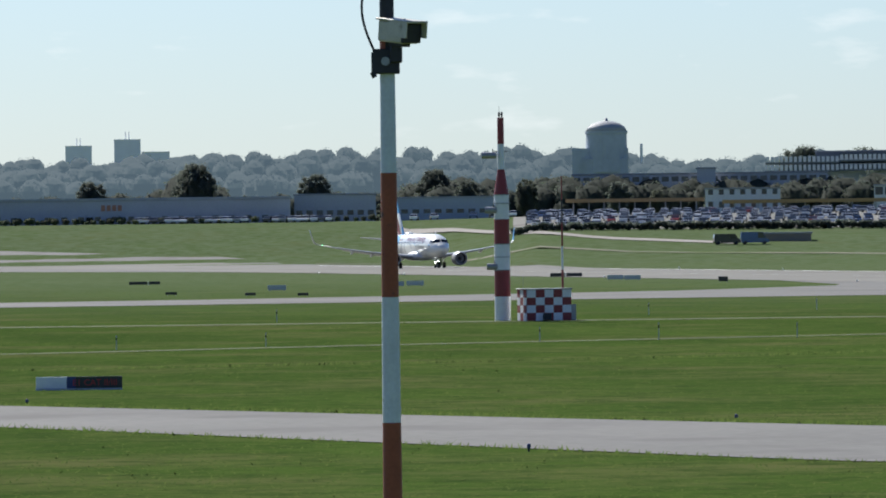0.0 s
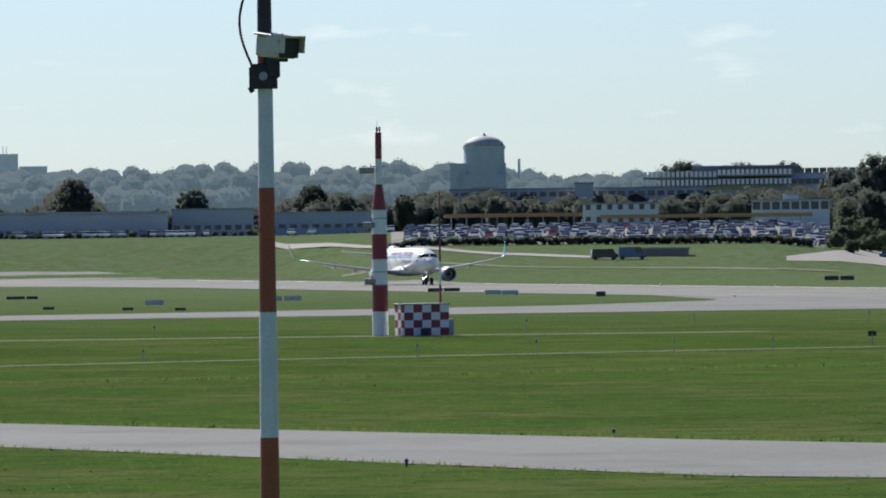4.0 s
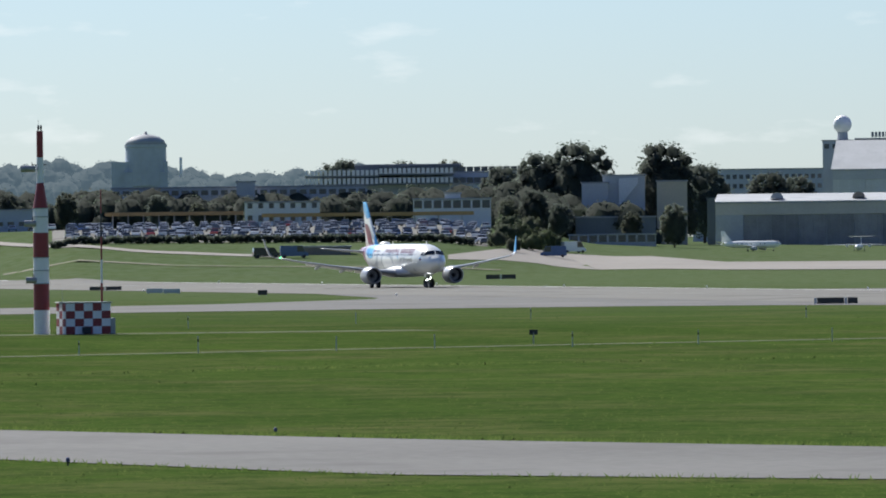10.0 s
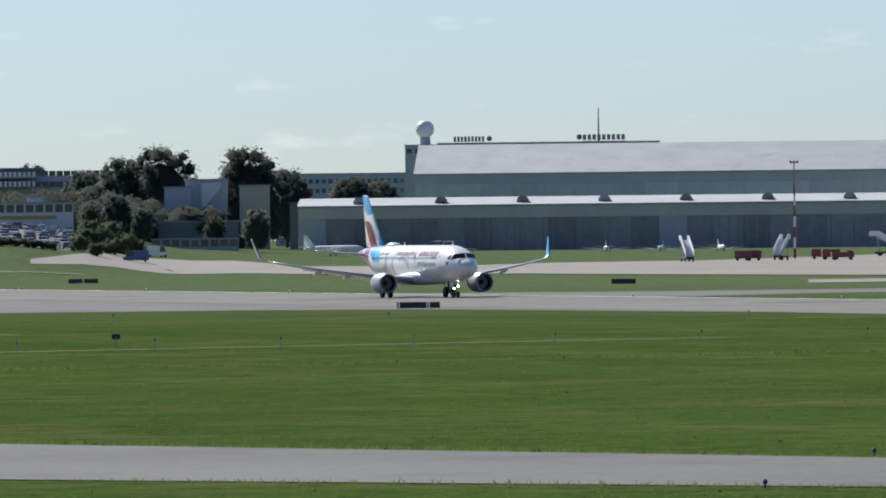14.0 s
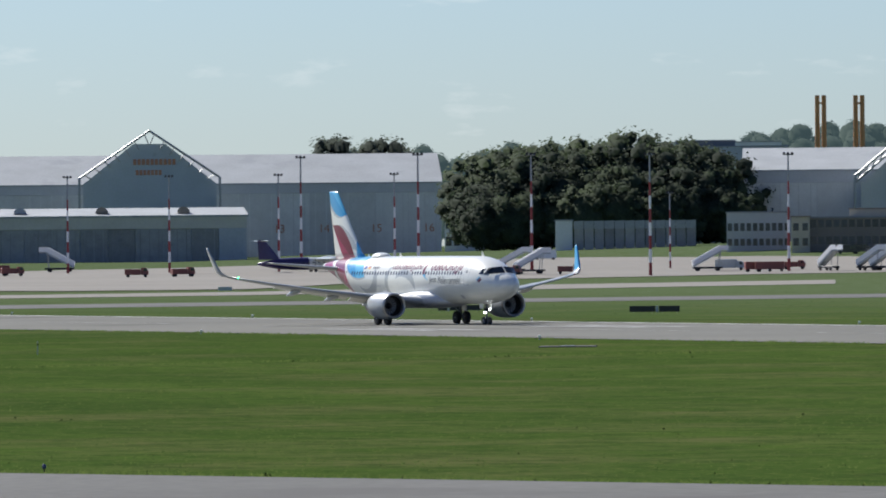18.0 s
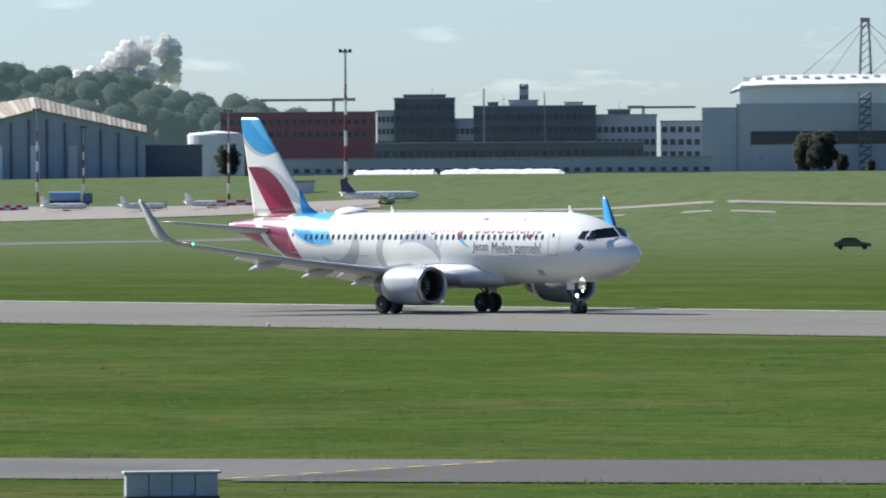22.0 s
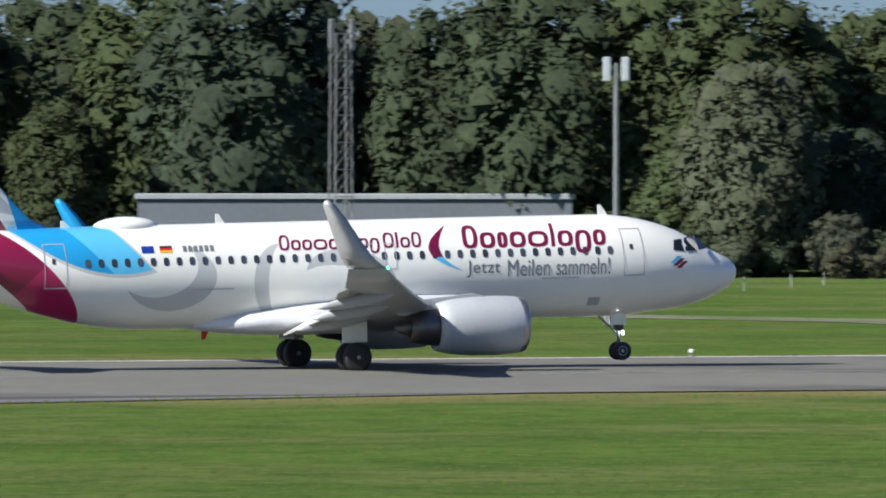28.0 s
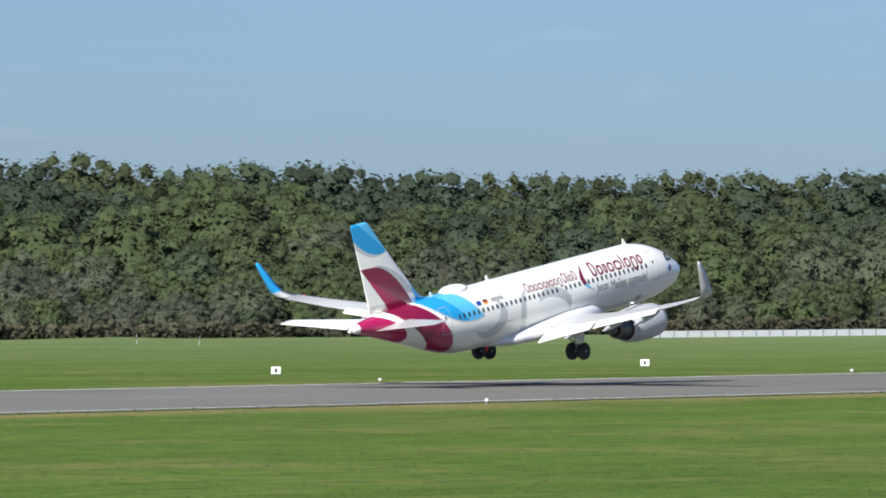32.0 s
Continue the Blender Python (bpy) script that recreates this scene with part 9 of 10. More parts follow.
# ---- field control cabin ----
def field_cabin():
    m = facing(-45.63, 944)
    k = radians(1) * 944
    t = thing("field_control_cabin", m, "two-storey white field cabin with slanted dark windows", "cabin")
    X = [(a + 45.42) * k for a in (-45.72, -45.00, -45.85, -45.13, -44.99, -44.83)]
    part("lower_block", boxed(X[0], X[1], 0, 7, -0.2, 3.1, 0.05), W_DARK, t, "dark lower storey")
    part("middle_band", boxed(X[2] + 1.0, X[3] + 0.4, -0.7, 6, 3.1, 4.7, 0.05), W_GREY, t)
    part("dark_panel", boxed(X[0] + 1.2, X[3] - 0.8, -0.85, -0.68, 3.2, 4.5), W_DARK, t)
    part("upper_block", boxed(X[2] + 0.6, X[3], 0, 5, 4.7, 6.5, 0.04), W_SNOW, t, "white upper storey")
    for i in range(5):
        x = X[2] + 0.9 + 1.45 * i
        part("window", prism(((x, 4.9), (x + 1.25, 4.9), (x + 1.35, 6.35), (x - 0.05, 6.35)), -0.35, 0.1), PANES, t, "slanted dark window")
    part("roof_edge", boxed(X[2], X[2] + 7.8, -0.6, 5.2, 6.5, 7.4, 0.05), W_SNOW, t, "white roof edge")
    part("roof_slab", boxed(X[2] + 7.8, X[3] + 0.1, -0.1, 5.2, 6.5, 7.3, 0.05), W_SNOW, t)
    part("roof_box", boxed(0.5, 2.4, 1, 3, 7.3, 8.6, 0.05), GREY_BOX, t)
    part("door", boxed(X[1] - 3.4, X[1] - 2.2, -0.08, 0.1, 0, 2.2), GREY_BOX, t)
    for x in (X[4] + 0.2, X[5] - 0.2):
        part("porch_post", boxed(x - 0.12, x + 0.12, 0, 0.25, -0.2, 3.2), W_SNOW, t)
    part("porch_roof", boxed(X[4] - 0.2, X[5], -0.3, 4, 3.2, 3.5), W_GREY, t)
    w = thing("beacon_mast", facing(-45.70, 955), "slim white mast with red cross arms", "mast")
    part("mast", tubed((0, 0, -0.2), (0, 0, 12.4), 0.2, 0.14, 8), WHITE, w)
    part("band", tubed((0, 0, 8.0), (0, 0, 9.2), 0.24, None, 8), RED, w)
    part("arm", boxed(-3.2, 3.2, -0.12, 0.12, 12.35, 12.55), RED, w)
    b = thing("striped_shelter", facing(-46.06, 940), "grey and white striped equipment containers", "container")
    for i in range(4):
        part("container", boxed(-2.2 + 1.1 * i, -1.2 + 1.1 * i, 0, 2, -0.1, 4.7, 0.05), WHITE if i % 2 else GREY_BOX, b)


field_cabin()

# ---- single trees and bushes among the buildings ----
for az, r, z, k in ((-71.75, 1830, 29, 2), (-72.4, 1835, 29.5, 0), (-72.7, 1840, 27, 0), (-71.45, 2080, 26.0, 4), (-71.68, 1690, 13.5, 1), (-72.75, 1700, 17, 2), (-72.95, 1700, 15, 1), (-72.55, 1705, 14, 0), (-70.95, 2010, 23, 0), (-70.75, 2020, 22, 2), (-73.0, 1860, 24, 2), (-72.0, 1720, 12, 5),
                 (-74.2, 2000, 27.5, 0), (-73.75, 2010, 27, 2), (-73.4, 2000, 27, 5), (-74.15, 1800, 16, 2), (-73.75, 1790, 17, 0), (-75.3, 1700, 15, 1), (-75.6, 1720, 17, 2), (-64.75, 2260, 39.5, 0), (-64.4, 2260, 39, 2), (-47.25, 1500, 19.2, 2), (-47.38, 1503, 18.6, 1), (-47.1, 1505, 14.5, 0), (-46.88, 1500, 13.4, 1), (-45.98, 1500, 20.4, 0), (-46.12, 1502, 18.8, 1), (-45.85, 1500, 18.4, 2), (-45.7, 1504, 17.2, 0), (-43.4, 1092, 13.6, 2), (-43.48, 1094, 12.2, 0),
                 (-51.75, 1900, 20, 0), (-52.2, 1850, 15, 1), (-58.17, 1674, 10.2, 2), (-57.885, 1665, 9.9, 0), (-57.73, 1658, 10.0, 1), (-77.9, 1770, 20, 2), (-78.8, 1780, 23, 4), (-76.3, 1740, 18, 5), (-76.75, 1760, 18, 2), (-79.6, 1790, 19, 0), (-77.0, 1790, 21, 0)):
    p = on_land(az, r)
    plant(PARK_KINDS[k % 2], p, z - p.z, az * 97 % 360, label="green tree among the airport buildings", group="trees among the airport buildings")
rng = random.Random(8)
for az0, az1, r, h0, h1 in ((-81.5, -77.3, 1701, 0.9, 1.8), (-80.6, -78.6, 1694, 0.8, 1.5)):
    az = az0
    while az < az1:
        h = rng.uniform(h0, h1)
        plant(rng.choice(SHRUBS), on_land(az, r + rng.uniform(-6, 6)), h, rng.uniform(0, 360), "shrub", "low dark hedge shrub by the field road", "shrub", "shrubs by the field road")
        az += math.degrees(h * 1.7 / r)


# ---- behind the wood's edge: masts, house, campers, crane ----
DULL = material("weathered_zinc", (0.20, 0.21, 0.215), 0.7, 0.2, vary=0.2, scale=1.5)


def lattice(name, label, az, r, z, w):
    m = facing(az, r, 20)
    t = thing(name, m, label, "mast")
    f = m.translation.z
    n = int((z - f) / 2.2)
    for sx in (-1, 1):
        for sy in (-1, 1):
            part("leg", tubed((sx * w, sy * w, -0.3), (sx * w * 0.8, sy * w * 0.8, z - f), 0.08, 0.06, 6), DULL, t)
    for i in range(n):
        z0, z1 = (z - f) * i / n, (z - f) * (i + 1) / n
        for s in (-1, 1):
            part("brace", tubed((-w, s * w, z0), (w, s * w, z1), 0.03, None, 5), DULL, t)
            part("brace", tubed((s * w, w, z0), (s * w, -w, z1), 0.03, None, 5), DULL, t)
        part("ring", boxed(-w, w, -w - 0.03, -w + 0.03, z1 - 0.05, z1 + 0.03), DULL, t)
    return t, f


t, f = lattice("lattice_mast", "grey lattice radio mast in front of the trees", 18.44, 618, 20.0, 0.8)
for x in (-0.9, 0.9):
    part("panel_antenna", boxed(x - 0.22, x + 0.22, -0.4, -0.1, 18.8 - f, 21.2 - f, 0.05), DULL, t, "grey panel antenna")
a = thing("antenna_pole", facing(20.53, 612), "slim pole with pale panel antennas", "antenna")
part("pole", tubed((0, 0, -0.3), (0, 0, 17.5), 0.26, 0.2, 10), DULL, a)
for x in (-0.75, 0.75):
    part("panel_antenna", boxed(x - 0.32, x + 0.32, -0.4, -0.1, 16.0, 18.0, 0.08), GREY_BOX, a)
t, f = lattice("radio_tower", "tall lattice radio tower behind the wood", 32.03, 1500, 50.0, 1.3)
for z, w in ((43.0, 3.8), (46.5, 3.4), (40, 2.2)):
    part("platform", boxed(-w, w, -w, w, z - f, z + 0.25 - f), STEEL, t)
part("top_pole", tubed((0, 0, 45 - f), (0, 0, 60 - f), 0.6, 0.5, 10), WHITE, t)
OR = material("crane_orange", (0.62, 0.30, 0.16), 0.6, vary=0.1)
c = thing("tower_crane", facing(40.27, 1500), "pale orange tower crane above the trees", "crane")
f = c.location.z
part("mast", boxed(-0.45, 0.45, -0.45, 0.45, -0.3, 37.2 - f), OR, c)
for dz, dy in ((0, 0.35), (0, -0.35), (0.75, 0)):
    part("jib_chord", tubed((-8.5, dy, 36.2 + dz - f), (26.5, dy, 38.9 + dz * 0.6 - f), 0.10, None, 5), OR, c)
for i in range(23):
    x = -8.0 + 1.5 * i
    z = 36.2 + 2.7 * (x + 8.5) / 35 - f
    part("brace", tubed((x, 0.35 if i % 2 else -0.35, z), (x + 1.4, 0, z + 0.8), 0.05, None, 4), OR, c)
part("tower_head", tubed((0, 0, 37.0 - f), (0, 0, 40.9 - f), 0.35, 0.15, 6), OR, c)
part("stay", tubed((0, 0, 40.8 - f), (14, 0, 38.2 - f), 0.05, None, 4), OR, c)
part("stay", tubed((0, 0, 40.8 - f), (-16, 0, 40.9 - f), 0.05, None, 4), OR, c)
part("counterweight", boxed(-8.8, -5.5, -0.5, 0.5, 35.6 - f, 37.0 - f, 0.05), W_WHITE, c)
part("operator_cab", boxed(0.5, 1.7, -0.6, 0.6, 35.6 - f, 37.0 - f, 0.08), OR, c)
h = building("brick_house", "low red-brick house with a grey roof behind the hedge", 23.47, 24.33, 690, 5.6, 8, W_BRICK, ROOF_GREY, ((1.0, 2.2), (3.2, 4.2)), 5, 0.4, category="house")
part("chimney", boxed(-2.2, -1.6, 3, 3.6, 5.0, 6.4), W_WHITE, h)
for az in (28.2, 28.98):
    t = thing("camper_van", facing(az, 652), "white camper van parked behind the hedge", "camper")
    part("body", boxed(-2.3, 2.3, -1.0, 1.0, 0.7, 3.4, 0.15), WHITE, t)
    part("window", boxed(-1.2, -0.2, -1.05, -0.98, 2.0, 2.6), PANES, t)
    for x in (-1.5, 1.5):
        part("wheel", tubed((x, -1.02, 0.4), (x, -0.8, 0.4), 0.4, None, 12), BLACK, t)


def brick_hut(az, r, w, eave, ridge, depth):
    """A small gabled hut, its gable wall towards the field."""
    t = thing("brick_hut", facing(az, r, -14), "small red-brick hut with a dark gabled roof", "hut")
    part("wall", prism(((-w / 2, -0.5), (w / 2, -0.5), (w / 2, eave), (0, ridge - 0.1), (-w / 2, eave)), 0, depth), wall_paint("red_brick_wall", (0.24, 0.12, 0.085), 0.2), t)
    for k in (-1, 1):
        part("roof_slope", prism(sorted(((0, ridge), (k * (w / 2 + 0.5), eave - 0.18), (k * (w / 2 + 0.5), eave), (0, ridge + 0.2)), key=lambda p: math.atan2(p[1] - (eave + ridge) / 2, p[0] - k * w / 4)), -0.5, depth + 0.4), ROOF_GREY, t)
    part("chimney", boxed(-1.9, -1.0, 2.4, 3.2, ridge - 1.2, ridge + 0.75, 0.03), W_WHITE, t, "white rendered chimney")
    part("window", boxed(-0.6, 0.6, -0.05, 0.1, 1.4, 2.6), PANES, t)


brick_hut(24.05, 627, 7.4, 5.1, 6.3, 7)
b = building("long_low_hall", "long low hall with a pale roof edge behind the hedge", 16.9, 20.2, 640, 6.9, 8, W_DARK, ROOF_PALE, category="hall", slab=0.5)
MESH_GREEN = material("grey_green_mesh", (0.105, 0.122, 0.110), 0.7, vary=0.25, scale=0.5, spots=((0.06, 0.08, 0.05), 0.4, 0.55))
FENCE = material("pale_mesh_fence", (0.27, 0.29, 0.29), 0.6, vary=0.12, scale=0.8)


def fence_run(az0, az1, r0, r1, h, label, face=FENCE):
    a, b = polar(az0, r0), polar(az1, r1)
    n = max(2, int((b - a).length / 2.5))
    t = thing("boundary_fence", Matrix.Translation(a), label, "fence", "boundary fences")
    for i in range(n):
        p, q = (b - a) * (i / n), (b - a) * ((i + 0.96) / n)
        d = (q - p).normalized()
        bm = bmesh.new()
        nrm = Vector((-d.y, d.x, 0)) * 0.02
        vs = [bm.verts.new(v) for v in (p - nrm, q - nrm, q - nrm + Vector((0, 0, h)), p - nrm + Vector((0, 0, h)), p + nrm, q + nrm, q + nrm + Vector((0, 0, h)), p + nrm + Vector((0, 0, h)))]
        for ix in ((0, 1, 2, 3), (7, 6, 5, 4), (0, 4, 5, 1), (3, 2, 6, 7), (0, 3, 7, 4), (1, 5, 6, 2)):
            bm.faces.new([vs[j] for j in ix])
        part("fence_panel", bm, face, t)
        part("fence_post", tubed(p - Vector((0, 0, 0.2)), p + Vector((0, 0, h + 0.15)), 0.05, None, 6), STEEL, t)


fence_run(-3.5, 9.0, 630, 572, 2.2, "grey-green mesh boundary fence along the wood", MESH_GREEN)
fence_run(12.8, 16.0, 612, 608, 0.9, "low white wall along the grass")
fence_run(56.0, 60.0, 905, 985, 0.8, "low white rail along the grass", WHITE)

# ---- weeds at the runway's edge ----
for i, (x, y, h) in enumerate(((-187.2, 244.0, 0.42), (6.0, 216.7, 0.32), (-96.0, 247.5, 0.35))):
    g, vs, fs = random.Random(90 + i), foliage(), []
    for _ in range(4):
        clump(g, vs, fs, Vector((g.uniform(-h, h) * 0.7, g.uniform(-h, h) * 0.7, h * g.uniform(0.25, 0.6))), h * g.uniform(0.4, 0.6), 40, 0.10, 0.8)
    w = new("weed_clump", leafy("weed_clump", vs, fs, LEAF[3]))
    w.location = (x, y, 0)
    tagged(w, "dark green clump of weeds at the pavement's edge", "plant", "weeds beside the runway")


# ---- grass tufts that stand out of the mown airfield ----
def inside(px, py, loop):
    """Which of the points lie inside the closed outline."""
    hit = np.zeros(len(px), bool)
    for (x0, y0), (x1, y1) in zip(loop, loop[1:] + loop[:1]):
        if y0 == y1:
            continue
        cross = (y0 > py) != (y1 > py)
        hit ^= cross & (px < x0 + (py - y0) * (x1 - x0) / (y1 - y0))
    return hit


PAVED = [[(-1500, 249.2), (1900, 249.2), (1900, 302), (-1500, 302)], TAXI_NEAR + TAXI_FAR[::-1], [(-20, 237.5), (62, 246.5), (300, 246.5), (300, 250), (-20, 250)],
         [(-765, 0), (-750, 128), (-752, 150), (-775, 205), (-815, 236), (-900, 250.5), (-600, 250.5), (-670, 243), (-690, 232), (-700, 200), (-703, 120), (-712, 0)],
         [(-870, 300.5), (-845, 333), (-845, 500), (-900, 640), (-845, 640), (-792, 500), (-795, 333), (-770, 300.5)]]


def blades(name, count, az0, az1, near, far, tall, wide, seed, label, edges=()):
    """Loose upright grass sprays, spread evenly as they are seen from the bank, thicker along paved edges."""
    g = np.random.default_rng(seed)
    az = np.radians(g.uniform(az0, az1, count))
    r = 1 / g.uniform(1 / far, 1 / near, count)
    x, y = r * np.sin(az), r * np.cos(az)
    for a, b, n, off in edges:
        k = g.uniform(0, 1, n)
        x, y = np.append(x, a[0] + (b[0] - a[0]) * k + g.normal(0, 0.2, n)), np.append(y, a[1] + (b[1] - a[1]) * k + off + g.normal(0, 0.25, n))
    total = len(x)
    keep = np.ones(total, bool)
    for loop in PAVED:
        keep &= ~inside(x, y, loop)
    x, y = x[keep], y[keep]
    n = len(x)
    # clustered height: taller patches here and there
    patch = 0.55 + 0.45 * np.sin(x * 0.11 + 2 * np.sin(y * 0.07)) * np.sin(y * 0.19 + 1.3 * np.sin(x * 0.05))
    h = tall * g.uniform(0.45, 1.2, n) * (0.6 + 0.6 * patch)
    verge = np.concatenate((np.zeros(count, bool), np.ones(total - count, bool)))[keep]
    h[verge] *= 2.2
    w = wide * g.uniform(0.5, 1.4, n) * np.hypot(x, y) / 150
    # blades laid over by the wind, away from the bank
    ux, uy = x / np.hypot(x, y), y / np.hypot(x, y)
    t = np.arctan2(-ux, uy) + g.normal(0, 0.45, n)
    lean = 0.06 + np.abs(g.normal(0, 0.25, n))
    z = np.array([land(a, b) for a, b in zip(x, y)]) if far > 900 else np.zeros(n)
    co = np.empty((n, 3, 3))
    co[:, 0] = np.stack((x - w * np.cos(t), y - w * np.sin(t), z + 0.01), 1)
    co[:, 1] = np.stack((x + w * np.cos(t), y + w * np.sin(t), z + 0.01), 1)
    co[:, 2] = np.stack((x + ux * lean + g.normal(0, 0.12, n), y + uy * lean + g.normal(0, 0.12, n), z + h), 1)
    me = bpy.data.meshes.new(name)
    me.vertices.add(3 * n)
    me.loops.add(3 * n)
    me.polygons.add(n)
    me.vertices.foreach_set("co", co.ravel())
    me.loops.foreach_set("vertex_index", np.arange(3 * n, dtype=np.int32))
    me.polygons.foreach_set("loop_start", np.arange(0, 3 * n, 3, dtype=np.int32))
    me.polygons.foreach_set("use_smooth", np.ones(n, bool))
    me.update(calc_edges=True)
    me.normals_split_custom_set_from_vertices(np.tile((0.0, 0.0, 1.0), (3 * n, 1)).tolist())
    me.materials.append(BLADE)
    return tagged(new(name, me), label, "grass", kind="stuff")


def blade_material():
    m = leaf_material("grass_blades", (0.078, 0.118, 0.026), 0.3)
    n, l = m.node_tree.nodes, m.node_tree.links
    geo, rp = n.new("ShaderNodeNewGeometry"), n.new("ShaderNodeValToRGB")
    stops = rp.color_ramp.elements
    stops[0].color, stops[1].color = (0.046, 0.076, 0.021, 1), (0.098, 0.134, 0.036, 1)
    mid = stops.new(0.55)
    mid.color = (0.076, 0.116, 0.030, 1)
    l.new(geo.outputs["Random Per Island"], rp.inputs["Fac"])
    n["Mix Shader"].inputs["Fac"].default_value = 0.06
    b = n["Principled BSDF"]
    b.inputs["Specular IOR Level"].default_value, b.inputs["Roughness"].default_value = 0.0, 1.0
    for tgt in (b.inputs["Base Color"], n["Translucent BSDF"].inputs["Color"]):
        l.new(rp.outputs["Color"], tgt)
    return m


BLADE = blade_material()
EDGES = [(a, b, int(math.dist(a, b) * 34), 0.4) for a, b in zip(TAXI_FAR, TAXI_FAR[1:])] + [(a, b, int(math.dist(a, b) * 7), -0.5) for a, b in zip(TAXI_NEAR, TAXI_NEAR[1:])]
MOWN = [(-381, 60), (-383, 70), (-387, 95), (-390, 108), (-395, 116), (-397, 135), (-402, 147), (-411, 180), (-416, 199), (-421, 224)]
EDGES += [(a, b, int(math.dist(a, b) * 16), 0.0) for a, b in zip(MOWN, MOWN[1:])]
EDGES += [((-600, 249.2), (560, 249.2), 6000, -0.3), ((-600, 302), (560, 302), 4000, 0.4)]
blades("grass_tufts", 400000, -81, 59, 125, 900, 0.075, 0.020, 71, "loose tufts standing in the mown airfield grass", EDGES)


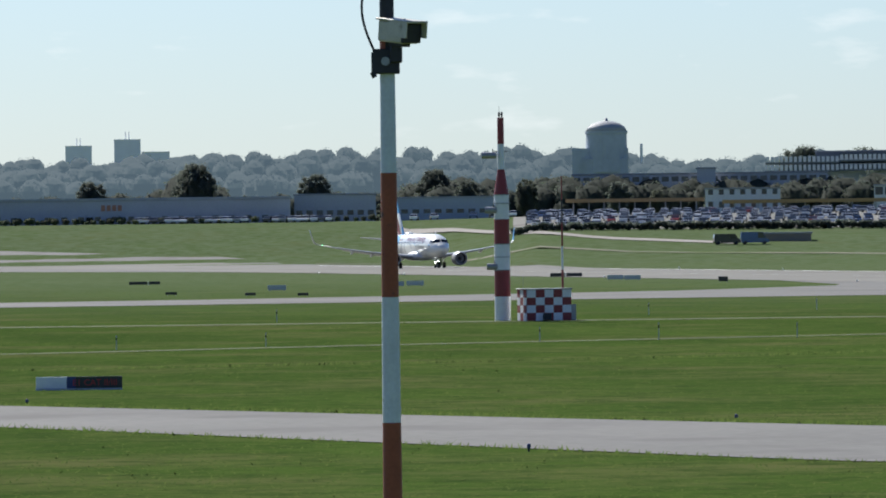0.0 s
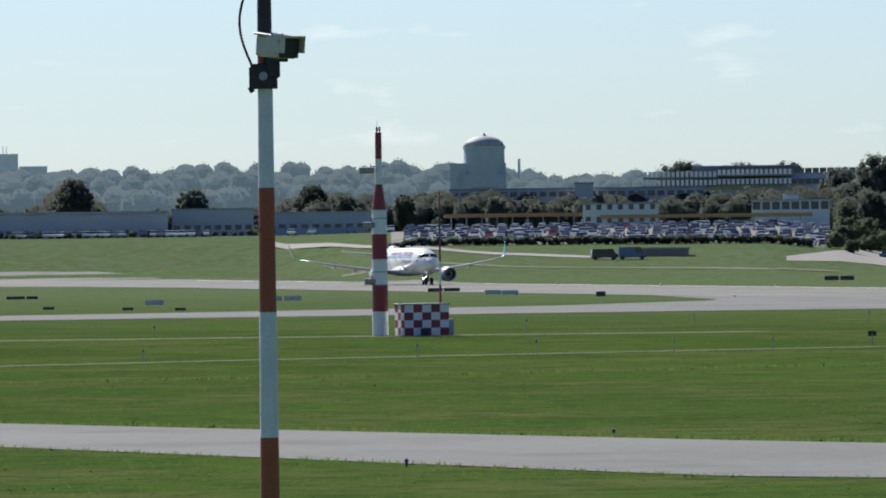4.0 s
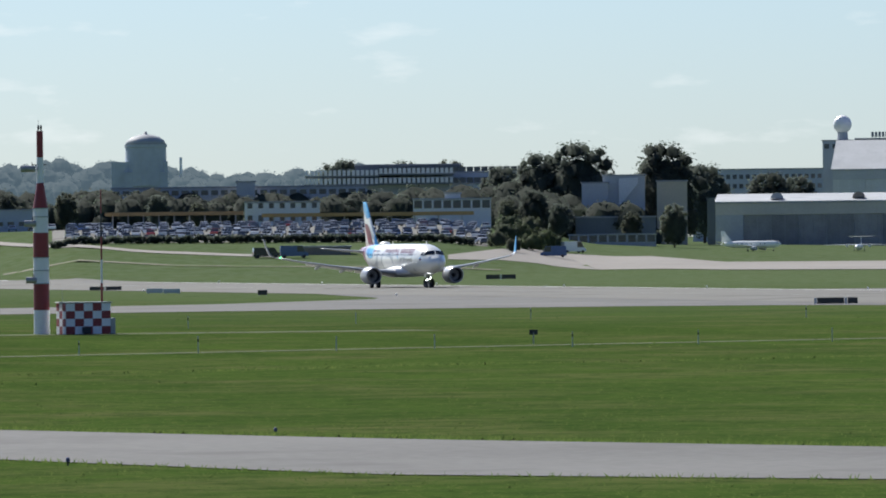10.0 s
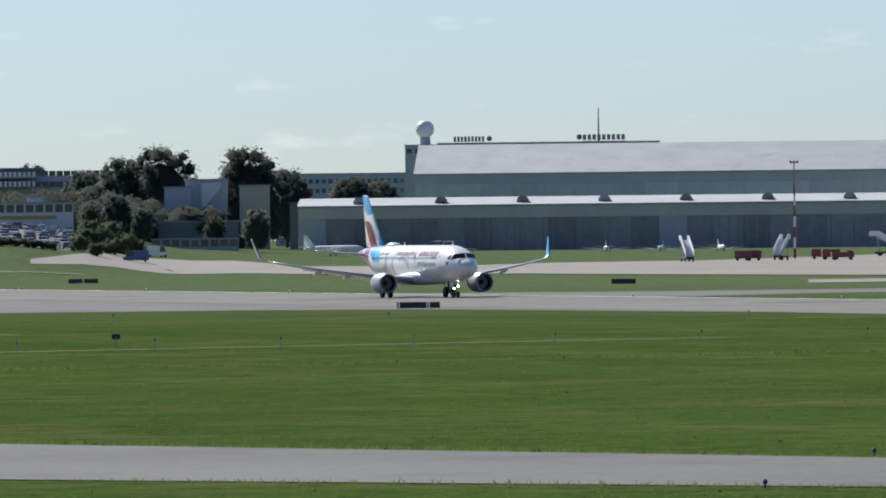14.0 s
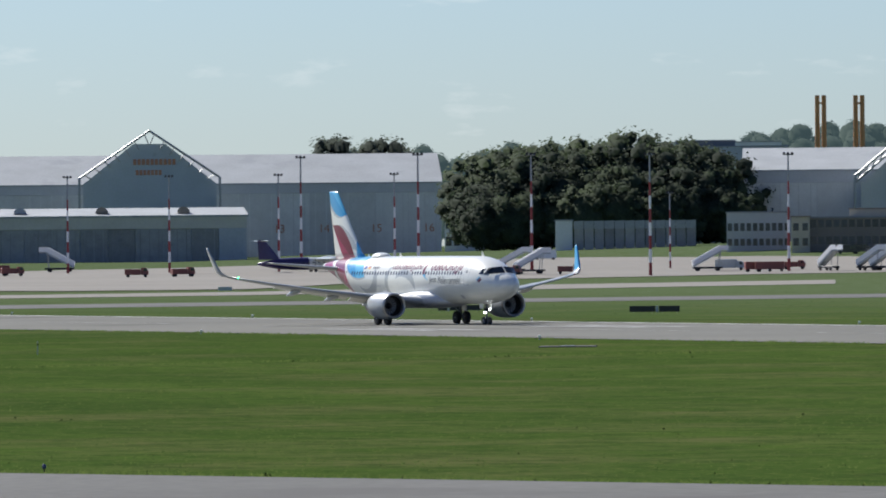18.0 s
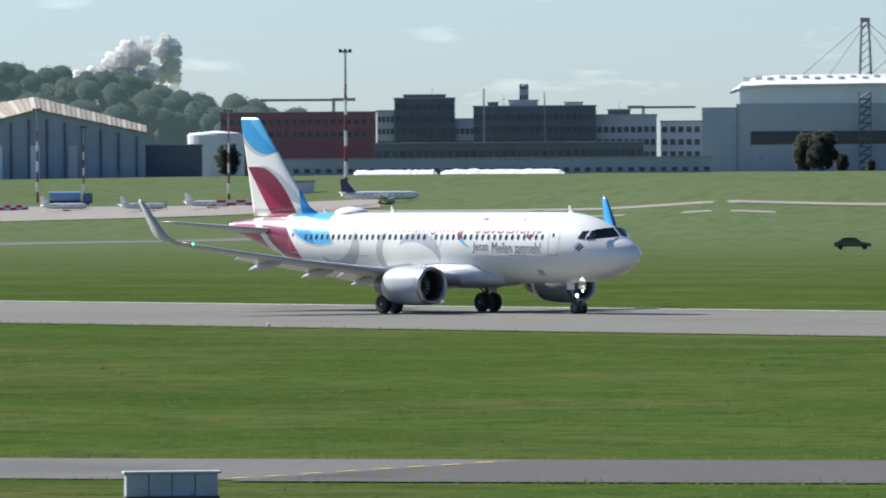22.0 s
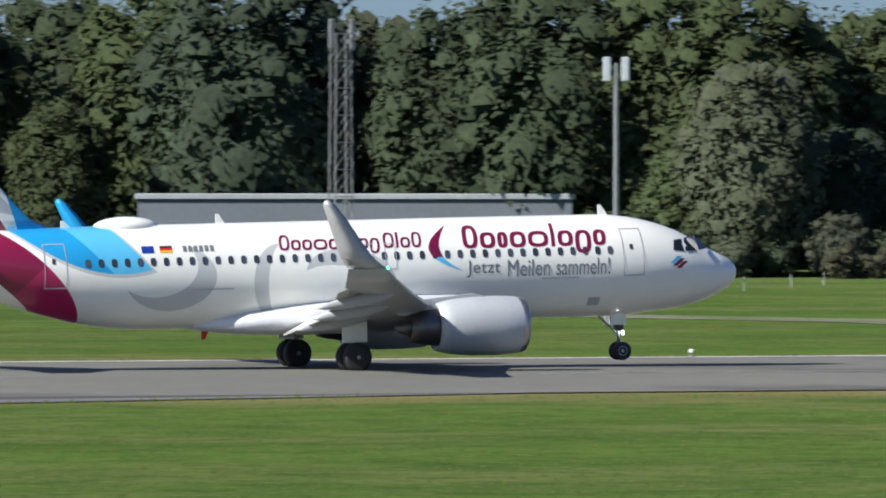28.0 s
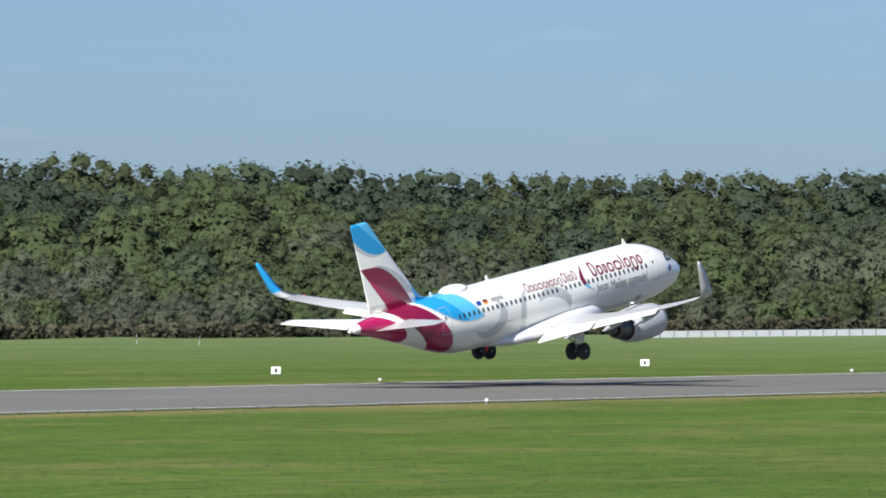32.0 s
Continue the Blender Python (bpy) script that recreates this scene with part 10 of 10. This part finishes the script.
def motions():
    """The airliner's take-off run along the runway."""
    y = RUN_Y
    walk(airliner, [
        (0, pose(-1250.41, y, 0.000, 0, -0.00, 0)),
        (0.5, pose(-1241.95, y, 0.000, 0, -0.00, 0)),
        (1, pose(-1233.38, y, 0.000, 0, -0.00, 0)),
        (1.5, pose(-1224.56, y, 0.000, 0, -0.00, 0)),
        (2, pose(-1215.39, y, 0.000, 0, -0.00, 0)),
        (2.5, pose(-1205.73, y, 0.000, 0, -0.00, 0)),
        (3, pose(-1195.48, y, 0.000, 0, -0.00, 0)),
        (3.5, pose(-1184.52, y, 0.000, 0, -0.00, 0)),
        (4, pose(-1172.86, y, 0.000, 0, -0.00, 0)),
        (4.5, pose(-1160.50, y, 0.000, 0, -0.00, 0)),
        (5, pose(-1147.45, y, 0.000, 0, -0.00, 0)),
        (5.5, pose(-1133.72, y, 0.000, 0, -0.00, 0)),
        (6, pose(-1119.32, y, 0.000, 0, -0.00, 0)),
        (6.5, pose(-1104.27, y, 0.000, 0, -0.00, 0)),
        (7, pose(-1088.57, y, 0.000, 0, -0.00, 0)),
        (7.5, pose(-1072.25, y, 0.000, 0, -0.00, 0)),
        (8, pose(-1055.31, y, 0.000, 0, -0.00, 0)),
        (8.5, pose(-1037.76, y, 0.000, 0, -0.00, 0)),
        (9, pose(-1019.63, y, 0.000, 0, -0.00, 0)),
        (9.5, pose(-1000.93, y, 0.000, 0, -0.00, 0)),
        (10, pose(-981.65, y, 0.000, 0, -0.00, 0)),
        (10.5, pose(-961.81, y, 0.000, 0, -0.00, 0)),
        (11, pose(-941.40, y, 0.000, 0, -0.00, 0)),
        (11.5, pose(-920.42, y, 0.000, 0, -0.00, 0)),
        (12, pose(-898.86, y, 0.000, 0, -0.00, 0)),
        (12.5, pose(-876.68, y, 0.000, 0, -0.00, 0)),
        (13, pose(-853.87, y, 0.000, 0, -0.00, 0)),
        (13.5, pose(-830.40, y, 0.000, 0, -0.00, 0)),
        (14, pose(-806.27, y, 0.000, 0, -0.00, 0)),
        (14.5, pose(-781.48, y, 0.000, 0, -0.00, 0)),
        (15, pose(-756.03, y, 0.000, 0, -0.00, 0)),
        (15.5, pose(-729.92, y, 0.000, 0, -0.00, 0)),
        (16, pose(-703.16, y, 0.000, 0, -0.00, 0)),
        (16.5, pose(-675.74, y, 0.000, 0, -0.00, 0)),
        (17, pose(-647.72, y, 0.000, 0, -0.00, 0)),
        (17.5, pose(-619.16, y, 0.000, 0, -0.00, 0)),
        (18, pose(-590.12, y, 0.000, 0, -0.00, 0)),
        (18.5, pose(-560.69, y, 0.000, 0, -0.00, 0)),
        (19, pose(-530.97, y, 0.000, 0, -0.00, 0)),
        (19.5, pose(-501.02, y, 0.000, 0, -0.00, 0)),
        (20, pose(-470.83, y, 0.000, 0, -0.00, 0)),
        (20.5, pose(-440.34, y, 0.000, 0, -0.00, 0)),
        (21, pose(-409.31, y, 0.000, 0, -0.00, 0)),
        (21.5, pose(-376.75, y, 0.000, 0, -0.00, 0)),
        (22, pose(-342.90, y, 0.000, 0, -0.00, 0)),
        (22.5, pose(-310.72, y, 0.000, 0, -0.00, 0)),
        (23, pose(-275.84, y, 0.000, 0, -0.00, 0)),
        (23.5, pose(-243.12, y, 0.000, 0, -0.00, 0)),
        (24, pose(-209.56, y, 0.000, 0, -0.00, 0)),
        (24.5, pose(-175.48, y, 0.000, 0, -0.00, 0)),
        (25, pose(-141.00, y, 0.000, 0, -0.00, 0)),
        (25.5, pose(-105.51, y, 0.000, 0, -0.00, 0)),
        (26, pose(-68.33, y, 0.000, 0, -0.00, 0)),
        (26.5, pose(-28.81, y, 0.000, 0, -0.00, 0)),
        (27, pose(12.88, y, 0.000, 0, -0.00, 0)),
        (27.5, pose(54.05, y, 0.000, 0, -0.50, 0)),
        (28, pose(94.68, y, 0.000, 0, -1.30, 0)),
        (28.5, pose(134.54, y, 0.000, 0, -1.90, 0)),
        (29, pose(171.62, y, 0.000, 0, -3.33, 0)),
        (29.5, pose(209.80, y, -0.020, 0, -4.32, 0)),
        (30, pose(251.87, y, 0.060, 0, -5.58, 0)),
        (30.5, pose(287.25, y, 0.200, 0, -6.64, 0)),
        (31, pose(329.20, y, 0.450, 0, -7.40, 0)),
        (31.5, pose(371.56, y, 0.940, 0, -7.88, 0)),
        (32, pose(410.57, y, 1.760, 0, -8.73, 0)),
    ])
    # the wings bend upwards as they take the weight
    for wing in [o for o in airliner.children if o.name.startswith("wing") and not o.name.startswith("winglet")]:
        side = 1 if wing.data.vertices[0].co.y > 0 else -1
        root = Matrix.Translation((0, side * 2.0, 2.1))
        walk(wing, [(t, root @ Matrix.Rotation(radians(side * k), 4, "X") @ root.inverted()) for t, k in ((0, 0.0), (14, 0.0), (24, 0.05), (27, 0.1), (28, 0.3), (29, 1.1), (30, 1.9), (31, 2.1), (32, 2.1))])


motions()
